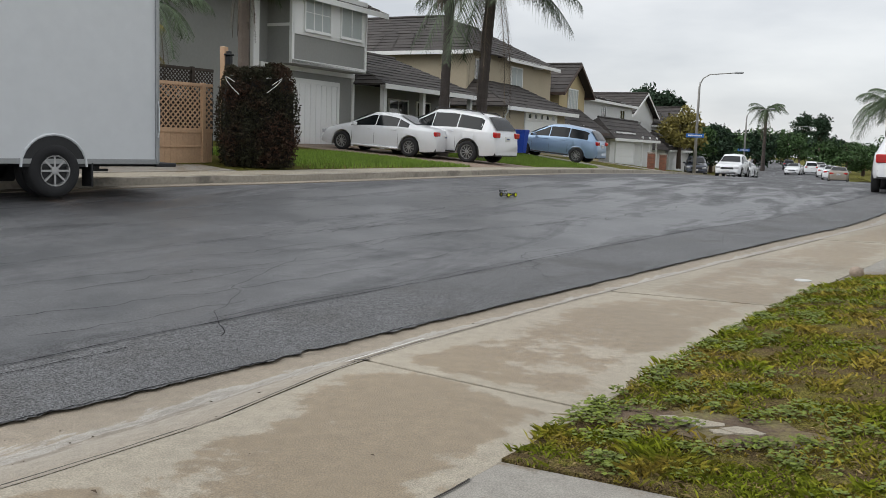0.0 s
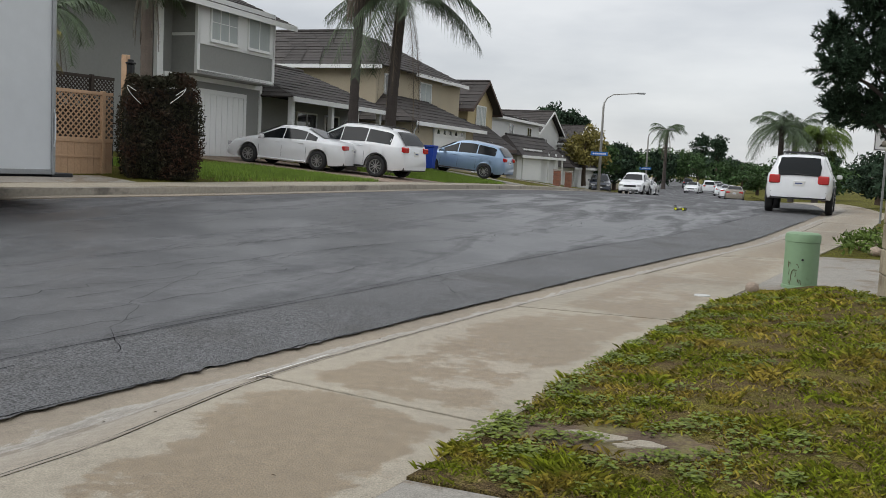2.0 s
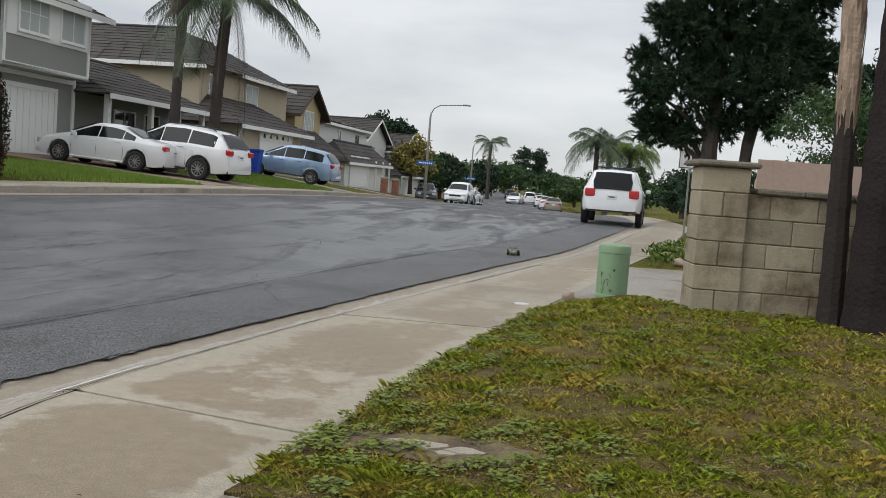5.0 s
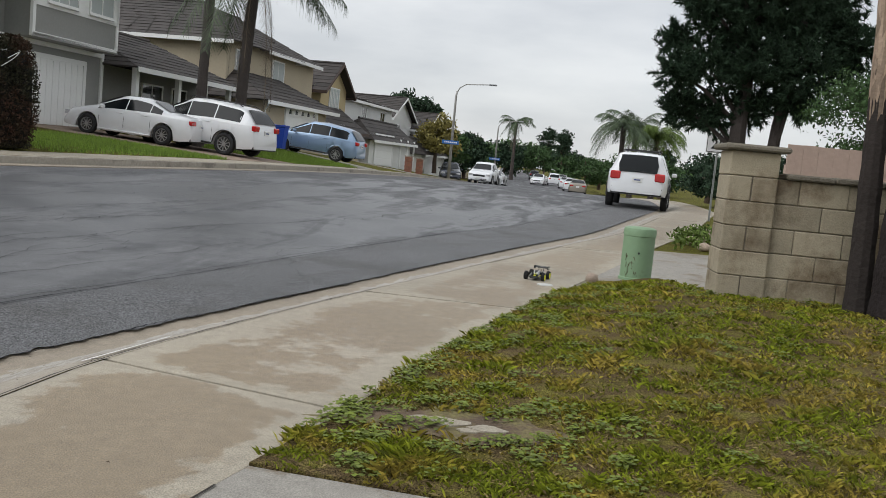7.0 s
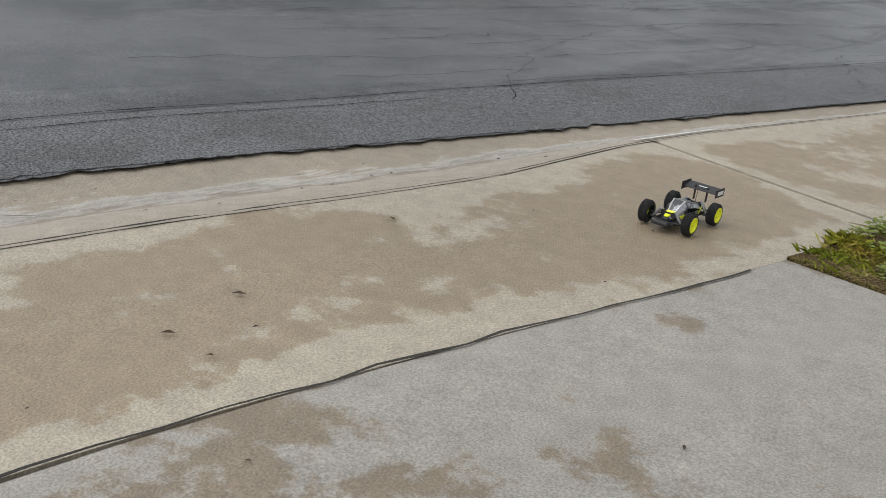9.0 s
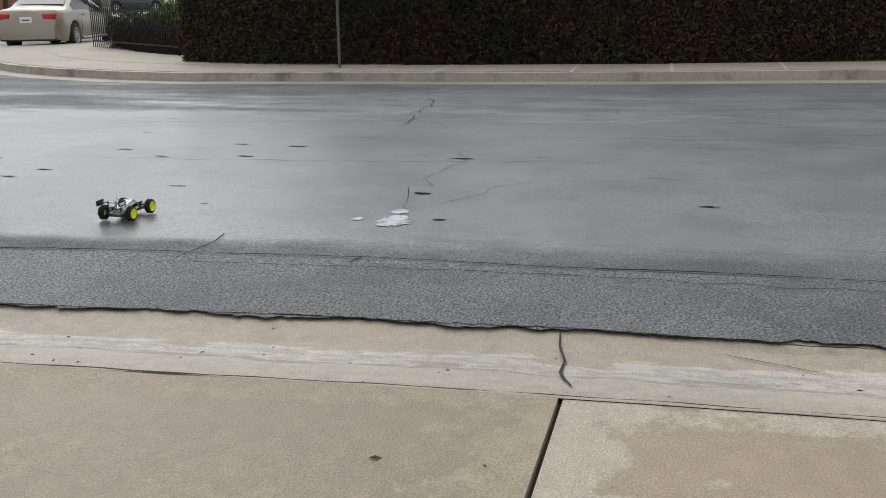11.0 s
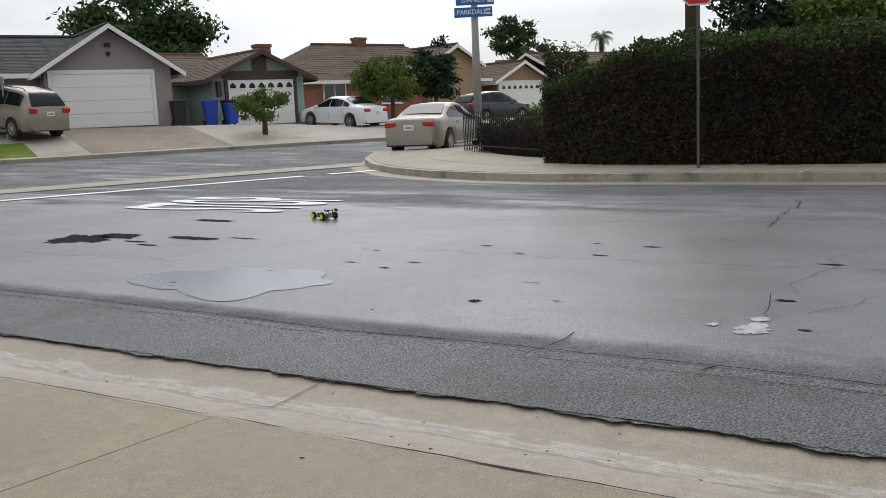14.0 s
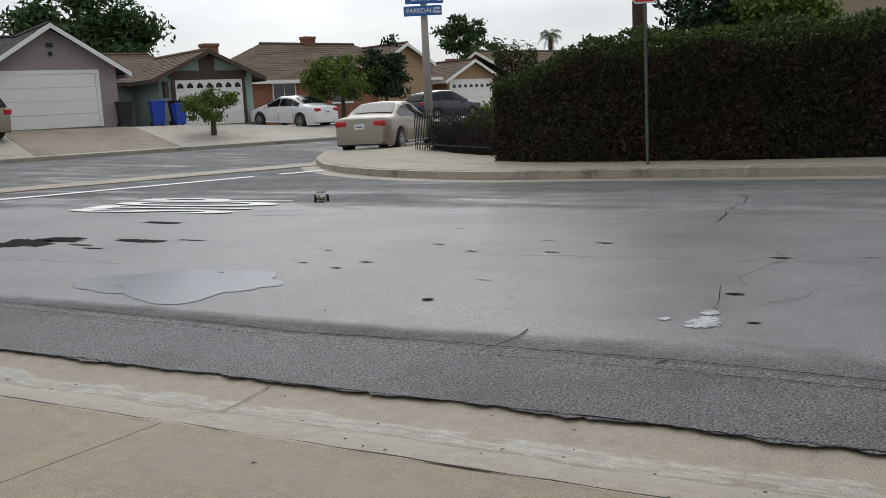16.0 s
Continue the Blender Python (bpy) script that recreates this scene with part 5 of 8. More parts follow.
def block_wall():
    root = thing("block_wall", pose(1.19, 7.99, 0.2, 0, 0, 4.5), "tan concrete block garden wall with end pillar, water-stained", "wall")
    zs = 0.207
    bm = bmesh.new()
    box(bm, 0.012, 0.388, 0.012, 0.388, -0.3, 1.24)
    part("pillar_core", bm, MORTAR, root)
    bm = bmesh.new()
    box(bm, 0.39, 5.9, 0.072, 0.228, -0.3, 1.035)
    part("wall_core", bm, MORTAR, root)

    def block(x0, x1, y0, y1, z0, z1):
        b = bmesh.new()
        box(b, x0, x1, y0, y1, z0, z1, 0.007)
        part("block", b, BLOCK, root)

    for c in range(-1, 6):
        z0, z1 = c * zs + 0.003, (c + 1) * zs - 0.003
        if c % 2 == 0:
            block(0.002, 0.19, 0, 0.4, z0, z1), block(0.2, 0.4, 0, 0.4, z0, z1)
        else:
            block(0, 0.4, 0, 0.4, z0, z1)
        if c < 5:
            x = 0.406 - (0.2 if c % 2 == 0 else 0)
            while x < 5.8:
                a = max(x, 0.408)
                block(a, x + 0.395, 0.062, 0.238, z0, z1)
                x += 0.4
    bm = bmesh.new()
    box(bm, -0.06, 0.47, -0.06, 0.46, 1.243, 1.295, 0.016)
    part("pillar_cap", bm, CAP, root)
    bm = bmesh.new()
    for k in range(14):
        box(bm, 0.475 + k * 0.4, 0.868 + k * 0.4, 0.02, 0.28, 1.037, 1.085 + 0.004 * (k % 3), 0.012)
    part("wall_cap", bm, CAP, root)


block_wall()


def board_fence(name, a, b, z, h, material, label, n=14):
    d = Vector((b[0] - a[0], b[1] - a[1], 0))
    root = thing(name, pose(a[0], a[1], z, 0, 0, math.degrees(math.atan2(d.y, d.x))), label, "fence")
    for k in range(n):
        bm = bmesh.new()
        w = d.length / n
        box(bm, k * w + 0.0008, (k + 1) * w - 0.0008, -0.012, 0.012, 0, h + 0.003 * math.sin(k * 1.7), 0.001)
        part("board", bm, material, root)
    bm = bmesh.new()
    box(bm, 0, d.length, 0.014, 0.06, h * 0.2, h * 0.2 + 0.09, 0.005), box(bm, 0, d.length, 0.014, 0.06, h * 0.8, h * 0.8 + 0.09, 0.005)
    part("rail", bm, material, root)
    return root


board_fence("board_fence", (1.95, 9.6), (5.2, 9.9), 0.15, 1.45, PINK_FENCE, "pinkish tan board fence behind the block wall", 22)

pedestal = thing("utility_pedestal", pose(0.66, 10.05, slab_z(0.66, 10.05) + 0.03), "pale green round utility pedestal, scratched and rusty", "utility box")
bm = bmesh.new()
lathe(bm, [(0.178, 0.0), (0.178, 0.03), (0.166, 0.035), (0.166, 0.47), (0.172, 0.475), (0.172, 0.53), (0.165, 0.553), (0.14, 0.566), (0.02, 0.572)], 40)
part("body", bm, GREEN_METAL, pedestal, smooth=True).data.set_sharp_from_angle(angle=radians(35))
RUST = mat("rust_marks", (0.09, 0.05, 0.025), 0.9, 0, 0.3, 30)
r = random.Random(8)
bm = bmesh.new()
for k in range(16):
    a, z = -2.0 + r.uniform(-0.45, 0.35), 0.2 + r.uniform(-0.14, 0.06)
    b = a + r.uniform(-0.2, 0.2)
    tube(bm, [(0.1685 * math.cos(a), 0.1685 * math.sin(a), z), (0.1685 * math.cos((a + b) / 2), 0.1685 * math.sin((a + b) / 2), z + r.uniform(-0.03, 0.03)), (0.1685 * math.cos(b), 0.1685 * math.sin(b), z + r.uniform(-0.05, 0.04))], [0.0025] * 3, 4)
part("scratches", bm, RUST, pedestal, "brown rust scratches")
bm = bmesh.new()
lathe(bm, [(0.012, 0.0), (0.012, 0.012), (0.004, 0.013)], 10, "y", (0, -0.175, 0.3))
part("lock", bm, DARK_TRIM, pedestal)


def rock(x, y, z, s, seed, label="brown rounded rock", group="", name="rock"):
    r = random.Random(seed)
    bm = bmesh.new()
    bmesh.ops.create_icosphere(bm, subdivisions=2, radius=1.0)
    for v in bm.verts:
        k = 1 + 0.22 * noise.noise(v.co * 1.3 + Vector((seed, 0, 0)))
        v.co = Vector((v.co.x * s * k, v.co.y * s * 0.8 * k, v.co.z * s * 0.68 * k))
    ob = link(name, bm, STONE, smooth=True)
    ob.matrix_basis = pose(x, y, z + s * 0.45, r.uniform(-15, 15), 0, r.uniform(0, 180))
    return tagged(ob, label, "rock", group)


rock(0.2, 9.5, lawn_z(0.2, 9.3) - 0.01, 0.085, 3, "brown rounded rock at the lawn's corner")
r = random.Random(2)
for k in range(34):
    y = 15.2 + 3.4 * r.random()
    x = inner_x(y) + 0.25 + 1.0 * r.random()
    rock(x, y, slab_z(inner_x(y), y) + 0.02, r.uniform(0.09, 0.17), 20 + k, "pinkish rounded garden stone", "garden stones")
bm = bmesh.new()
lathe(bm, [(0.075, 0), (0.075, 0.008), (0.07, 0.011), (0.01, 0.011)], 28)
cov = link("meter_cover", bm, mat("pale_cover", (0.5, 0.5, 0.48), 0.6, 0, 0.15, 20))
cov.matrix_basis = pose(-0.25, 9.05, slab_z(-0.25, 9.05) + 0.001)
tagged(cov, "small round pale cover in the sidewalk", "cover")
bm = bmesh.new()
for k, (x, y, s) in enumerate(((-0.44, 3.88, 0.10), (-0.26, 3.84, 0.08), (-0.34, 3.79, 0.05), (-0.56, 3.9, 0.045))):
    pts = [(x + s * (1 + 0.3 * math.sin(k * 3 + i * 2.3)) * math.cos(i * math.tau / 9), y + 0.55 * s * (1 + 0.25 * math.cos(i * 1.9 + k)) * math.sin(i * math.tau / 9), lawn_z(x, y) - 0.01) for i in range(9)]
    poly(bm, pts, 0.022)
tagged(link("broken_slab", bm, CONCRETE), "broken pale paving stone half sunk in bare soil", "paving stone")
bm = bmesh.new()
pts = [(PATCH[0] + 0.5 * (1 + 0.9 * noise.noise((i * 0.77, 0, 1))) * math.cos(i * math.tau / 26), PATCH[1] + 0.2 * (1 + 0.9 * noise.noise((i * 0.77, 0, 1))) * math.sin(i * math.tau / 26)) for i in range(26)]
f = bm.faces.new([bm.verts.new((x, y, lawn_z(x, y) + 0.005)) for x, y in pts])
bmesh.ops.triangulate(bm, faces=[f])
tagged(link("bare_soil", bm, SOIL), "bare brown soil in the lawn", "soil", "", "structure")
# dead leaves and pebbles
LEAF = mat("dead_leaf", (0.06, 0.04, 0.022), 0.9, 0, 0.3, 40)
r = random.Random(11)
litter = [(-1.89, 1.39), (-1.8, 1.11), (-2.07, -0.66), (-1.62, -1.03), (-1.72, 0.42), (-4.5, -3.62), (-2.1, 2.2)] + [(r.uniform(-3.2, -0.2), r.uniform(-4, 4)) for _ in range(60)] + [(near_x(y) + r.uniform(0.02, 0.6), y) for y in [r.uniform(-6, 6) for _ in range(70)]]
for k, (x, y) in enumerate(litter):
    s = r.uniform(0.005, 0.013) if k > 6 else 0.02
    z = (road_z(x, y) + 0.02 if x < near_x(y) else gutter_z(x - near_x(y), x, y) - 0.004 if x < near_x(y) + kerb_back(y) else slab_z(x, y) + 0.004)
    a = r.random() * math.tau
    c, d = math.cos(a), math.sin(a)
    verts = [(x - c * s, y - d * s, z), (x - d * s * 0.4, y + c * s * 0.4, z + s * 0.35), (x + c * s, y + d * s, z + s * 0.1), (x + d * s * 0.4, y - c * s * 0.4, z + s * 0.3)]
    tagged(from_lists("dead_leaf", verts, [(0, 1, 2, 3)], LEAF), "small dark dead leaf on the concrete", "leaf", "fallen leaves")

# ---- plants ----
HEDGE_LEAF = mat("hedge_leaves", (0.036, 0.036, 0.022), 0.9, 0, 0.45, 1.4, spots=((0.060, 0.034, 0.024), 0.46, 0.6, 1.2), island=0.38, spec=0.1)
HEDGE_TOP = mat("hedge_new_growth", (0.06, 0.09, 0.024), 0.8, 0, 0.3, 2, island=0.45, spec=0.2)
# near-black, with the shade between the leaves put into its colour
HEDGE_SHADE_CORE = mat("hedge_shade_core", (0.012, 0.010, 0.008), 0.95, 0, 0.4, 4)
PINE_LEAF = mat("pine_needles", (0.028, 0.05, 0.028), 0.85, 0, 0.3, 1, island=0.5, spec=0.2)
TREE_LEAF = mat("tree_leaves", (0.045, 0.085, 0.028), 0.75, 0, 0.3, 1, island=0.45, spec=0.25)
LIGHT_LEAF = mat("light_tree_leaves", (0.10, 0.15, 0.03), 0.75, 0, 0.3, 1, island=0.45, spec=0.25)
YELLOW_LEAF = mat("yellow_palm_leaves", (0.20, 0.17, 0.04), 0.75, 0, 0.3, 1, island=0.4)
PALM_LEAF = mat("palm_leaflets", (0.055, 0.085, 0.035), 0.65, 0, 0.3, 1, island=0.4)
DRY_LEAF = mat("dry_palm_skirt", (0.115, 0.09, 0.066), 0.9, 0, 0.3, 4, island=0.4)
BARK = mat("brown_bark", (0.085, 0.06, 0.042), 0.95, 0, 0.35, 8, 0.9, 25)
PALM_BARK = mat("palm_bark", (0.15, 0.12, 0.10), 0.95, 0, 0.3, 6, 0.9, 25)
PEEL_BARK = mat("peeling_palm_bark", (0.27, 0.20, 0.145), 0.95, 0, 0.3, 6, 0.7, 25, island=0.4)
SLIM_BARK = mat("slim_palm_bark", (0.034, 0.028, 0.025), 0.95, 0, 0.3, 6, 0.8, 25, spec=0.2)
BLACK_BARK = mat("black_palm_bark", (0.026, 0.021, 0.02), 0.95, 0, 0.35, 6, 0.9, 25, spec=0.15)
DARK_BARK = mat("dark_palm_bark", (0.055, 0.045, 0.04), 0.95, 0, 0.3, 6, 0.8, 25)


def leaf_cards(verts, faces, c, spread, n, size, r, flat=0.0, thin=0.4):
    """n small leaf-like quads scattered round a centre."""
    for _ in range(n):
        p = [c[i] + spread[i] * max(-1.9, min(1.9, r.gauss(0, 1))) for i in range(3)]
        a, b = Vector((r.gauss(0, 1), r.gauss(0, 1), r.gauss(0, 1) * (1 - flat))), Vector((r.gauss(0, 1), r.gauss(0, 1), r.gauss(0, 1) * (1 - flat)))
        if a.length < 0.05:
            continue
        a.normalize()
        b = (b - a * b.dot(a))
        if b.length < 0.05:
            continue
        b.normalize()
        s = size * r.uniform(0.6, 1.3)
        k = len(verts)
        P = Vector(p)
        verts += [tuple(P - a * s), tuple(P + b * s * thin), tuple(P + a * s), tuple(P - b * s * thin)]
        faces.append((k, k + 1, k + 2, k + 3))


def hedge_box(name, m, sx, sy, sz, n, label, size=0.05, tilt=0.0, top_mat=True, bend=None, category="hedge", belly=0.0):
    """A clipped hedge: a near-black core that paints the shade behind the leaves, and thousands of small leaves over
    it, uneven.
    """
    root = thing(name, m, label, category)
    r = random.Random(len(name) * 7 + int(sx * 10))
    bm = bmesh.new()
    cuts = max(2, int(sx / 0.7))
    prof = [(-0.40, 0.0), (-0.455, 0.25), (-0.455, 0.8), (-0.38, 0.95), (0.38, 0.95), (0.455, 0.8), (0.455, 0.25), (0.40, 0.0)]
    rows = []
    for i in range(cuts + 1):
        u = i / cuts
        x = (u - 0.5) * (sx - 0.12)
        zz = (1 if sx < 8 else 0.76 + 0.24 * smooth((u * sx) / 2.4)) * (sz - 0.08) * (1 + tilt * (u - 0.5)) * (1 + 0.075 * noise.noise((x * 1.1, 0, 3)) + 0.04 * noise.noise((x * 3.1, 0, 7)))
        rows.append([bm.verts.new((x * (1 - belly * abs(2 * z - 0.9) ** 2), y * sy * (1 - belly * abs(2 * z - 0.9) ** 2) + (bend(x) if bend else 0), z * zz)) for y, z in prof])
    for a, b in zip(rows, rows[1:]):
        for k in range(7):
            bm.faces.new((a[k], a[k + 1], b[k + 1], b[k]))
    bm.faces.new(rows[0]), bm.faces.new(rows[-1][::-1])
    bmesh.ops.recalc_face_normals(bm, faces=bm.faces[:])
    part("inside", bm, HEDGE_SHADE_CORE, root)
    verts, faces, tv, tf = [], [], [], []
    for _ in range(n):
        q = r.random()
        x = (r.random() - 0.5) * sx
        hz = (1 if sx < 8 else 0.76 + 0.24 * smooth((x + sx / 2) / 2.4)) * sz * (1 + tilt * (x / sx)) * (1 + 0.075 * noise.noise((x * 1.1, 0, 3)) + 0.04 * noise.noise((x * 3.1, 0, 7)))
        if q < 0.58:
            y, z = (1 if r.random() < 0.3 else -1) * sy * 0.49, hz * r.random()
        elif q < 0.88:
            y, z = (r.random() - 0.5) * sy, hz
        else:
            x, y, z = (1 if r.random() < 0.5 else -1) * sx * 0.495, (r.random() - 0.5) * sy, hz * r.random()
        outer = 1 if y > 0 else -1
        d = 0.20 * noise.noise((x * 1.3, z * 1.5, y * 2)) + 0.12 * noise.noise((x * 4.5, z * 4.5, y * 5))
        y += outer * (0.015 + 0.75 * abs(d)) if q < 0.58 else 0
        z += d * 0.8 if q >= 0.58 and q < 0.88 else 0
        green = top_mat and z > hz * (0.88 + 0.14 * noise.noise((x * 0.9, y, 8)))
        bulge = 1 - belly * abs(2 * z / hz - 0.9) ** 2
        x, y = x * bulge, y * bulge
        leaf_cards(tv if green else verts, tf if green else faces, (x, y + (bend(x) if bend else 0), max(z, 0.02)), (0.03, 0.05, 0.03), 1, size, r)
    from_lists("foliage", verts, faces, HEDGE_LEAF, root)
    if tf:
        from_lists("new_growth", tv, tf, HEDGE_TOP, root, "green new growth along the top")
    return root


def tree(x, y, z, h, crown, trunk_r, leaves, material, label, size=0.12, seed=1, bark=None, name="tree", clumps=60, low=0.35, thin=0.4, tight=1.0, uneven=0.3):
    """A tapered trunk with limbs, and a crown of many small leaves in uneven clumps. crown: half sizes."""
    r = random.Random(seed)
    root = thing(name, pose(x, y, z), label, "tree")
    bm = bmesh.new()
    top = Vector((r.uniform(-0.2, 0.2), r.uniform(-0.2, 0.2), h * 0.8))
    tube(bm, [(0, 0, -0.1), tuple(top * 0.3), tuple(top * 0.65 + Vector((0.08, 0, 0))), tuple(top)], [trunk_r * 1.25, trunk_r, trunk_r * 0.7, trunk_r * 0.25], 9)
    verts, faces = [], []
    cz = h - crown[2]
    for k in range(clumps):
        while True:
            p = Vector((r.uniform(-1, 1), r.uniform(-1, 1), r.uniform(-1, 1)))
            if 0.3 < p.length < 1.0 - 0.47 * uneven + uneven * noise.noise(p * (2 if uneven < 0.4 else 2.6) + Vector((seed, 0, 0))):
                break
        c = Vector((p.x * crown[0], p.y * crown[1], cz + p.z * crown[2]))
        s = 0.085 * tight * (crown[0] + crown[2]) * r.uniform(0.6, 1.2)
        leaf_cards(verts, faces, c, (s, s, s * 0.6), leaves // clumps, size, r, 0.0, thin)
        if k % 4 == 0:
            b = top * r.uniform(0.35, 0.85)
            tube(bm, [tuple(b), tuple(b.lerp(c, 0.5) + Vector((0, 0, -0.1))), tuple(c)], [trunk_r * 0.35, trunk_r * 0.2, trunk_r * 0.06], 5, False)
    part("trunk", bm, bark or BARK, root)
    from_lists("crown", verts, faces, material, root)
    return root


def palm(x, y, z, h, tr, label, fronds=22, flen=2.2, seed=1, skirt=0, bark=None, leaf=None, lean=(0, 0), leaflet=0.32, peel=0.0):
    """A palm: ringed trunk, arched fronds with leaflets, and a hanging skirt of dead fronds."""
    r = random.Random(seed)
    root = thing("palm_tree", pose(x, y, z), label, "palm tree")
    bm = bmesh.new()
    n = max(8, int(h / 0.16))
    tube(bm, [(lean[0] * (i / n) ** 1.5, lean[1] * (i / n) ** 1.5, -0.1 + (h + 0.1) * i / n) for i in range(n + 1)], [tr * (1.25 - 0.35 * min(1, i / n * 3) + (0.07 if i % 2 else 0)) for i in range(n + 1)], 10)
    part("trunk", bm, bark or PALM_BARK, root)
    if peel:
        bm = bmesh.new()
        upper = [i for i in range(n + 1) if h * i / n >= peel]
        tube(bm, [(lean[0] * (i / n) ** 1.5, lean[1] * (i / n) ** 1.5, h * i / n) for i in upper], [tr * (0.98 + 0.05 * (i % 2)) for i in upper], 12)
        for i in range(n + 1):
            z = h * i / n
            if z < peel:
                continue
            for q in range(9):
                a = q * 0.7 + i * 1.7 + r.uniform(-0.2, 0.2)
                cx, cy, w = lean[0] * (i / n) ** 1.5, lean[1] * (i / n) ** 1.5, tr * 1.0
                e, up, da = r.uniform(0.002, 0.012), r.uniform(0.2, 0.42), r.uniform(0.2, 0.42)
                v = [bm.verts.new((cx + (w + o) * math.cos(a + t), cy + (w + o) * math.sin(a + t), z + dz)) for t, dz, o in ((-da * 0.3, -0.06, 0.002), (da, 0.03, 0.003), (da * 0.5, up, e), (-da * 0.7, up * 0.7, e * 1.3))]
                bm.faces.new(v)
        part("peeling_bark", bm, PEEL_BARK, root, "pale tan peeling bark")
    top = Vector((lean[0], lean[1], h))

    def frond(a, rise, length, hang, name, material):
        verts, faces = [], []
        d = Vector((math.cos(a), math.sin(a), 0))
        side_v = Vector((-d.y, d.x, 0))
        pts = []
        for i in range(13):
            u = i / 12
            pts.append(top + d * (length * u * (1 - 0.25 * u * hang)) + Vector((0, 0, rise * length * u - hang * length * 0.75 * u * u)))
        for p, q in zip(pts, pts[1:]):
            k = len(verts)
            w = 0.018
            verts += [tuple(p - side_v * w), tuple(p + side_v * w), tuple(q + side_v * w * 0.7), tuple(q - side_v * w * 0.7)]
            faces.append((k, k + 1, k + 2, k + 3))
        for i in range(2, 70):
            u = i / 70
            j = min(11, int(u * 12))
            p = pts[j].lerp(pts[j + 1], u * 12 - j)
            t = (pts[j + 1] - pts[j]).normalized()
            ll = leaflet * length / 2.0 * (0.35 + 1.3 * math.sin(math.pi * min(1, u * 0.85 + 0.12)))
            for s in (1, -1):
                e = p + (side_v * s * 0.75 + t * 0.55 + Vector((0, 0, r.uniform(-1.1, -0.25)))) * ll
                w = t * 0.012 * length / 2
                k = len(verts)
                verts += [tuple(p - w), tuple(p + w), tuple(e)]
                faces.append((k, k + 1, k + 2))
        return from_lists(name, verts, faces, material, root)

    for k in range(fronds):
        rise = r.uniform(-0.15, 1.0)
        frond(k * 2.399 + r.uniform(-0.2, 0.2), rise, flen * r.uniform(0.8, 1.1), r.uniform(0.55, 1.0) + 0.2 * max(0, rise), "frond", leaf or PALM_LEAF)
    for k in range(skirt):
        frond(k * 2.399, r.uniform(-1.6, -0.7), flen * r.uniform(0.36, 0.52), 1.9, "dead_frond", DRY_LEAF)
    return root


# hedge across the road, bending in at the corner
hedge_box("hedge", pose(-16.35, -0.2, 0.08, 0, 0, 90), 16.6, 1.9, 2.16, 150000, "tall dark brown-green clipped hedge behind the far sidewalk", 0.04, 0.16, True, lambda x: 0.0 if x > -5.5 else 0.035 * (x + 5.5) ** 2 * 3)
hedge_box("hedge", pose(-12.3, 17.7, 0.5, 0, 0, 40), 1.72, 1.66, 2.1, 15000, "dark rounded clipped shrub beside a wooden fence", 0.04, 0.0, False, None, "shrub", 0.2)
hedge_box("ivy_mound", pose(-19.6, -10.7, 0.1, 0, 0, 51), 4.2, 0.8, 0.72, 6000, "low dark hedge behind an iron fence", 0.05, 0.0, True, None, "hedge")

palm(-14.1, 32.4, 0.7, 8.3, 0.19, "tall palm with a skirt of hanging dead fronds", 14, 2.2, 3, 70, DARK_BARK, PALM_LEAF, (0.15, 0.1))
palm(-13.0, 33.4, 0.7, 6.9, 0.22, "tall palm with arching green fronds before a house", 30, 3.9, 5, 6, DARK_BARK, PALM_LEAF, (0.3, 0.1), 0.3)
palm(-14.3, 15.4, 0.55, 2.6, 0.12, "young palm with yellowing fronds behind a fence", 14, 1.6, 7, 0, PALM_BARK, YELLOW_LEAF)
palm(-15.2, 17.6, 0.6, 3.6, 0.16, "palm beside a grey house", 14, 1.7, 8, 6, PALM_BARK, PALM_LEAF)
palm(-15.9, 22.2, 0.9, 4.8, 0.17, "slim palm before a grey house", 14, 1.5, 9, 10, PALM_BARK, PALM_LEAF)
palm(2.25, 7.75, 0.2, 6.4, 0.082, "slim palm trunk with peeling pale bark on the lawn", 14, 1.5, 10, 0, SLIM_BARK, PALM_LEAF, (-0.28, 0.0), 0.32, 1.45)
palm(2.5, 7.6, 0.2, 6.8, 0.165, "thick dark palm trunk on the lawn", 12, 1.4, 12, 0, BLACK_BARK, PALM_LEAF, (0.05, 0.0))
palm(3.0, 86, -1.0, 6.6, 0.24, "palm with arching fronds beside the road", 20, 4.2, 14, 0, DARK_BARK)
palm(6.2, 88, -1.0, 6.0, 0.24, "bushy palm with yellowing fronds beside the road", 30, 4.0, 15, 6, DARK_BARK, LIGHT_LEAF)
palm(4.6, 96, -1.2, 7.2, 0.24, "palm beside the road", 20, 3.8, 16, 4, DARK_BARK)
palm(-11.0, 140, -1.2, 8.6, 0.25, "far palm above the street trees", 20, 3.4, 17, 8, DARK_BARK)
palm(-82.3, -36.7, 1.0, 6.6, 0.22, "far fan palm against the sky", 22, 1.5, 18, 10, DARK_BARK)

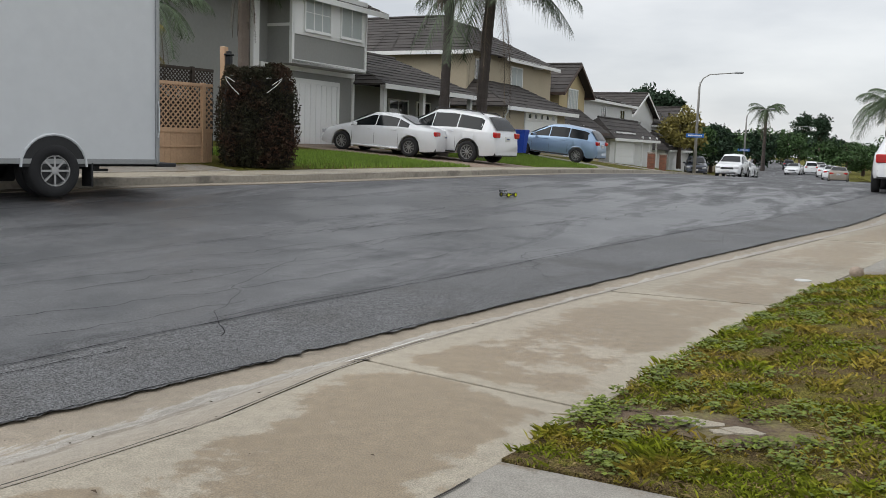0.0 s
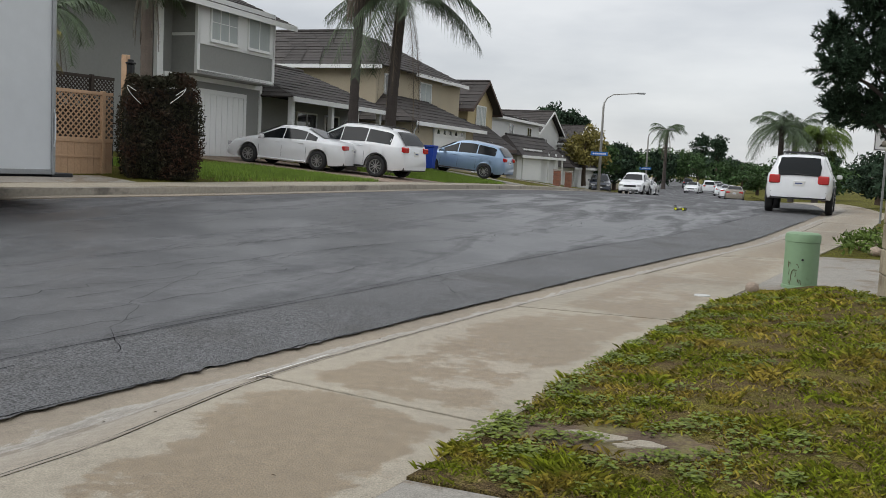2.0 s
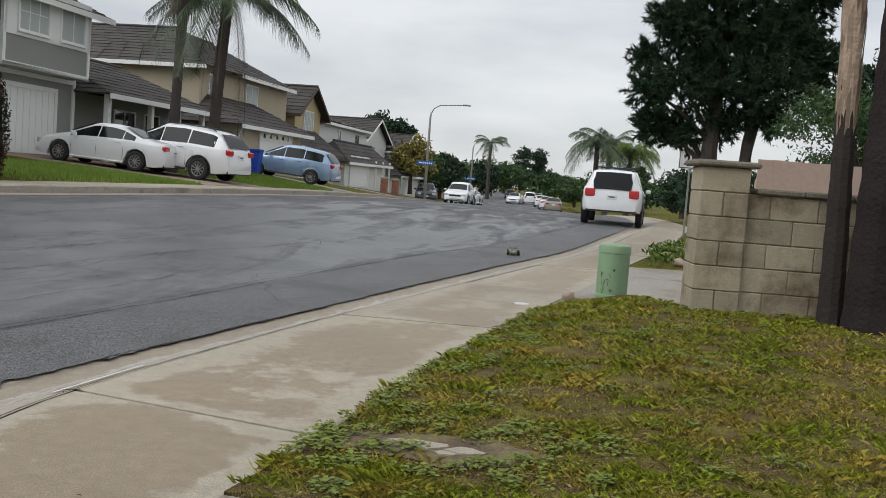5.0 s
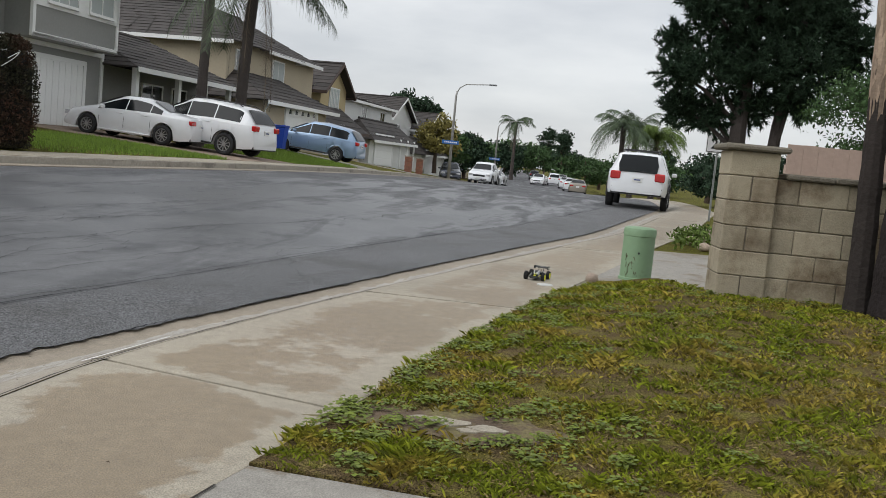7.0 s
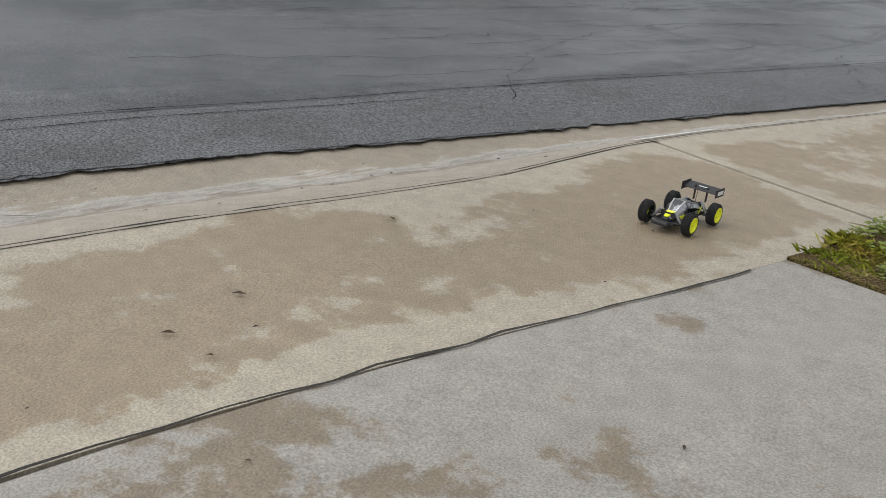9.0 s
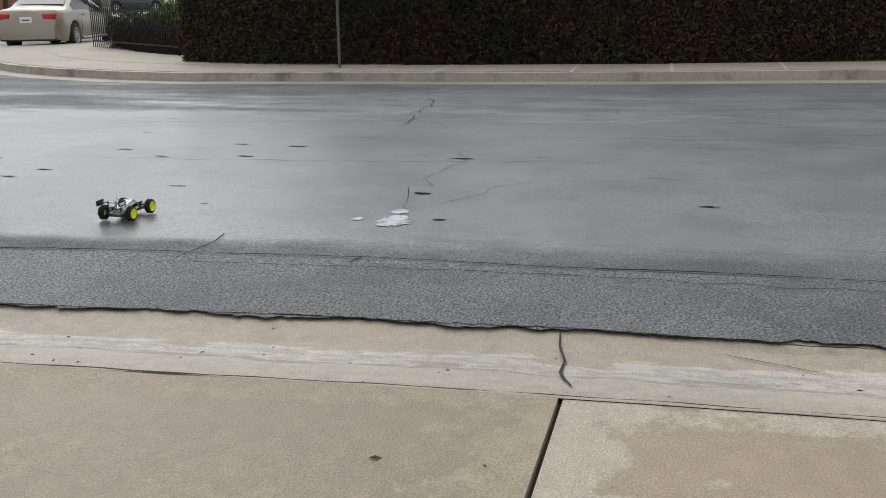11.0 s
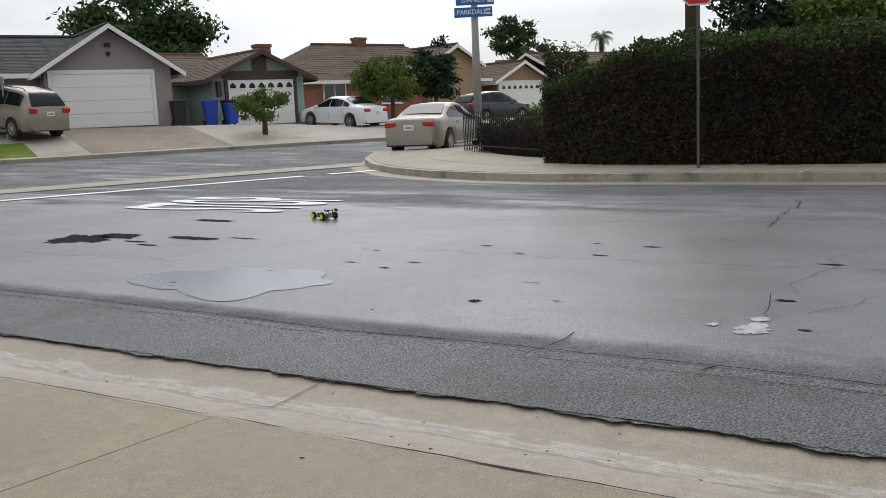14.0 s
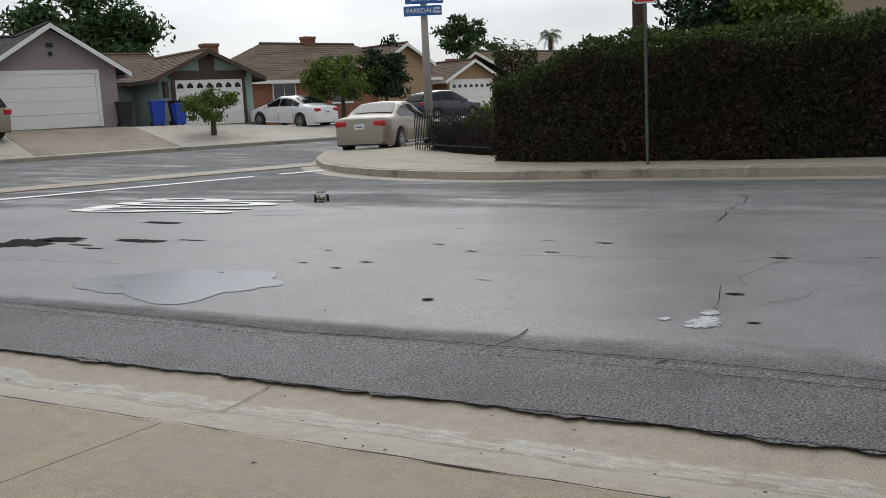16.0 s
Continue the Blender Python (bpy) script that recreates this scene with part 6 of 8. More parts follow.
def pine_tree():
    """A large pine: two leaning stems, bent limbs, and ragged lobes of needle sprays with gaps between them."""
    r = random.Random(21)
    root = thing("pine_tree", pose(3.4, 20.5, 0.25), "large dark pine with ragged lobes behind the block wall", "tree")
    lobes = ((-1.45, 4.6, 0.42), (-1.7, 3.95, 0.36), (-1.75, 3.15, 0.42), (-1.55, 2.45, 0.42), (-0.95, 2.3, 0.48), (-1.05, 3.25, 0.72), (-0.8, 4.35, 0.75), (-0.05, 3.6, 0.95), (-0.05, 4.75, 0.85), (0.8, 4.4, 0.9),
             (0.8, 3.4, 0.82), (1.65, 4.0, 0.55), (1.85, 3.55, 0.34), (1.4, 4.75, 0.6), (-0.05, 2.6, 0.5), (0.7, 2.75, 0.42), (-0.3, 5.9, 0.95), (0.8, 5.8, 0.95), (0.3, 6.9, 0.85), (1.6, 5.4, 0.55), (-1.1, 5.4, 0.6), (0.2, 7.7, 0.6))
    wood = bmesh.new()
    stems = [[(-0.25, 0, -0.2), (-0.3, 0, 2.0), (-0.2, 0.1, 4.0), (0.1, 0, 7.2)], [(0.35, 0.1, -0.2), (0.5, 0.1, 2.2), (0.75, 0, 4.2), (0.6, 0, 6.4)]]
    for st, w in zip(stems, (0.17, 0.12)):
        tube(wood, st, [w * 1.2, w, w * 0.7, w * 0.2], 9)
    verts, faces = [], []
    for lx, lz, lr in lobes:
        ly = r.uniform(-0.9, 0.9) * (1 - lr * 0.5)
        st = stems[0] if lx < 0.3 else stems[1]
        base = Vector((st[1][0], 0.05, max(1.6, lz - 1.0)))
        tube(wood, [tuple(base), tuple(base.lerp(Vector((lx, ly, lz)), 0.55) + Vector((0, 0, 0.12))), (lx, ly, lz)], [0.06, 0.04, 0.015], 5, False)
        for _ in range(int(340 * lr * lr) + 40):
            d = Vector((r.gauss(0, 1), r.gauss(0, 1), r.gauss(0, 0.8)))
            d.normalize()
            q = Vector((lx, ly, lz)) + d * lr * r.uniform(0.35, 1.05) * (1 + 0.3 * noise.noise(d * 2.2 + Vector((lx, lz, 0))))
            way = (d + Vector((0, 0, 0.25)) + Vector((r.gauss(0, 0.3), r.gauss(0, 0.3), r.gauss(0, 0.3)))).normalized()
            for _n in range(46):
                o = Vector((r.gauss(0, 1), r.gauss(0, 1), r.gauss(0, 1)))
                o = (way * 0.75 + o * 0.55).normalized()
                p = q + way * r.uniform(-0.12, 0.1)
                side_v = o.cross(Vector((r.gauss(0, 1), r.gauss(0, 1), r.gauss(0, 1)))).normalized()
                ln, w = r.uniform(0.09, 0.17), 0.014
                k = len(verts)
                verts += [tuple(p - side_v * w), tuple(p + side_v * w), tuple(p + o * ln)]
                faces.append((k, k + 1, k + 2))
    part("trunk", wood, DARK_BARK, root)
    from_lists("crown", verts, faces, PINE_LEAF, root)


pine_tree()
tree(4.9, 15.6, 0.25, 2.9, (1.5, 1.2, 0.75), 0.07, 15000, TREE_LEAF, "thin-leaved shrub tree above the wall", 0.04, 22, clumps=90, tight=1.1)
tree(6.1, 18.5, 0.3, 3.8, (1.2, 1.3, 1.0), 0.15, 16000, PINE_LEAF, "dark tree beyond the wall", 0.06, 23, clumps=80)
tree(8.2, 19.5, 0.3, 5.0, (1.9, 1.6, 1.6), 0.15, 15000, PINE_LEAF, "dark tree beyond the wall", 0.06, 24, clumps=80)
for k, (x, y, z, h, cr, n, m, size) in enumerate(((5.2, 36.5, 0.2, 1.7, (1.5, 2.0, 0.8), 5000, PINE_LEAF, 0.09), (7.5, 40, 0.2, 2.4, (1.8, 2.0, 1.1), 5000, PINE_LEAF, 0.1), (4.6, 57, 0.0, 2.2, (1.8, 3.0, 1.0), 3500, TREE_LEAF, 0.14),
        (-13.5, 83, -0.3, 5.2, (2.2, 3.0, 2.0), 4000, YELLOW_LEAF, 0.2), (-14.5, 92, -0.8, 4.8, (3.0, 4.0, 2.0), 4000, TREE_LEAF, 0.22), (-13.5, 104, -1, 5.6, (2.6, 4.0, 2.4), 3500, PINE_LEAF, 0.24),
        (-15, 122, -1.2, 5.8, (4.0, 5.0, 2.4), 4000, TREE_LEAF, 0.3), (-13, 150, -1.2, 5.6, (4.0, 6.0, 2.4), 3500, PINE_LEAF, 0.34), (-10, 175, -1.2, 6.4, (5.0, 6.0, 2.8), 3500, TREE_LEAF, 0.36),
        (-4, 205, -1.2, 6.6, (5.5, 6.0, 2.8), 3500, PINE_LEAF, 0.4), (-9.5, 215, -1.2, 12.0, (2.0, 2.0, 3.6), 2600, PINE_LEAF, 0.3), (-5.0, 190, -1.2, 10.5, (1.7, 1.7, 3.2), 2600, PINE_LEAF, 0.28),
        (2, 130, -1.2, 4.2, (3.0, 8.0, 2.0), 3000, TREE_LEAF, 0.28), (8, 110, -1, 5.5, (3.0, 6.0, 2.6), 3000, PINE_LEAF, 0.28), (-22, 112, -1, 9.6, (4.0, 4.0, 2.2), 4500, PINE_LEAF, 0.3), (-16, 260, -1.2, 9.0, (10.0, 6.0, 4.0), 4500, TREE_LEAF, 0.5),
        (9, 70, -0.3, 3.6, (2.5, 6.0, 1.7), 3500, PINE_LEAF, 0.18), (0, 165, -1.2, 5.0, (6.0, 6.0, 2.4), 3500, TREE_LEAF, 0.36), (12, 190, -1.2, 7.0, (9.0, 6.0, 3.2), 3500, TREE_LEAF, 0.4))):
    tree(x, y, z, h, cr, 0.18, n, m, "dark green street tree in the distance" if y > 60 else "dense dark garden shrub beside the road", size, 40 + k, clumps=50)
for k, (x, y, z, h, cr, n, m, size, text) in enumerate(((-41.2, -51, 1.2, 9.0, (5.2, 4.2, 3.4), 18000, TREE_LEAF, 0.24, "big green tree behind the houses"), (-36.9, -27.6, 0.7, 3.5, (1.95, 1.9, 1.2), 9000, LIGHT_LEAF, 0.11, "orange tree in a front garden"),
        (-39.2, -26.6, 0.6, 4.0, (1.2, 1.2, 1.45), 7000, PINE_LEAF, 0.12, "dark round tree in a front garden"), (-27.0, -26.6, 0.62, 1.75, (1.15, 1.1, 0.68), 3800, LIGHT_LEAF, 0.075, "young shrub in front of a garage"),
        (-82.8, -46.8, 1.0, 9.6, (2.4, 2.4, 2.3), 3000, TREE_LEAF, 0.26, "tall feathery tree in the distance"), (-78, -42, 1.0, 6.0, (3.0, 3.0, 2.2), 2500, TREE_LEAF, 0.3, "tree top in the distance"),
        (-21.2, -5.6, 0.2, 6.6, (0.9, 0.9, 2.9), 7000, PINE_LEAF, 0.1, "dark cypress behind the hedge"), (-20.6, -4.0, 0.2, 3.7, (1.2, 1.2, 0.9), 4000, LIGHT_LEAF, 0.08, "yellow-green shrub above the hedge"), (-23.5, -12.2, 0.2, 1.1, (1.6, 1.0, 0.45), 2500, LIGHT_LEAF, 0.07, "low bright green shrub behind the iron fence"),
        )):
    tree(x, y, z, h, cr, 0.1, n, m, text, size, 70 + k, clumps=48)
# plants by the garden stones and grass of the far lawns
verts, faces = [], []
r = random.Random(5)
for k in range(60):
    y = r.uniform(14.8, 18.4)
    leaf_cards(verts, faces, (inner_x(y) + 0.15 + 1.0 * r.random(), y, slab_z(inner_x(y), y) + 0.16), (0.08, 0.08, 0.06), 22, 0.05, r)
tagged(from_lists("garden_plants", verts, faces, LIGHT_LEAF), "yellow-green low plants among garden stones", "plants", "", "stuff")
LUSH = mat("lush_grass", (0.16, 0.25, 0.028), 0.8, 0, 0.25, 2, island=0.35)
verts, faces = [], []
lawn_spots = [(18.6, 26.6), (32.3, 41.0)]
for k in range(42000):
    y0, y1 = lawn_spots[0 if k % 3 else 1]
    y = r.uniform(y0, y1)
    o = r.uniform(1.5, 6.0)
    x = far_x(y) - o
    if y < 27 and o < 1.5 + 2.6 * (0.5 + noise.noise((y * 0.9, 1, 1))) * smooth((26 - y) / 7) and r.random() < 0.75:
        continue
    h, a, w = r.uniform(0.05, 0.13), r.random() * math.tau, 0.012
    z = lot_z(o, far_x(y), y)
    b = len(verts)
    verts += [(x - w * math.cos(a), y - w * math.sin(a), z), (x + w * math.cos(a), y + w * math.sin(a), z), (x + r.uniform(-0.04, 0.04), y + r.uniform(-0.04, 0.04), z + h)]
    faces.append((b, b + 1, b + 2))
tagged(from_lists("far_lawn_grass", verts, faces, LUSH), "lush green grass of the front lawns across the road", "grass", "", "stuff")


# ---- houses ----
ROOF_DARK = mat("dark_roof_tile", (0.047, 0.04, 0.036), 0.8, 0, 0.25, 3, 0.3, 20, island=0.25)
ROOF_BROWN = mat("brown_roof_shingle", (0.115, 0.078, 0.052), 0.9, 0, 0.25, 3, 0.3, 20, island=0.2)
ROOF_GREY = mat("grey_roof_shingle", (0.05, 0.05, 0.05), 0.9, 0, 0.2, 3, 0.3, 20, island=0.2)
WALL_GREY = mat("grey_siding", (0.27, 0.27, 0.255), 0.8, 0, 0.08, 2, 0.1, 30)
WALL_BEIGE = mat("beige_stucco", (0.42, 0.36, 0.26), 0.9, 0, 0.08, 2, 0.25, 60)
WALL_YELLOW = mat("yellow_stucco", (0.47, 0.38, 0.215), 0.9, 0, 0.08, 2, 0.25, 60)
WALL_WHITE = mat("white_siding", (0.68, 0.68, 0.66), 0.8, 0, 0.06, 2, 0.1, 30)
WALL_MAUVE = mat("mauve_grey_stucco", (0.31, 0.265, 0.26), 0.9, 0, 0.08, 2, 0.25, 60)
WALL_MINT = mat("mint_stucco", (0.28, 0.36, 0.32), 0.9, 0, 0.08, 2, 0.25, 60)
WALL_TAN = mat("tan_stucco", (0.36, 0.25, 0.15), 0.9, 0, 0.08, 2, 0.25, 60)
BRICK_RED = mat("red_brick", (0.25, 0.11, 0.07), 0.9, 0, 0.2, 8, 0.4, 40, per_object=0.15)
TRIM_WHITE = mat("white_trim", (0.78, 0.78, 0.76), 0.6, 0, 0.05, 3)
TRIM_BROWN = mat("brown_trim", (0.07, 0.045, 0.035), 0.7, 0, 0.1, 5)
DOOR_WHITE = mat("white_garage_door", (0.80, 0.80, 0.78), 0.6, 0, 0.05, 2)
PANE = mat("window_glass", (0.03, 0.035, 0.04), 0.05, 0, 0.1, 1, coat=0.4)
CURTAIN = mat("pale_blind", (0.42, 0.45, 0.44), 0.8, 0, 0.06, 2)


def courses(bm, a, b, c, d, n, thick=0.035):
    """A roof slope from the eave a-b up to the ridge d-c, laid in overlapping courses, each with broken joints."""
    a, b, c, d = (Vector(v) for v in (a, b, c, d))
    nrm = (b - a).cross(d - a).normalized()
    if nrm.z < 0:
        nrm = -nrm
    for k in range(n):
        u0, u1 = k / n, min(1, (k + 1.18) / n)
        p, q, s, t = a.lerp(d, u0), b.lerp(c, u0), b.lerp(c, u1), a.lerp(d, u1)
        m = max(1, min(14, int((q - p).length / 0.9)))
        for i in range(m):
            e, g = i / m, (i + 1) / m - 0.004
            lo = nrm * (thick * (1.0 + 0.25 * math.sin(i * 2.3 + k * 4.1)))
            v = [p.lerp(q, e) + lo, p.lerp(q, g) + lo, t.lerp(s, g) + nrm * 0.004, t.lerp(s, e) + nrm * 0.004, p.lerp(q, e), p.lerp(q, g)]
            bv = [bm.verts.new(x) for x in v]
            bm.faces.new((bv[0], bv[1], bv[2], bv[3])), bm.faces.new((bv[4], bv[5], bv[1], bv[0]))


def roof(root, x0, x1, y0, y1, z, rise, axis, material, over=0.45, hip=0.0, fascia=None, n=None, thick=0.035):
    """A gabled or hipped roof over a rectangle; axis says which way its ridge runs."""
    bm = bmesh.new()
    X0, X1, Y0, Y1 = x0 - over, x1 + over, y0 - over, y1 + over
    e = z - rise * over / ((y1 - y0) / 2 if axis == "x" else (x1 - x0) / 2)
    zt = z + rise
    if axis == "x":
        ym, h = (y0 + y1) / 2, hip
        r0, r1 = (X0 + h, ym, zt), (X1 - h, ym, zt)
        A, B, C, D = (X0, Y0, e), (X1, Y0, e), (X1, Y1, e), (X0, Y1, e)
        slopes = [(A, B, r1, r0), (C, D, r0, r1)] + ([(B, C, r1, r1), (D, A, r0, r0)] if h else [])
        span = (y1 - y0) / 2
    else:
        xm, h = (x0 + x1) / 2, hip
        r0, r1 = (xm, Y0 + h, zt), (xm, Y1 - h, zt)
        A, B, C, D = (X0, Y0, e), (X1, Y0, e), (X1, Y1, e), (X0, Y1, e)
        slopes = [(B, C, r1, r0), (D, A, r0, r1)] + ([(A, B, r0, r0), (C, D, r1, r1)] if h else [])
        span = (x1 - x0) / 2
    n = n or max(5, int(math.hypot(span, rise) / 0.36))
    for s in slopes:
        courses(bm, *s, n, thick)
    for s in slopes:
        pts = list(dict.fromkeys(tuple(v) for v in s))
        bm.faces.new([bm.verts.new(Vector(v) - Vector((0, 0, 0.03))) for v in pts])
    tube(bm, [Vector(r0) + Vector((0, 0, 0.03)), Vector(r1) + Vector((0, 0, 0.03))], [0.09, 0.09], 6)
    ob = part("roof", bm, material, root)
    def board(fill):
        b = bmesh.new()
        fill(b)
        part("fascia", b, fascia or TRIM_WHITE, ob)

    if axis == "x":
        ym = (y0 + y1) / 2
        for Y in (Y0, Y1):
            board(lambda b: box(b, X0, X1, Y - 0.02, Y + 0.02, e - 0.17, e + 0.02))
        if not hip:
            for X in (X0, X1):
                for Ya in (Y0, Y1):
                    board(lambda b: poly(b, [(X, Ya, e - 0.17), (X, ym, zt - 0.17), (X, ym, zt + 0.03), (X, Ya, e + 0.03)], 0.04, (1 if X == X1 else -1, 0, 0)))
    else:
        xm = (x0 + x1) / 2
        for X in (X0, X1):
            board(lambda b: box(b, X - 0.02, X + 0.02, Y0, Y1, e - 0.17, e + 0.02))
        if not hip:
            for Y in (Y0, Y1):
                for Xa in (X0, X1):
                    board(lambda b: poly(b, [(Xa, Y, e - 0.17), (xm, Y, zt - 0.17), (xm, Y, zt + 0.03), (Xa, Y, e + 0.03)], 0.04, (0, 1 if Y == Y1 else -1, 0)))
    return ob


def walls(root, x0, x1, y0, y1, z0, z1, material, gable=None, rise=0, siding=0.0, name="wall"):
    """Four walls as one shell, with gable ends, and siding boards where there are any."""
    bm = bmesh.new()
    box(bm, x0, x1, y0, y1, z0, z1)
    if gable == "x":
        for X in (x0, x1 - 0.12):
            poly(bm, [(X, y0, z1), (X, y1, z1), (X, (y0 + y1) / 2, z1 + rise)], 0.12, (1, 0, 0))
    if gable == "y":
        for Y in (y0, y1 - 0.12):
            poly(bm, [(x0, Y, z1), (x1, Y, z1), ((x0 + x1) / 2, Y, z1 + rise)], 0.12, (0, 1, 0))
    wall = part(name, bm, material, root)
    z = z0
    while siding and z < z1 - siding / 2:
        for a in ((x1 - 0.01, x1 + 0.014, y0, y1), (x0, x1, y0 - 0.014, y0 + 0.01)):
            b = bmesh.new()
            box(b, *a, z, z + siding * 0.86)
            part("siding_board", b, material, wall)
        z += siding
    return wall


def window(root, m, w, h, grid_x=2, grid_z=1, blind=False, frame_mat=None, t=0.07):
    """A window in the plane of m (x to the right, y out of the wall): frame, sill, pane and bars."""
    bm = bmesh.new()
    for a in ((-w / 2 - t, -w / 2, -0.02, 0.05, -h / 2 - t, h / 2 + t), (w / 2, w / 2 + t, -0.02, 0.05, -h / 2 - t, h / 2 + t), (-w / 2, w / 2, -0.02, 0.05, h / 2, h / 2 + t), (-w / 2, w / 2, -0.02, 0.05, -h / 2 - t, -h / 2)):
        box(bm, *a)
    bmesh.ops.transform(bm, matrix=m, verts=bm.verts[:])
    win = part("window", bm, frame_mat or TRIM_WHITE, root)
    bars = [(-w / 2 + w * k / grid_x - 0.02, -w / 2 + w * k / grid_x + 0.02, -0.01, 0.035, -h / 2, h / 2) for k in range(1, grid_x)]
    bars += [(-w / 2, w / 2, -0.01, 0.03, -h / 2 + h * k / grid_z - 0.012, -h / 2 + h * k / grid_z + 0.012) for k in range(1, grid_z)]
    for a in bars:
        bm = bmesh.new()
        box(bm, *a)
        bmesh.ops.transform(bm, matrix=m, verts=bm.verts[:])
        part("glazing_bar", bm, frame_mat or TRIM_WHITE, win)
    bm = bmesh.new()
    box(bm, -w / 2, w / 2, -0.015, 0.012, -h / 2, h / 2)
    bmesh.ops.transform(bm, matrix=m, verts=bm.verts[:])
    part("pane", bm, CURTAIN if blind else PANE, win)
    bm = bmesh.new()
    box(bm, -w / 2 - t, w / 2 + t, 0, 0.1, -h / 2 - t - 0.04, -h / 2 - t)
    bmesh.ops.transform(bm, matrix=m, verts=bm.verts[:])
    part("sill", bm, frame_mat or TRIM_WHITE, win)
    return win


def front(x, y, z):
    """A wall plane that looks along +x."""
    return Matrix.Translation((x, y, z)) @ Matrix.Rotation(radians(90), 4, "Z") @ Matrix.Scale(-1, 4, (0, 1, 0))


def south(x, y, z):
    """A wall plane that looks along -y."""
    return Matrix.Translation((x, y, z)) @ Matrix.Scale(-1, 4, (0, 1, 0))


def garage_door(root, x, y0, y1, z0, z1, panels=4, lights=0, vertical=False, frame_mat=None, material=None):
    door = None
    bm = bmesh.new()
    box(bm, x - 0.03, x + 0.02, y0, y1, z0, z1)
    door = part("garage_door", bm, material or DOOR_WHITE, root, "white garage door")
    n = panels
    for k in range(n):
        bm = bmesh.new()
        if vertical:
            a, b = y0 + (y1 - y0) * k / n, y0 + (y1 - y0) * (k + 1) / n
            box(bm, x + 0.02, x + 0.04, a + 0.01, b - 0.01, z0 + 0.02, z1 - 0.02, 0.006)
        else:
            a, b = z0 + (z1 - z0) * k / n, z0 + (z1 - z0) * (k + 1) / n
            box(bm, x + 0.02, x + 0.045, y0 + 0.01, y1 - 0.01, a + 0.012, b - 0.012, 0.008)
        part("panel", bm, material or DOOR_WHITE, door)
    for k in range(lights):
        c = y0 + (y1 - y0) * (k + 0.5) / lights
        z = z1 - (z1 - z0) / n * 0.5
        bm = bmesh.new()
        poly(bm, [(x + 0.046, c - 0.16, z - 0.12), (x + 0.046, c + 0.16, z - 0.12), (x + 0.046, c + 0.13, z + 0.03), (x + 0.046, c, z + 0.13), (x + 0.046, c - 0.13, z + 0.03)], 0.008, (1, 0, 0))
        part("light", bm, PANE, door)
    bm = bmesh.new()
    for a in ((y0 - 0.16, y0, z0, z1 + 0.16), (y1, y1 + 0.16, z0, z1 + 0.16), (y0, y1, z1, z1 + 0.16)):
        box(bm, x - 0.02, x + 0.06, *a)
    part("door_frame", bm, frame_mat or TRIM_WHITE, door)
    return door


def chimney(root, x, y, z0, z1, w=0.55, d=0.7):
    bm = bmesh.new()
    box(bm, x - w / 2 + 0.01, x + w / 2 - 0.01, y - d / 2 + 0.01, y + d / 2 - 0.01, z0, z1 - 0.1)
    c = part("chimney", bm, MORTAR, root)
    z = z1 - 1.1
    k = 0
    while z < z1:
        o = 0.05 if z > z1 - 0.2 else 0
        for i in range(3):
            for s in (1, -1):
                bm = bmesh.new()
                a = y - d / 2 - o + (d + 2 * o) * i / 3
                box(bm, x + s * (w / 2 + o) - 0.05, x + s * (w / 2 + o), a + 0.006, a + (d + 2 * o) / 3 - 0.006, z + 0.005, z + 0.07)
                part("brick", bm, BRICK_RED, c)
        for s in (1, -1):
            bm = bmesh.new()
            box(bm, x - w / 2 - o, x + w / 2 + o, y + s * (d / 2 + o) - 0.05, y + s * (d / 2 + o), z + 0.005, z + 0.07)
            part("brick", bm, BRICK_RED, c)
        z += 0.08
        k += 1


# grey two-storey house with a bay window, low porch to the north
h = thing("house", pose(-18.2, 30.0, 0.95, 0, 0, -4), "grey two-storey house with white-trimmed bay window and tiled porch", "house", "houses across the road")
walls(h, -9, -0.2, -9.5, 2.4, -0.5, 5.3, WALL_GREY, None, 0, 0.0)
walls(h, -5, 0, -3.4, 2.4, -0.5, 2.75, WALL_GREY, None, 0, 0, "garage_wall")
garage_door(h, 0.03, -2.9, 1.2, 0, 2.2, 12, 0, True)
bm = bmesh.new()
box(bm, -0.3, 0.85, -2.7, 1.9, 2.85, 5.4), box(bm, -0.3, 0.9, -2.75, 1.95, 2.75, 2.87)
bay = part("bay", bm, WALL_GREY, h)
bm = bmesh.new()
for y in (-2.7, 1.9):
    box(bm, 0.78, 0.89, y - 0.07, y + 0.07, 2.75, 5.4)
box(bm, 0.84, 0.89, -2.7, 1.9, 3.75, 5.4), box(bm, -0.3, 0.9, -2.72, -2.66, 4.0, 4.1), box(bm, 0.83, 0.9, -2.7, 1.9, 2.8, 2.9), box(bm, -0.05, 0.1, -3.4, 2.4, 2.6, 2.75)
box(bm, -0.1, 0.05, -3.75, -3.45, -0.3, 5.3), box(bm, -0.1, 0.06, 2.3, 2.45, -0.3, 5.3)
part("trim", bm, TRIM_WHITE, h)
window(h, front(0.9, -1.3, 4.55), 1.5, 1.15, 3, 2, True), window(h, front(0.9, 0.85, 4.55), 1.35, 1.15, 2, 1, True)
roof(h, -9, 0.6, -9.5, 2.4, 5.35, 2.0, "y", ROOF_DARK, 0.6)
walls(h, -5, -0.8, 2.4, 11.2, -0.4, 2.5, WALL_GREY, None, 0, 0, "porch_wall")
roof(h, -6, 1.2, 2.7, 11.0, 2.55, 1.5, "y", ROOF_DARK, 0.35, 1.8)
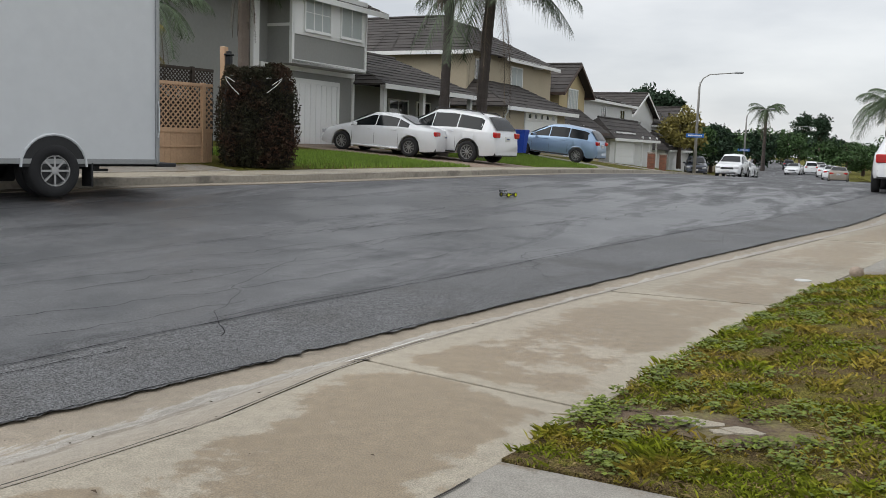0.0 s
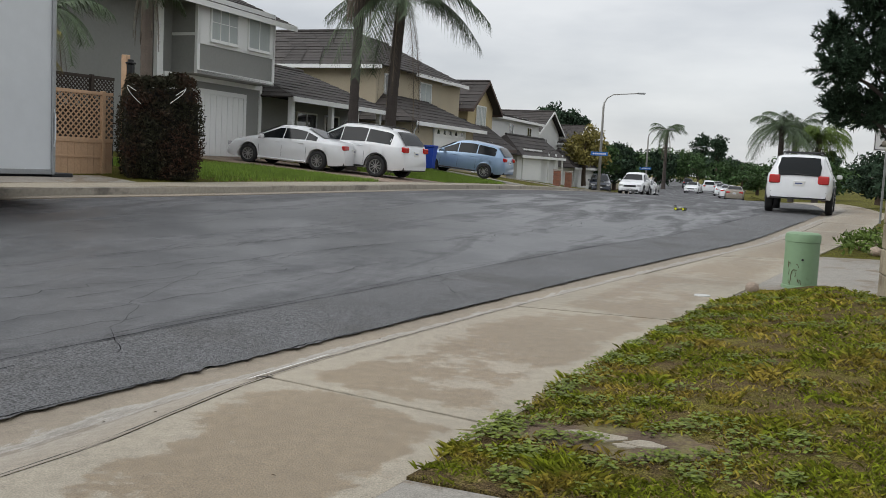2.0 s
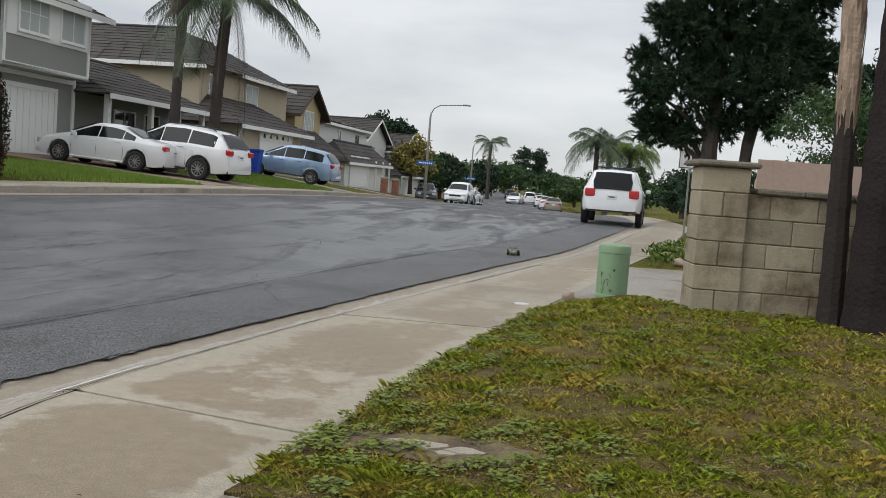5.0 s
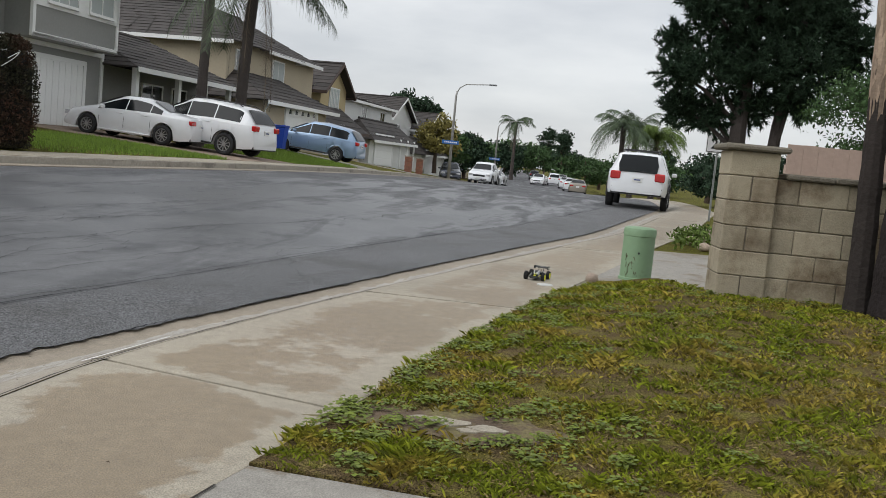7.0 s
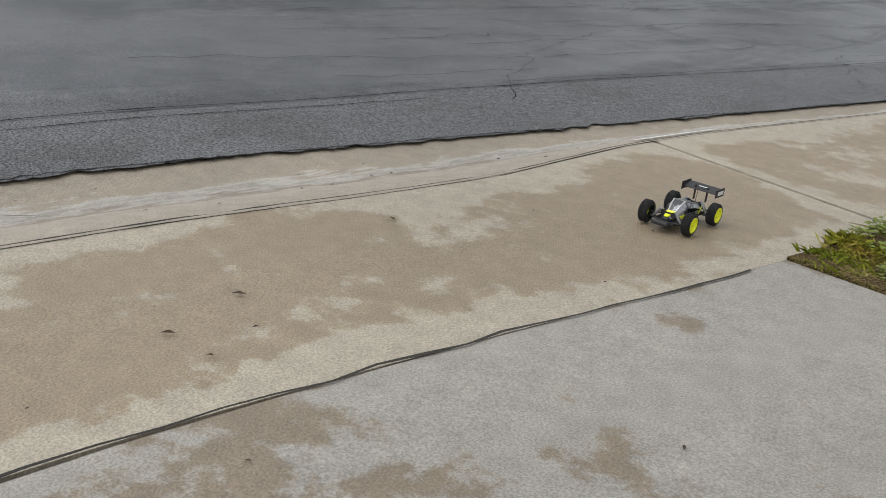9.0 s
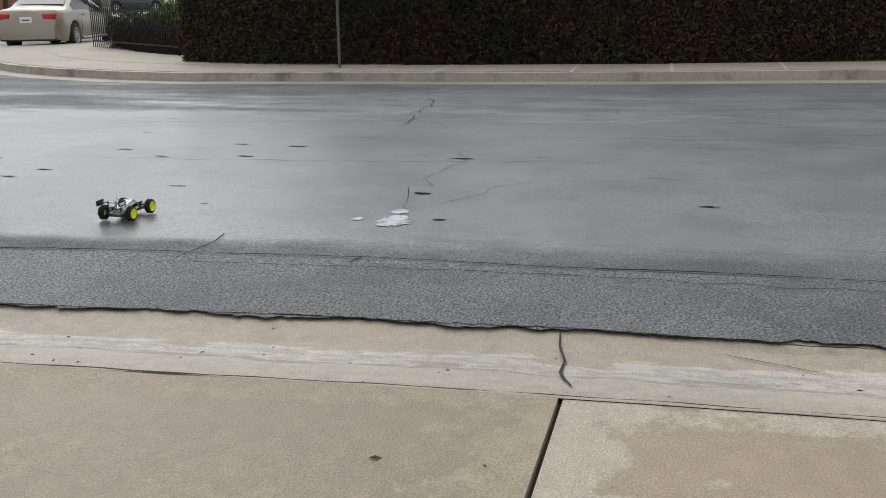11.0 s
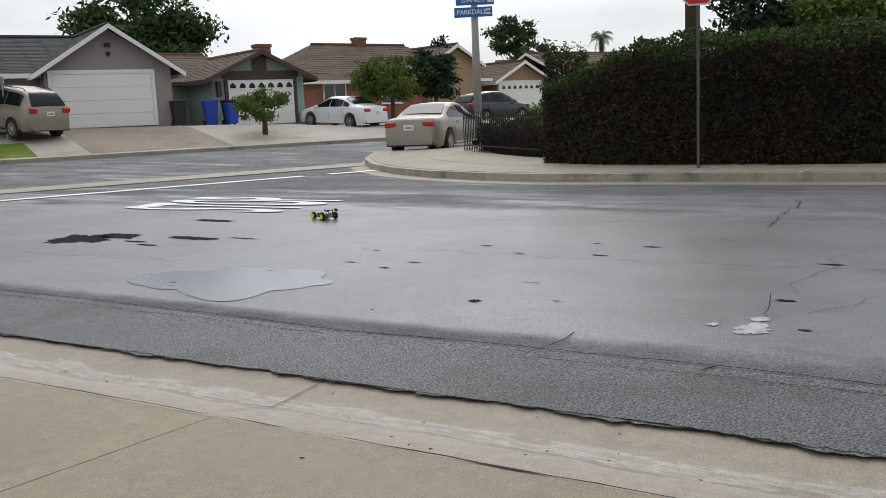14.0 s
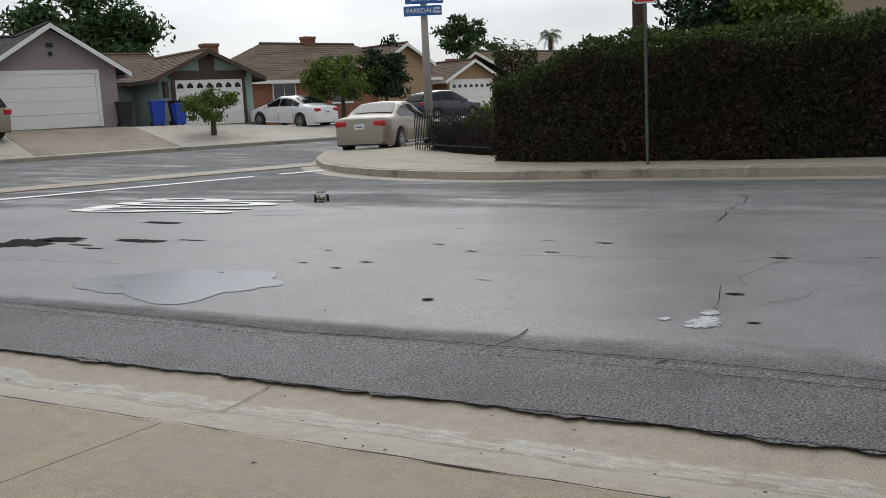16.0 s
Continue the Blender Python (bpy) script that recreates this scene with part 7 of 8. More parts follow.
for y in (3.1, 6.3, 8.6, 10.9):
    bm = bmesh.new()
    box(bm, 0.9, 1.1, y - 0.11, y + 0.11, -0.3, 2.5, 0.01)
    part("porch_post", bm, TRIM_WHITE, h)
window(h, front(-0.77, 7.3, 1.5), 1.6, 1.0, 2), window(h, front(-0.77, 9.6, 1.5), 1.2, 1.0, 2)
walls(h, -14, -2.5, -20, -9.5, -0.5, 5.0, WALL_GREY, None, 0, 0, "side_wall")
bm = bmesh.new()
for y in (-10.5, -12.2):
    box(bm, -2.52, -2.4, y - 0.12, y + 0.12, -0.3, 6.5)
part("corner_board", bm, TRIM_WHITE, h)

# beige house: hipped main roof whose ridge turns north, low garage before it
h = thing("house", pose(-17.3, 47.8, 0.85, 0, 0, -4), "beige stucco two-storey house with dark tiled roofs", "house", "houses across the road")
walls(h, -15, 0, -4.6, 3.6, -0.5, 5.1, WALL_BEIGE)
roof(h, -15, 0, -4.6, 3.6, 5.15, 2.05, "x", ROOF_DARK, 0.55, 3.9, TRIM_WHITE)
walls(h, -8.0, -0.02, 3.6, 7.0, -0.5, 5.1, WALL_BEIGE, None, 0, 0, "north_wall")
roof(h, -8.1, 0.04, -0.4, 6.6, 5.17, 2.0, "y", ROOF_DARK, 0.5, 2.2, TRIM_WHITE)
window(h, south(-5.2, -4.63, 3.7), 0.9, 1.1), window(h, front(0.02, -3.2, 3.9), 0.9, 1.3, 1), window(h, front(0.02, 1.6, 3.9), 1.5, 1.3, 2, 1, True)
walls(h, -0.1, 2.4, -5.4, 3.2, -0.5, 2.35, WALL_BEIGE, None, 0, 0, "garage_wall")
roof(h, -3.0, 2.4, -5.4, 3.6, 2.4, 1.35, "y", ROOF_DARK, 0.5, 2.4, TRIM_WHITE)
garage_door(h, 2.43, -2.6, 1.6, 0, 2.1, 4, 5)
bm = bmesh.new()
tube(bm, [(2.75, -5.55, 2.2), (2.6, -5.3, 1.9), (2.46, -5.25, 1.7), (2.46, -5.25, 0.0)], [0.035] * 4, 6)
part("downpipe", bm, TRIM_WHITE, h)

# yellow house with gable
h = thing("house", pose(-18.3, 55.6, 0.3, 0, 0, -4), "yellow stucco two-storey house with a gabled front", "house", "houses across the road")
walls(h, -9, 0, -2, 6, -0.5, 5.1, WALL_YELLOW)
roof(h, -9, 0, -2.2, 6, 5.15, 0.9, "y", ROOF_DARK, 0.5, 0, TRIM_BROWN)
walls(h, -6, 1.4, 1.2, 6, -0.5, 4.6, WALL_YELLOW, "x", 1.5, 0, "gable_wall")
roof(h, -6, 1.4, 1.2, 6, 4.6, 1.6, "x", ROOF_DARK, 0.55, 0, TRIM_BROWN)
window(h, front(1.43, 3.6, 3.9), 1.7, 1.3, 6, 1, True), window(h, front(0.02, -0.6, 3.9), 1.0, 1.1)
walls(h, -0.1, 2.6, -3.8, 6, -0.5, 2.3, WALL_YELLOW, None, 0, 0, "garage_wall")
roof(h, -0.1, 2.6, -3.8, 6, 2.3, 1.2, "y", ROOF_DARK, 0.5, 1.6, TRIM_BROWN)
garage_door(h, 2.63, -1.5, 3.4, 0, 2.1, 4)

# white house with a long eave to the road
h = thing("house", pose(-16.8, 68.8, 0.1, 0, 0, -3), "white sided two-storey house with dark roof", "house", "houses across the road")
walls(h, -9, 0, -7.0, 7.5, -0.5, 4.55, WALL_WHITE, None, 0, 0.3)
roof(h, -9, 0, -7.0, 7.5, 4.6, 1.0, "y", ROOF_DARK, 0.45)
window(h, front(0.02, -0.5, 3.5), 0.9, 1.2), window(h, front(0.02, 4.5, 3.5), 1.2, 1.1)
walls(h, -0.1, 2.2, -5.8, 6, -0.5, 2.2, WALL_WHITE, None, 0, 0, "garage_wall")
roof(h, -0.1, 2.2, -5.8, 6, 2.2, 1.0, "y", ROOF_DARK, 0.5, 1.2)
garage_door(h, 2.23, -4.5, 0.2, 0, 2.1, 4)
for y in (1.4, 3.6, 5.8):
    bm = bmesh.new()
    box(bm, 2.5, 2.62, y - 0.06, y + 0.06, -0.3, 2.05, 0.01)
    part("porch_post", bm, TRIM_WHITE, h)

for k, (x, y, z, wm, text) in enumerate(((-16.8, 86.5, -0.6, WALL_WHITE, "pale two-storey house far up the road"), (-17, 106, -0.9, WALL_BEIGE, "beige house far up the road"))):
    h = thing("house", pose(x, y, z, 0, 0, -3), text, "house", "houses across the road")
    walls(h, -9, 0, -7.5, 0.5, -0.5, 4.9, wm, "x", 1.8, 0.3 if k < 1 else 0)
    roof(h, -9, 0, -7.5, 0.5, 4.9, 1.8, "x", ROOF_DARK, 0.5, 0)
    walls(h, -9, 0.8, 0.5, 7.5, -0.5, 4.2, wm, None, 0, 0, "side_wall")
    roof(h, -9, 0.8, 0.5, 7.5, 4.2, 1.2, "x", ROOF_DARK, 0.5, 1.5)
    window(h, front(0.02, -4.5, 3.6), 1.2, 1.2), window(h, front(0.82, 4.0, 3.2), 1.5, 1.2), window(h, south(-4, -7.52, 3.4), 1.0, 1.1)
    walls(h, -0.1, 2.8, -5.8, 5, -0.5, 2.2, wm, None, 0, 0, "garage_wall")
    roof(h, -0.1, 2.8, -5.8, 5, 2.2, 1.2, "y", ROOF_DARK, 0.5, 1.5)
    garage_door(h, 2.83, -4.5, 0.2, 0, 2.1, 4)

# house right of the road behind the parked car
h = thing("house", pose(13.5, 44, 0.3, 0, 0, 176), "tan single-storey house with brown roof", "house")
walls(h, -8, 0, -6, 5, -0.4, 2.4, WALL_BEIGE, "x", 1.5)
roof(h, -8, 0, -6, 5, 2.4, 1.7, "x", ROOF_BROWN, 0.5)
window(h, front(0.02, 1.5, 1.4), 1.4, 1.0, 2), window(h, front(0.02, -3, 1.4), 1.2, 1.0, 2)
h = thing("house", pose(8.5, 17.5, 0.3, 0, 0, 185), "low house with a brown tiled roof behind the wall", "house")
walls(h, -8, 0, -6.5, 0, -0.4, 2.2, WALL_BEIGE, "x", 1.2)
roof(h, -8, 0, -6.5, 0, 2.2, 1.3, "x", ROOF_BROWN, 0.6, 0)

# side street: mauve garage house, mint house, brick house, tan house
SIDE_ANGLE = 67.0


def side_house(x, y, z, angle, label):
    return thing("house", pose(x, y, z, 0, 0, angle), label, "house", "houses of the side street")


h = side_house(-24.6, -33.5, 1.13, SIDE_ANGLE, "mauve-grey house with wide white garage door under a gable")
walls(h, -14, 0, -2.15, 3.0, -0.6, 2.5, WALL_MAUVE, "x", 1.55)
roof(h, -14, 0, -2.15, 3.0, 2.5, 1.68, "x", ROOF_GREY, 0.5, n=26, thick=0.014)
garage_door(h, 0.03, -1.87, 2.11, 0, 2.2, 4)
walls(h, -10, -1.0, -12, -2.17, -0.6, 2.4, WALL_MAUVE, None, 0, 0, "house_wall")
roof(h, -10.0, -1.0, -13, 0.3, 2.45, 1.7, "y", ROOF_GREY, 0.5, n=26, thick=0.014)
bm = bmesh.new()
box(bm, 0.02, 0.14, 0.3, 0.54, 3.3, 3.45, 0.01), tube(bm, [(0.02, 0.42, 3.05), (0.12, 0.42, 3.0)], [0.07, 0.09], 8)
part("flood_lamp", bm, DARK_TRIM, h)
bm = bmesh.new()
for k in range(5):
    box(bm, 0.06, 0.075, -1.75 + k * 0.11, -1.67 + k * 0.11, 2.24, 2.32)
part("number_bars", bm, DARK_TRIM, h)
h = side_house(-31.6, -31.3, 0.95, SIDE_ANGLE + 3, "mint green house with brown roof and diamond-light garage door")
walls(h, -9, 0, -2.3, 2.3, -0.6, 2.3, WALL_MINT, "x", 0.95)
roof(h, -9, 0, -2.3, 2.3, 2.3, 1.05, "x", ROOF_BROWN, 0.5, 0, TRIM_BROWN, n=14, thick=0.02)
garage_door(h, 0.03, -1.57, 1.74, 0, 2.05, 4, 7, False, TRIM_BROWN)
bm = bmesh.new()
box(bm, -0.01, 0.07, -1.85, 2.0, 2.15, 2.45), box(bm, 0.0, 0.09, -0.3, 0.4, 2.2, 3.1), box(bm, 0.02, 0.25, -2.15, -1.95, 1.3, 2.0, 0.02)
part("brown_board", bm, TRIM_BROWN, h)
walls(h, -10, -3, -7, -2.3, -0.6, 2.3, WALL_MINT, None, 0, 0, "house_wall")
roof(h, -10, -3, -7.5, -0.5, 2.3, 1.35, "y", ROOF_BROWN, 0.5, 0, TRIM_BROWN, n=14, thick=0.02)
chimney(h, -3.6, 2.0, 2.3, 3.95)
h = side_house(-43.0, -34.0, 0.9, SIDE_ANGLE + 6, "red brick house with brown hipped roof and brick chimney")
walls(h, -8, 0, -4.2, 9.0, -0.6, 2.5, BRICK_RED)
roof(h, -8, 0, -4.2, 9.0, 2.5, 2.1, "y", ROOF_BROWN, 0.5, 3.6, n=16, thick=0.02)
walls(h, -6, 0.6, 4.4, 8.0, -0.6, 3.3, WALL_TAN, "x", 0.9, 0, "gable_wall")
roof(h, -6, 0.6, 4.4, 8.0, 3.3, 1.0, "x", ROOF_BROWN, 0.45, 0, n=10, thick=0.02)
window(h, front(0.02, -2.2, 1.5), 1.4, 1.1, 2), window(h, front(0.02, 1.8, 1.5), 1.4, 1.1, 2)
chimney(h, -4.0, 2.4, 3.5, 5.05)
h = side_house(-54.5, -30.4, 0.7, SIDE_ANGLE + 4, "tan stucco house with white garage door and brown roof")
walls(h, -9, 0, -1.75, 2.45, -0.6, 2.45, WALL_TAN, "x", 1.0)
roof(h, -9, 0, -1.75, 2.45, 2.45, 1.08, "x", ROOF_BROWN, 0.5, n=12, thick=0.02)
garage_door(h, 0.03, -1.49, 1.98, 0, 2.13, 4, 7)
walls(h, -10, -2, -8, -1.75, -0.6, 2.4, WALL_TAN, None, 0, 0, "house_wall")
roof(h, -10, -2, -8, -1.4, 2.4, 1.3, "y", ROOF_BROWN, 0.5, n=12, thick=0.02)
window(h, front(-1.98, -4.0, 1.5), 1.2, 1.0, 2)
chimney(h, -6, 4.0, 2.0, 4.0)
h = side_house(-68, -28, 0.8, SIDE_ANGLE, "far tan house with brown roof")
walls(h, -9, 0, -6, 6, -0.6, 2.6, WALL_TAN)
roof(h, -9, 0, -6, 6, 2.6, 1.9, "y", ROOF_BROWN, 0.55)
# house behind the hedge
h = thing("house", pose(-26.0, -1.2, 0.3, 0, 0, -10), "beige stucco house with white eaves behind the hedge", "house")
walls(h, -9, 0, -6, 6, -0.5, 3.1, WALL_BEIGE, "x", 1.9)
roof(h, -9, 0, -6, 6, 3.1, 2.0, "x", ROOF_DARK, 0.6)
window(h, front(0.02, 2, 2.6), 1.6, 1.1, 2)

# ---- street furniture ----
BLUE_SIGN = mat("blue_sign", (0.02, 0.13, 0.42), 0.45, 0, 0.04, 5)
RED_SIGN = mat("red_sign", (0.5, 0.02, 0.02), 0.45, 0, 0.04, 5)
SIGN_WHITE = mat("sign_white", (0.72, 0.72, 0.72), 0.45, 0, 0.04, 5)
SIGN_BLACK = mat("sign_black", (0.01, 0.01, 0.01), 0.5, 0, 0.04, 5)
IRON = mat("black_iron", (0.012, 0.012, 0.013), 0.5, 0.3, 0.2, 10)
POLE_GREY = mat("concrete_pole", (0.30, 0.29, 0.27), 0.7, 0, 0.12, 6, 0.2, 40)


def letters(parent, text, m, size, material, name="lettering", sx=1.0):
    c = bpy.data.curves.new(name, "FONT")
    c.body, c.size, c.extrude, c.align_x, c.align_y, c.offset = text, size, 0.002, "CENTER", "CENTER", size * 0.015
    c.materials.append(material)
    ob = new(name, c)
    ob.parent = parent
    ob.matrix_basis = m @ Matrix.Diagonal((sx, 1, 1, 1))
    return ob


def facing(angle):
    """Turns lettering from the ground plane up onto a plane that looks to the angle given, in degrees."""
    return Matrix.Rotation(radians(angle + 90), 4, "Z") @ Matrix.Rotation(radians(90), 4, "X")


post = thing("street_sign", pose(-25.2, -15.5, 0.3), "grey pole with two blue street name signs", "street sign")
bm = bmesh.new()
tube(bm, [(0, 0, -0.2), (0, 0, 4.6)], [0.14, 0.1], 12)
part("pole", bm, POLE_GREY, post, smooth=True)
for k, (z, text, sub, ang, dx) in enumerate(((4.22, "DANCY", 3, 36, 0.15), (3.86, "PARKDALE", 3, 30, 0.0))):
    bm = bmesh.new()
    m = Matrix.Rotation(radians(ang + 90), 4, "Z")
    box(bm, -0.62 + dx * 0.3, 0.56 + dx * 0.3, -0.155, -0.13, z - 0.15, z + 0.15, 0.01, m)
    plate = part("name_plate", bm, BLUE_SIGN, post, "blue name plate")
    o = m @ Vector((-0.08 + dx * 0.3, -0.16, z))
    letters(plate, text, Matrix.Translation(o) @ facing(ang), 0.2, SIGN_WHITE, "lettering", 0.95 if k else 1.05)
    bm = bmesh.new()
    box(bm, 0.36 + dx * 0.3, 0.5 + dx * 0.3, -0.16, -0.155, z + 0.03, z + 0.09, 0, m), box(bm, 0.36 + dx * 0.3, 0.52 + dx * 0.3, -0.16, -0.155, z - 0.08, z - 0.02, 0, m)
    part("number_bars", bm, SIGN_WHITE, plate)

post = thing("stop_sign", pose(-14.75, -4.95, 0.05), "red stop sign on a grey steel post, back to the hedge", "road sign")
bm = bmesh.new()
box(bm, -0.025, 0.025, -0.02, 0.02, -0.1, 3.4, 0.006)
part("post", bm, mat("dull_post", (0.085, 0.09, 0.083), 0.7, 0, 0.15, 6), post)
bm = bmesh.new()
m8 = Matrix.Rotation(radians(20), 4, "Z")
poly(bm, [m8 @ Vector((0.034, 0.355 * math.cos(k * math.tau / 8 + math.tau / 16), 2.94 + 0.355 * math.sin(k * math.tau / 8 + math.tau / 16))) for k in range(8)], 0.006, (1, 0.3, 0))
plate = part("plate", bm, RED_SIGN, post, "red octagonal plate")
bm = bmesh.new()
poly(bm, [m8 @ Vector((0.026, 0.385 * math.cos(k * math.tau / 8 + math.tau / 16), 2.94 + 0.385 * math.sin(k * math.tau / 8 + math.tau / 16))) for k in range(8)], 0.006, (1, 0.3, 0))
part("rim", bm, SIGN_WHITE, plate, "white rim")

post = thing("speed_sign", pose(3.3, 24.8, 0.2), "white speed limit sign on a steel post", "road sign")
bm = bmesh.new()
box(bm, -0.025, 0.025, 0.0, 0.04, -0.2, 2.45, 0.006)
part("post", bm, STEEL, post)
bm = bmesh.new()
box(bm, -0.3, 0.3, -0.02, 0.0, 1.72, 2.48, 0.01)
plate = part("plate", bm, SIGN_WHITE, post)
bm = bmesh.new()
for a in ((-0.28, 0.28, 2.445, 2.46), (-0.28, 0.28, 1.74, 1.755), (-0.28, -0.265, 1.74, 2.46), (0.265, 0.28, 1.74, 2.46)):
    box(bm, a[0], a[1], -0.024, -0.02, a[2], a[3])
part("border", bm, SIGN_BLACK, plate)
for text, z, s in (("SPEED", 2.36, 0.15), ("LIMIT", 2.2, 0.15), ("25", 1.94, 0.36)):
    letters(plate, text, Matrix.Translation((0, -0.024, z)) @ facing(-90), s, SIGN_BLACK)


def lamp_post(x, y, z, h, arm, label, sign=False):
    root = thing("street_lamp", pose(x, y, z, 0, 0, 8), label, "street lamp", "street lamps")
    bm = bmesh.new()
    tube(bm, [(0, 0, -0.2), (0, 0, h - 1.0), (0.06, 0, h - 0.6)], [0.13, 0.08, 0.07], 10)
    part("pole", bm, POLE_GREY, root, smooth=True)
    bm = bmesh.new()
    tube(bm, [(0.05, 0, h - 0.7), (0.25, 0, h - 0.3), (0.7, 0, h - 0.02), (arm, 0, h + 0.12)], [0.05, 0.045, 0.04, 0.035], 8)
    part("arm", bm, POLE_GREY, root, smooth=True)
    bm = bmesh.new()
    box(bm, arm - 0.05, arm + 0.62, -0.14, 0.14, h + 0.07, h + 0.2, 0.05)
    part("lamp_head", bm, STEEL, root)
    if sign:
        bm = bmesh.new()
        box(bm, -0.75, 0.55, -0.17, -0.14, 2.55, 2.85, 0.01)
        plate = part("name_plate", bm, BLUE_SIGN, root)
        bm = bmesh.new()
        for k in range(7):
            box(bm, -0.6 + k * 0.15, -0.5 + k * 0.15, -0.176, -0.17, 2.65, 2.76)
        part("lettering", bm, SIGN_WHITE, plate)
    return root


lamp_post(-10.6, 72.5, -0.35, 7.3, 2.5, "tall grey street lamp with curved arm and blue sign", True)
lamp_post(-10.9, 112, -1.2, 7.3, 2.4, "grey street lamp further up the road", True)
lamp_post(-9.8, 178, -1.2, 7.3, 2.4, "far grey street lamp")

pole = thing("utility_pole", pose(-19.2, -6.55, 0.1), "brown wooden utility pole behind the hedge", "pole")
bm = bmesh.new()
tube(bm, [(0, 0, -0.2), (0, 0, 8.5)], [0.17, 0.12], 12)
part("shaft", bm, BARK, pole, smooth=True)

# iron fence at the corner
fence = thing("iron_fence", pose(-20.7, -13.2, 0.1, 0, 0, 51.5), "low black iron picket fence at the corner", "fence")
for k in range(39):
    bm = bmesh.new()
    x = k * 0.13
    tube(bm, [(x, 0, -0.1), (x, 0, 0.95 + 0.05 * (k % 2)), (x, 0, 1.02 + 0.05 * (k % 2))], [0.012, 0.012, 0.001], 5)
    part("picket", bm, IRON, fence)
for z in (0.15, 0.85):
    bm = bmesh.new()
    box(bm, 0, 4.95, -0.012, 0.012, z, z + 0.03)
    part("rail", bm, IRON, fence)

# peach fence with lattice, dark lattice behind
PEACH = mat("peach_fence_wood", (0.55, 0.36, 0.225), 0.85, 0, 0.15, 4, 0.2, 40)
DARK_WOOD = mat("dark_lattice_wood", (0.05, 0.038, 0.03), 0.85, 0, 0.2, 6)


def lattice_fence(name, a, b, z, h0, h1, material, label, pitch=0.13):
    d = Vector((b[0] - a[0], b[1] - a[1], 0))
    L = d.length
    root = thing(name, pose(a[0], a[1], z, 0, 0, math.degrees(math.atan2(d.y, d.x))), label, "fence")
    n = int(L / 0.16)
    for k in range(n):
        bm = bmesh.new()
        box(bm, k * L / n + 0.002, (k + 1) * L / n - 0.002, -0.012, 0.012, -0.3, h0, 0.002)
        part("board", bm, material, root)
    for s in (1, -1):
        bm = bmesh.new()
        k = -h1
        while k < L + h1:
            x0, x1 = k, k + s * (h1 - h0)
            za, zb = h0, h1
            p0, p1 = Vector((x0, 0.006 * s, za)), Vector((x1, 0.006 * s, zb))
            t0 = [0.0, 1.0]
            dx = p1.x - p0.x
            lo, hi = sorted(((0 - p0.x) / dx, (L - p0.x) / dx))
            lo, hi = max(0, lo), min(1, hi)
            if hi > lo:
                q0, q1 = p0.lerp(p1, lo), p0.lerp(p1, hi)
                tube(bm, [q0, q1], [0.016, 0.016], 4)
            k += pitch
        part("lattice", bm, material, root)
    bm = bmesh.new()
    box(bm, 0, L, -0.03, 0.03, h0 - 0.05, h0 + 0.05, 0.004), box(bm, 0, L, -0.03, 0.03, h1 - 0.03, h1 + 0.04, 0.004), box(bm, 0, L, -0.03, 0.03, h0 * 0.5, h0 * 0.5 + 0.05, 0.004)
    part("rail", bm, material, root)
    k = 0
    while k <= L:
        bm = bmesh.new()
        box(bm, k - 0.045, k + 0.045, -0.045, 0.045, -0.3, h1 + 0.06, 0.006)
        part("fence_post", bm, material, root)
        k += 2.2
    return root


lattice_fence("lattice_fence", (-14.6, 10.5), (-13.15, 17.2), 0.5, 0.75, 1.75, PEACH, "peach wooden fence with lattice top")
lattice_fence("lattice_fence", (-15.6, 11.5), (-14.2, 18.6), 0.55, 1.4, 2.15, DARK_WOOD, "dark wooden lattice fence behind", 0.1)
post = thing("gate_post", pose(-13.35, 17.9, 0.5), "tall tan post with a black lantern", "post")
bm = bmesh.new()
box(bm, -0.07, 0.07, -0.07, 0.07, -0.2, 2.7, 0.01)
part("post", bm, PEACH, post)
bm = bmesh.new()
box(bm, 0.07, 0.2, -0.07, 0.07, 2.2, 2.5, 0.02), box(bm, 0.05, 0.22, -0.09, 0.09, 2.5, 2.54, 0.01), box(bm, 0.09, 0.18, -0.05, 0.05, 2.54, 2.6, 0.01)
part("lantern", bm, IRON, post)

# bins
BLUE_BIN = mat("blue_bin_plastic", (0.015, 0.06, 0.42), 0.5, 0, 0.08, 4)
BLACK_BIN = mat("black_bin_plastic", (0.015, 0.015, 0.016), 0.5, 0, 0.1, 4)


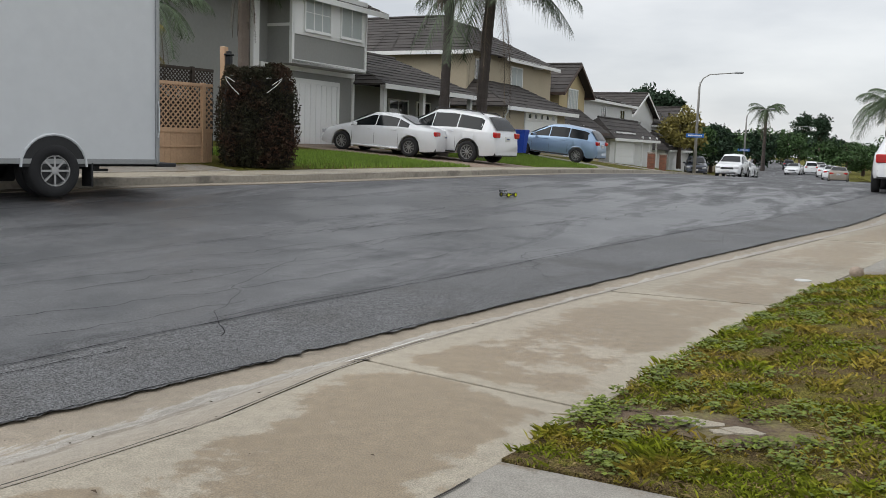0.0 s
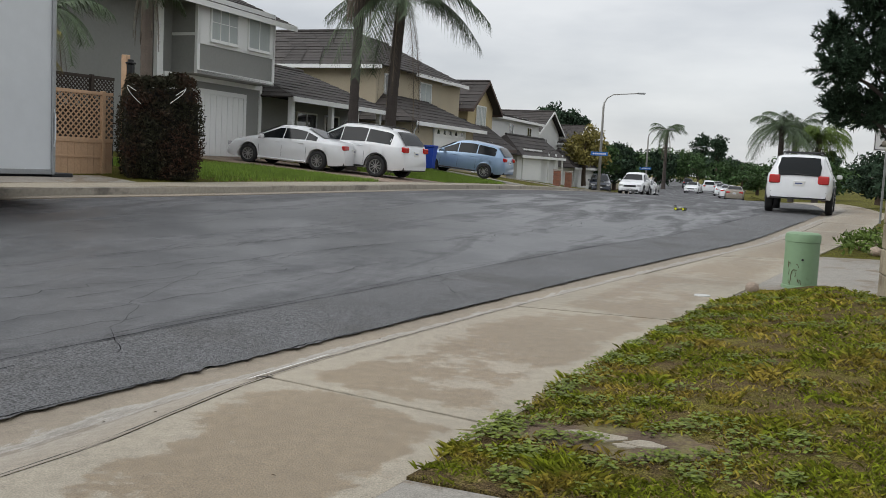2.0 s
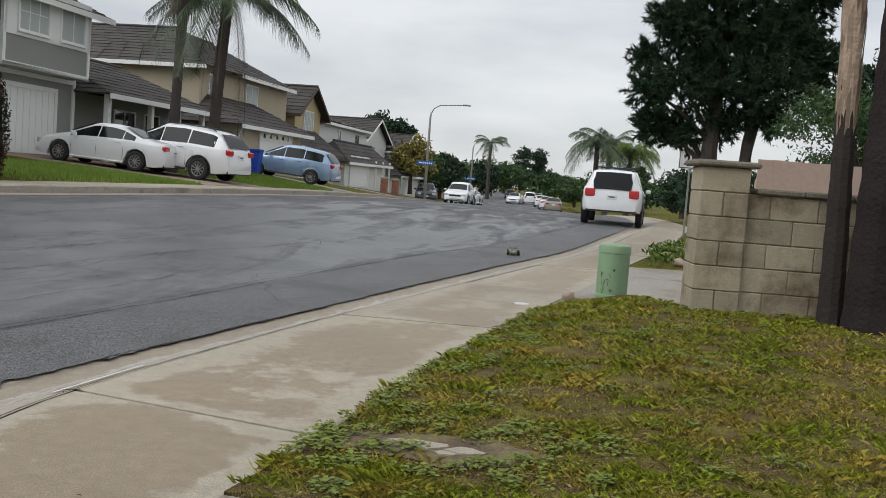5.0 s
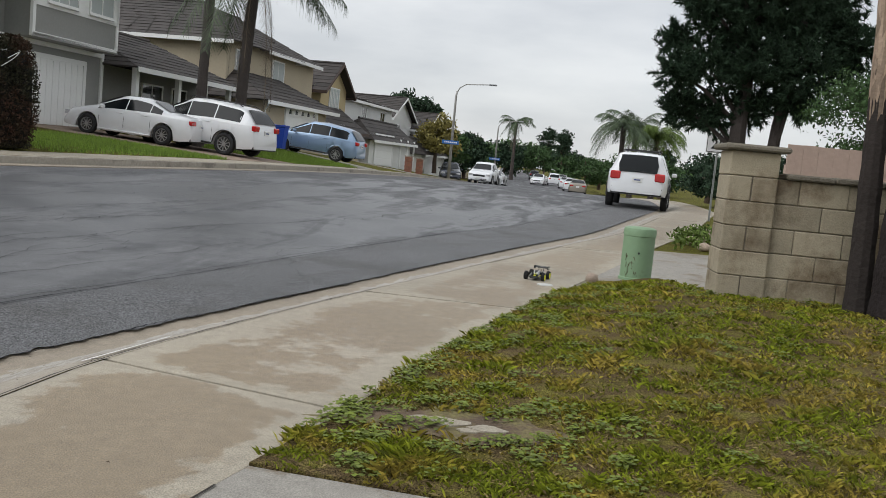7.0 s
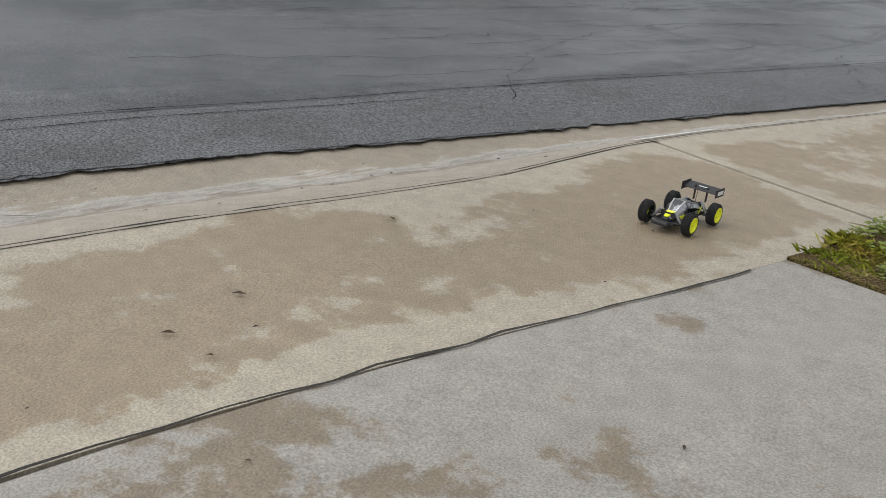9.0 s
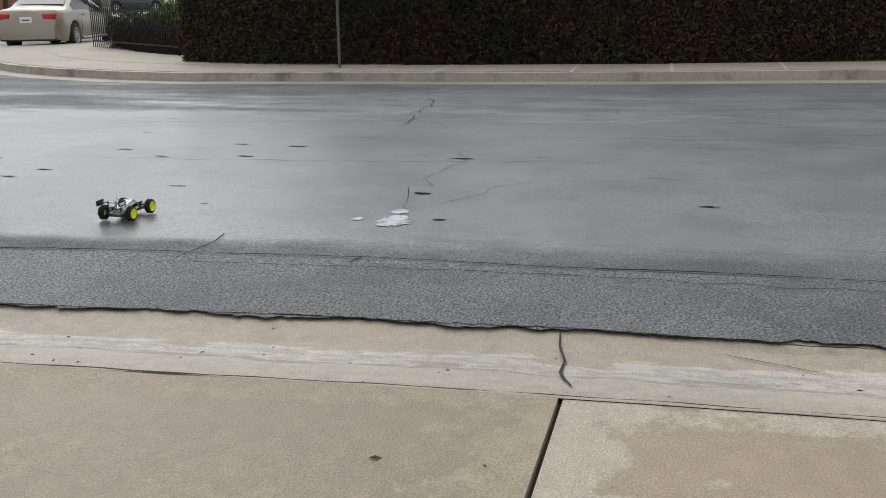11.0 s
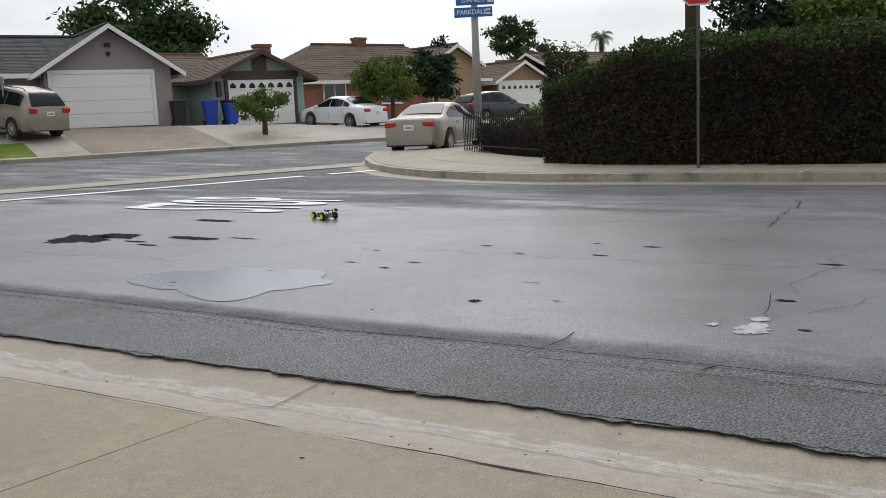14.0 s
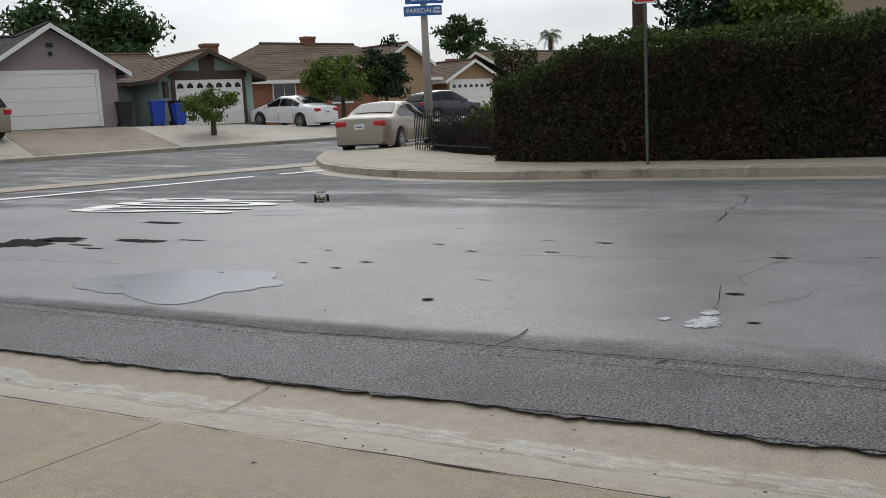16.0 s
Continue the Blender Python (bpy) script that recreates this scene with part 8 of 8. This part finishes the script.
def bin_(x, y, z, angle, material, label, s=1.0):
    root = thing("wheeled_bin", pose(x, y, z, 0, 0, angle), label, "bin", "wheeled bins")
    bm = bmesh.new()
    rows = []
    for w, d, h in ((0.22, 0.24, 0.06), (0.23, 0.25, 0.3), (0.29, 0.32, 0.98), (0.31, 0.34, 1.0), (0.31, 0.34, 1.04)):
        rows.append([bm.verts.new((sx * d * s, sy * w * s, h * s)) for sx, sy in ((-1, -1), (1, -1), (1, 1), (-1, 1))])
    for a, b in zip(rows, rows[1:]):
        for k in range(4):
            bm.faces.new((a[k], a[(k + 1) % 4], b[(k + 1) % 4], b[k]))
    bm.faces.new(rows[0][::-1]), bm.faces.new(rows[-1])
    part("body", bm, material, root)
    bm = bmesh.new()
    box(bm, -0.36 * s, 0.35 * s, -0.32 * s, 0.32 * s, 1.045 * s, 1.09 * s, 0.018), box(bm, -0.42 * s, -0.36 * s, -0.25 * s, 0.25 * s, 0.98 * s, 1.03 * s, 0.01)
    part("lid", bm, material, root)
    for sy in (1, -1):
        bm = bmesh.new()
        lathe(bm, [(0.03, -0.03), (0.11 * s, -0.03), (0.11 * s, 0.03), (0.03, 0.03)], 14, "y", (-0.24 * s, sy * 0.25 * s, 0.11 * s))
        part("wheel", bm, RUBBER, root)
    return root


for x, y, a, m_, text, sc in ((-28.6, -31.4, 60, BLUE_BIN, "blue wheeled bin beside a garage", 1.0), (-29.4, -31.0, 75, BLACK_BIN, "black wheeled bin between blue bins", 1.0), (-29.0, -30.5, 70, BLUE_BIN, "small blue wheeled bin", 0.85), (-27.4, -32.1, 67, BLACK_BIN, "black wheeled bin beside a white garage door", 1.0)):
    bin_(x, y, side_ground(x, y), a, m_, text, sc)
bin_(-13.6, 40.0, 0.78, 0, BLUE_BIN, "blue wheeled bin beside a parked car", 1.0), bin_(-14.4, 39.4, 0.85, 10, BLACK_BIN, "black wheeled bin beside a garage")

# white shade canopy
CANVAS = mat("white_canvas", (0.62, 0.62, 0.60), 0.8, 0, 0.05, 1)
can = thing("canopy", pose(-18.4, -33.8, 1.1, 0, 0, SIDE_ANGLE), "white canvas carport canopy on metal legs", "canopy")
bm = bmesh.new()
for s in (1, -1):
    poly(bm, [(1.8, s * 1.6, 1.95), (1.8, 0, 2.75), (-2.5, 0, 2.75), (-2.5, s * 1.6, 1.95)], 0.02)
    box(bm, -2.5, 1.8, s * 1.6 - 0.01, s * 1.6 + 0.01, 1.72, 1.96)
poly(bm, [(1.8, -1.6, 1.95), (1.8, 1.6, 1.95), (1.8, 0, 2.75)], 0.015, (1, 0, 0))
part("canvas", bm, CANVAS, can)
for x in (1.75, -2.4):
    for s in (1, -1):
        bm = bmesh.new()
        tube(bm, [(x, s * 1.55, -0.4), (x, s * 1.55, 1.95)], [0.03, 0.03], 6)
        part("leg", bm, STEEL, can)

# storm drain inlet in the far kerb
bm = bmesh.new()
box(bm, -14.55, -13.98, -0.9, 1.15, 0.02, 0.085, 0.01)
drain = tagged(link("drain_inlet", bm, KERB), "concrete storm drain inlet let into the kerb", "drain")
# solid near-black block paints the shade of the inlet's hollow
bm = bmesh.new()
box(bm, -13.97, -13.86, -0.75, 1.0, -0.07, 0.03)
part("opening", bm, TAR, drain)

# wet-road details: puddle, patched manholes, sticks
# the bluish base colour paints in part of the sky's reflection
WATER = mat("sky_tinted_water", (0.095, 0.108, 0.128), 0.2, 0, 0.06, 1, spec=1.0)
PALE_SPOT = mat("pale_spill", (0.34, 0.35, 0.37), 0.4, 0, 0.4, 12, spots=((0.15, 0.15, 0.16), 0.5, 0.58, 14))


def blot(name, x, y, a, b, material, label, category, seed, lift=0.004, n=56, rough=0.45):
    verts = []
    for i in range(n):
        t = i * math.tau / n
        k = max(0.25, 1 + 0.45 * noise.noise((math.cos(t) * 1.6 + seed, math.sin(t) * 1.6, seed)) + rough * noise.noise((math.cos(t) * 6, math.sin(t) * 6, seed)))
        px, py = x + a * k * math.cos(t), y + b * k * math.sin(t)
        verts.append((px, py, road_z(px, py) + lift))
    return tagged(from_lists(name, verts, [tuple(range(n))], material), label, category, "", "structure")


for k, (x, y, a, b) in enumerate(((-4.97, -1.4, 0.14, 0.08), (-5.22, -1.42, 0.06, 0.05), (-5.0, -1.62, 0.04, 0.03))):
    blot("pale_spill", x, y, a, b, PALE_SPOT, "small pale spot on the asphalt", "stain", 1 + k)
blot("puddle", -5.0, -5.4, 0.62, 0.84, WATER, "wide shallow puddle reflecting the sky", "puddle", 3, 0.0035, 80, 0.07)
for k, (x, y, a, b) in enumerate(((-6.3, -9.2, 0.3, 0.38), (-6.6, -8.95, 0.16, 0.36), (-6.75, -7.85, 0.09, 0.38), (-8.05, -8.95, 0.09, 0.32), (-6.35, -8.3, 0.03, 0.2), (-6.2, -7.9, 0.03, 0.16), (-6.9, -7.2, 0.02, 0.22))):
    blot("asphalt_patch", x, y, a, b, TAR, "rough dark asphalt patch", "patch", 10 + k)
for k, (x, y, a, b) in enumerate(((-5.05, -3.2, 0.05, 0.05), (-7.1, -1.4, 0.03, 0.14), (-7.55, -2.95, 0.03, 0.1), (-7.0, -3.2, 0.025, 0.09), (-7.6, -3.5, 0.02, 0.08), (-6.9, -3.9, 0.02, 0.08), (-7.2, -4.4, 0.02, 0.09), (-5.75, -1.42, 0.035, 0.07), (-6.2, -4.5, 0.02, 0.08), (-5.9, -4.6, 0.025, 0.06), (-5.05, -1.15, 0.02, 0.05))):
    blot("asphalt_pit", x, y, a * 0.7, b * 0.8, TAR, "small dark pit in the wet asphalt", "pit", 30 + k, 0.004, 36, 0.9)
pit_rng = random.Random(77)
for k in range(12):
    y = pit_rng.uniform(-6, 0.5)
    x = pit_rng.uniform(-8.5, -4.6)
    blot("asphalt_pit", x, y, pit_rng.uniform(0.006, 0.016), pit_rng.uniform(0.015, 0.07), TAR, "small dark pit in the wet asphalt", "pit", 60 + k, 0.004, 18, 0.9)


# brick gate pillars and loose cable on the shrub
def brick_pillar(x, y, z):
    root = thing("brick_pillar", pose(x, y, z), "red brick gate pillar beside the far sidewalk", "pillar", "brick pillars")
    bm = bmesh.new()
    box(bm, -0.19, 0.19, -0.19, 0.19, -0.3, 1.0)
    part("core", bm, MORTAR, root)
    for c in range(12):
        for s in (1, -1):
            for a, b in (((-0.2, 0.0), (0.008, 0.2)) if c % 2 else ((-0.2, -0.1), (-0.092, 0.2))):
                bm = bmesh.new()
                box(bm, a, b, s * 0.2 - 0.02, s * 0.2 + 0.005, c * 0.085 + 0.005, c * 0.085 + 0.078)
                part("brick", bm, BRICK_RED, root)
                bm = bmesh.new()
                box(bm, s * 0.2 - 0.02, s * 0.2 + 0.005, a, b, c * 0.085 + 0.005, c * 0.085 + 0.078)
                part("brick", bm, BRICK_RED, root)
    bm = bmesh.new()
    box(bm, -0.25, 0.25, -0.25, 0.25, 1.02, 1.1, 0.01)
    part("cap", bm, KERB, root)


brick_pillar(-11.2, 58.5, lot_z(2.4, far_x(58.5), 58.5) - 0.05), brick_pillar(-11.1, 62.0, lot_z(2.4, far_x(62), 62) - 0.05)
cable = thing("loose_cable", pose(-12.3, 17.7, 0.5), "pale loose cable looped over the clipped shrub", "cable")
for k, (a, z0) in enumerate(((-0.3, 1.55), (0.25, 1.6))):
    bm = bmesh.new()
    pts = []
    for i in range(12):
        t = i / 11
        d = 1.08 + 0.02 * math.sin(t * 9)
        ang = radians(-58) + a + 0.32 * math.sin(t * math.pi * 0.9) * (1 if k else -1)
        pts.append((d * math.cos(ang), d * math.sin(ang), z0 + 0.38 * math.sin(t * math.pi * 0.75) - 0.1 * k * t))
    tube(bm, pts, [0.006] * 12, 5)
    part("loop", bm, TRIM_WHITE, cable)


def motions():
    """The buggy: up the road, round, back along the sidewalk, past the camera, across the road and round the painted word."""
    track = [(0.0, -5.95, 17.0), (0.3, -5.1, 19.1), (0.6, -4.5, 21.0), (1.0, -3.72, 22.9), (1.3, -3.2, 24.2), (1.6, -2.6, 25.3), (2.0, -1.5, 25.7), (2.4, -0.65, 24.9), (2.8, -0.25, 24.3),
             (3.1, -0.45, 23.6), (3.4, -0.68, 22.3), (3.7, -0.85, 20.8), (4.0, -1.0, 19.8), (4.2, -1.03, 19.1), (4.8, -0.8, 16.6), (5.4, -0.45, 14.0), (6.0, -0.2, 11.5), (6.3, -0.14, 10.85), (6.6, -0.22, 10.45), (7.0, -0.35, 9.45), (7.3, -0.62, 8.55), (7.6, -0.86, 7.8),
             (7.9, -1.12, 6.9), (8.2, -1.4, 5.75), (8.5, -1.46, 4.75), (8.8, -1.5, 3.8), (9.0, -1.47, 3.12), (9.2, -1.49, 2.6), (9.3, -1.52, 2.36), (9.4, -1.62, 2.04), (9.5, -1.73, 1.685), (9.6, -1.80, 1.43), (9.8, -1.86, 0.83), (10.0, -1.86, 0.2), (10.2, -1.88, -0.56),
             (10.5, -2.3, -1.8), (10.8, -3.6, -2.9), (11.1, -5.6, -3.0), (11.35, -7.6, -2.0), (11.6, -9.2, -0.4), (11.85, -10.6, 0.6), (12.1, -11.0, 0.35), (12.3, -10.7, -0.2),
             (12.5, -10.4, -0.75), (12.9, -9.9, -2.0), (13.2, -9.2, -3.5), (13.5, -8.6, -4.95), (13.8, -8.35, -6.5), (14.1, -8.75, -8.0), (14.4, -9.65, -9.3), (14.7, -10.7, -10.25), (15.0, -11.5, -10.4), (15.3, -11.9, -9.95), (15.6, -11.7, -9.35), (16.0, -10.5, -8.35)]
    rows = []
    heading = None
    for i, (t, x, y) in enumerate(track):
        p, q = track[max(0, i - 1)], track[min(len(track) - 1, i + 1)]
        a = math.degrees(math.atan2(q[2] - p[2], q[1] - p[1]))
        if heading is not None:
            while a - heading > 180:
                a -= 360
            while a - heading < -180:
                a += 360
        heading = a
        edge = near_x(y)
        z = road_z(x, y) + (0.01 if x > edge - 1 else 0.004) if x < edge else slab_z(x, y) if x > edge + kerb_back(y) else gutter_z(x - edge, x, y)
        rows.append((t, pose(x, y, z + 0.002, 0, 0, a)))
    walk(toy, rows)


motions()
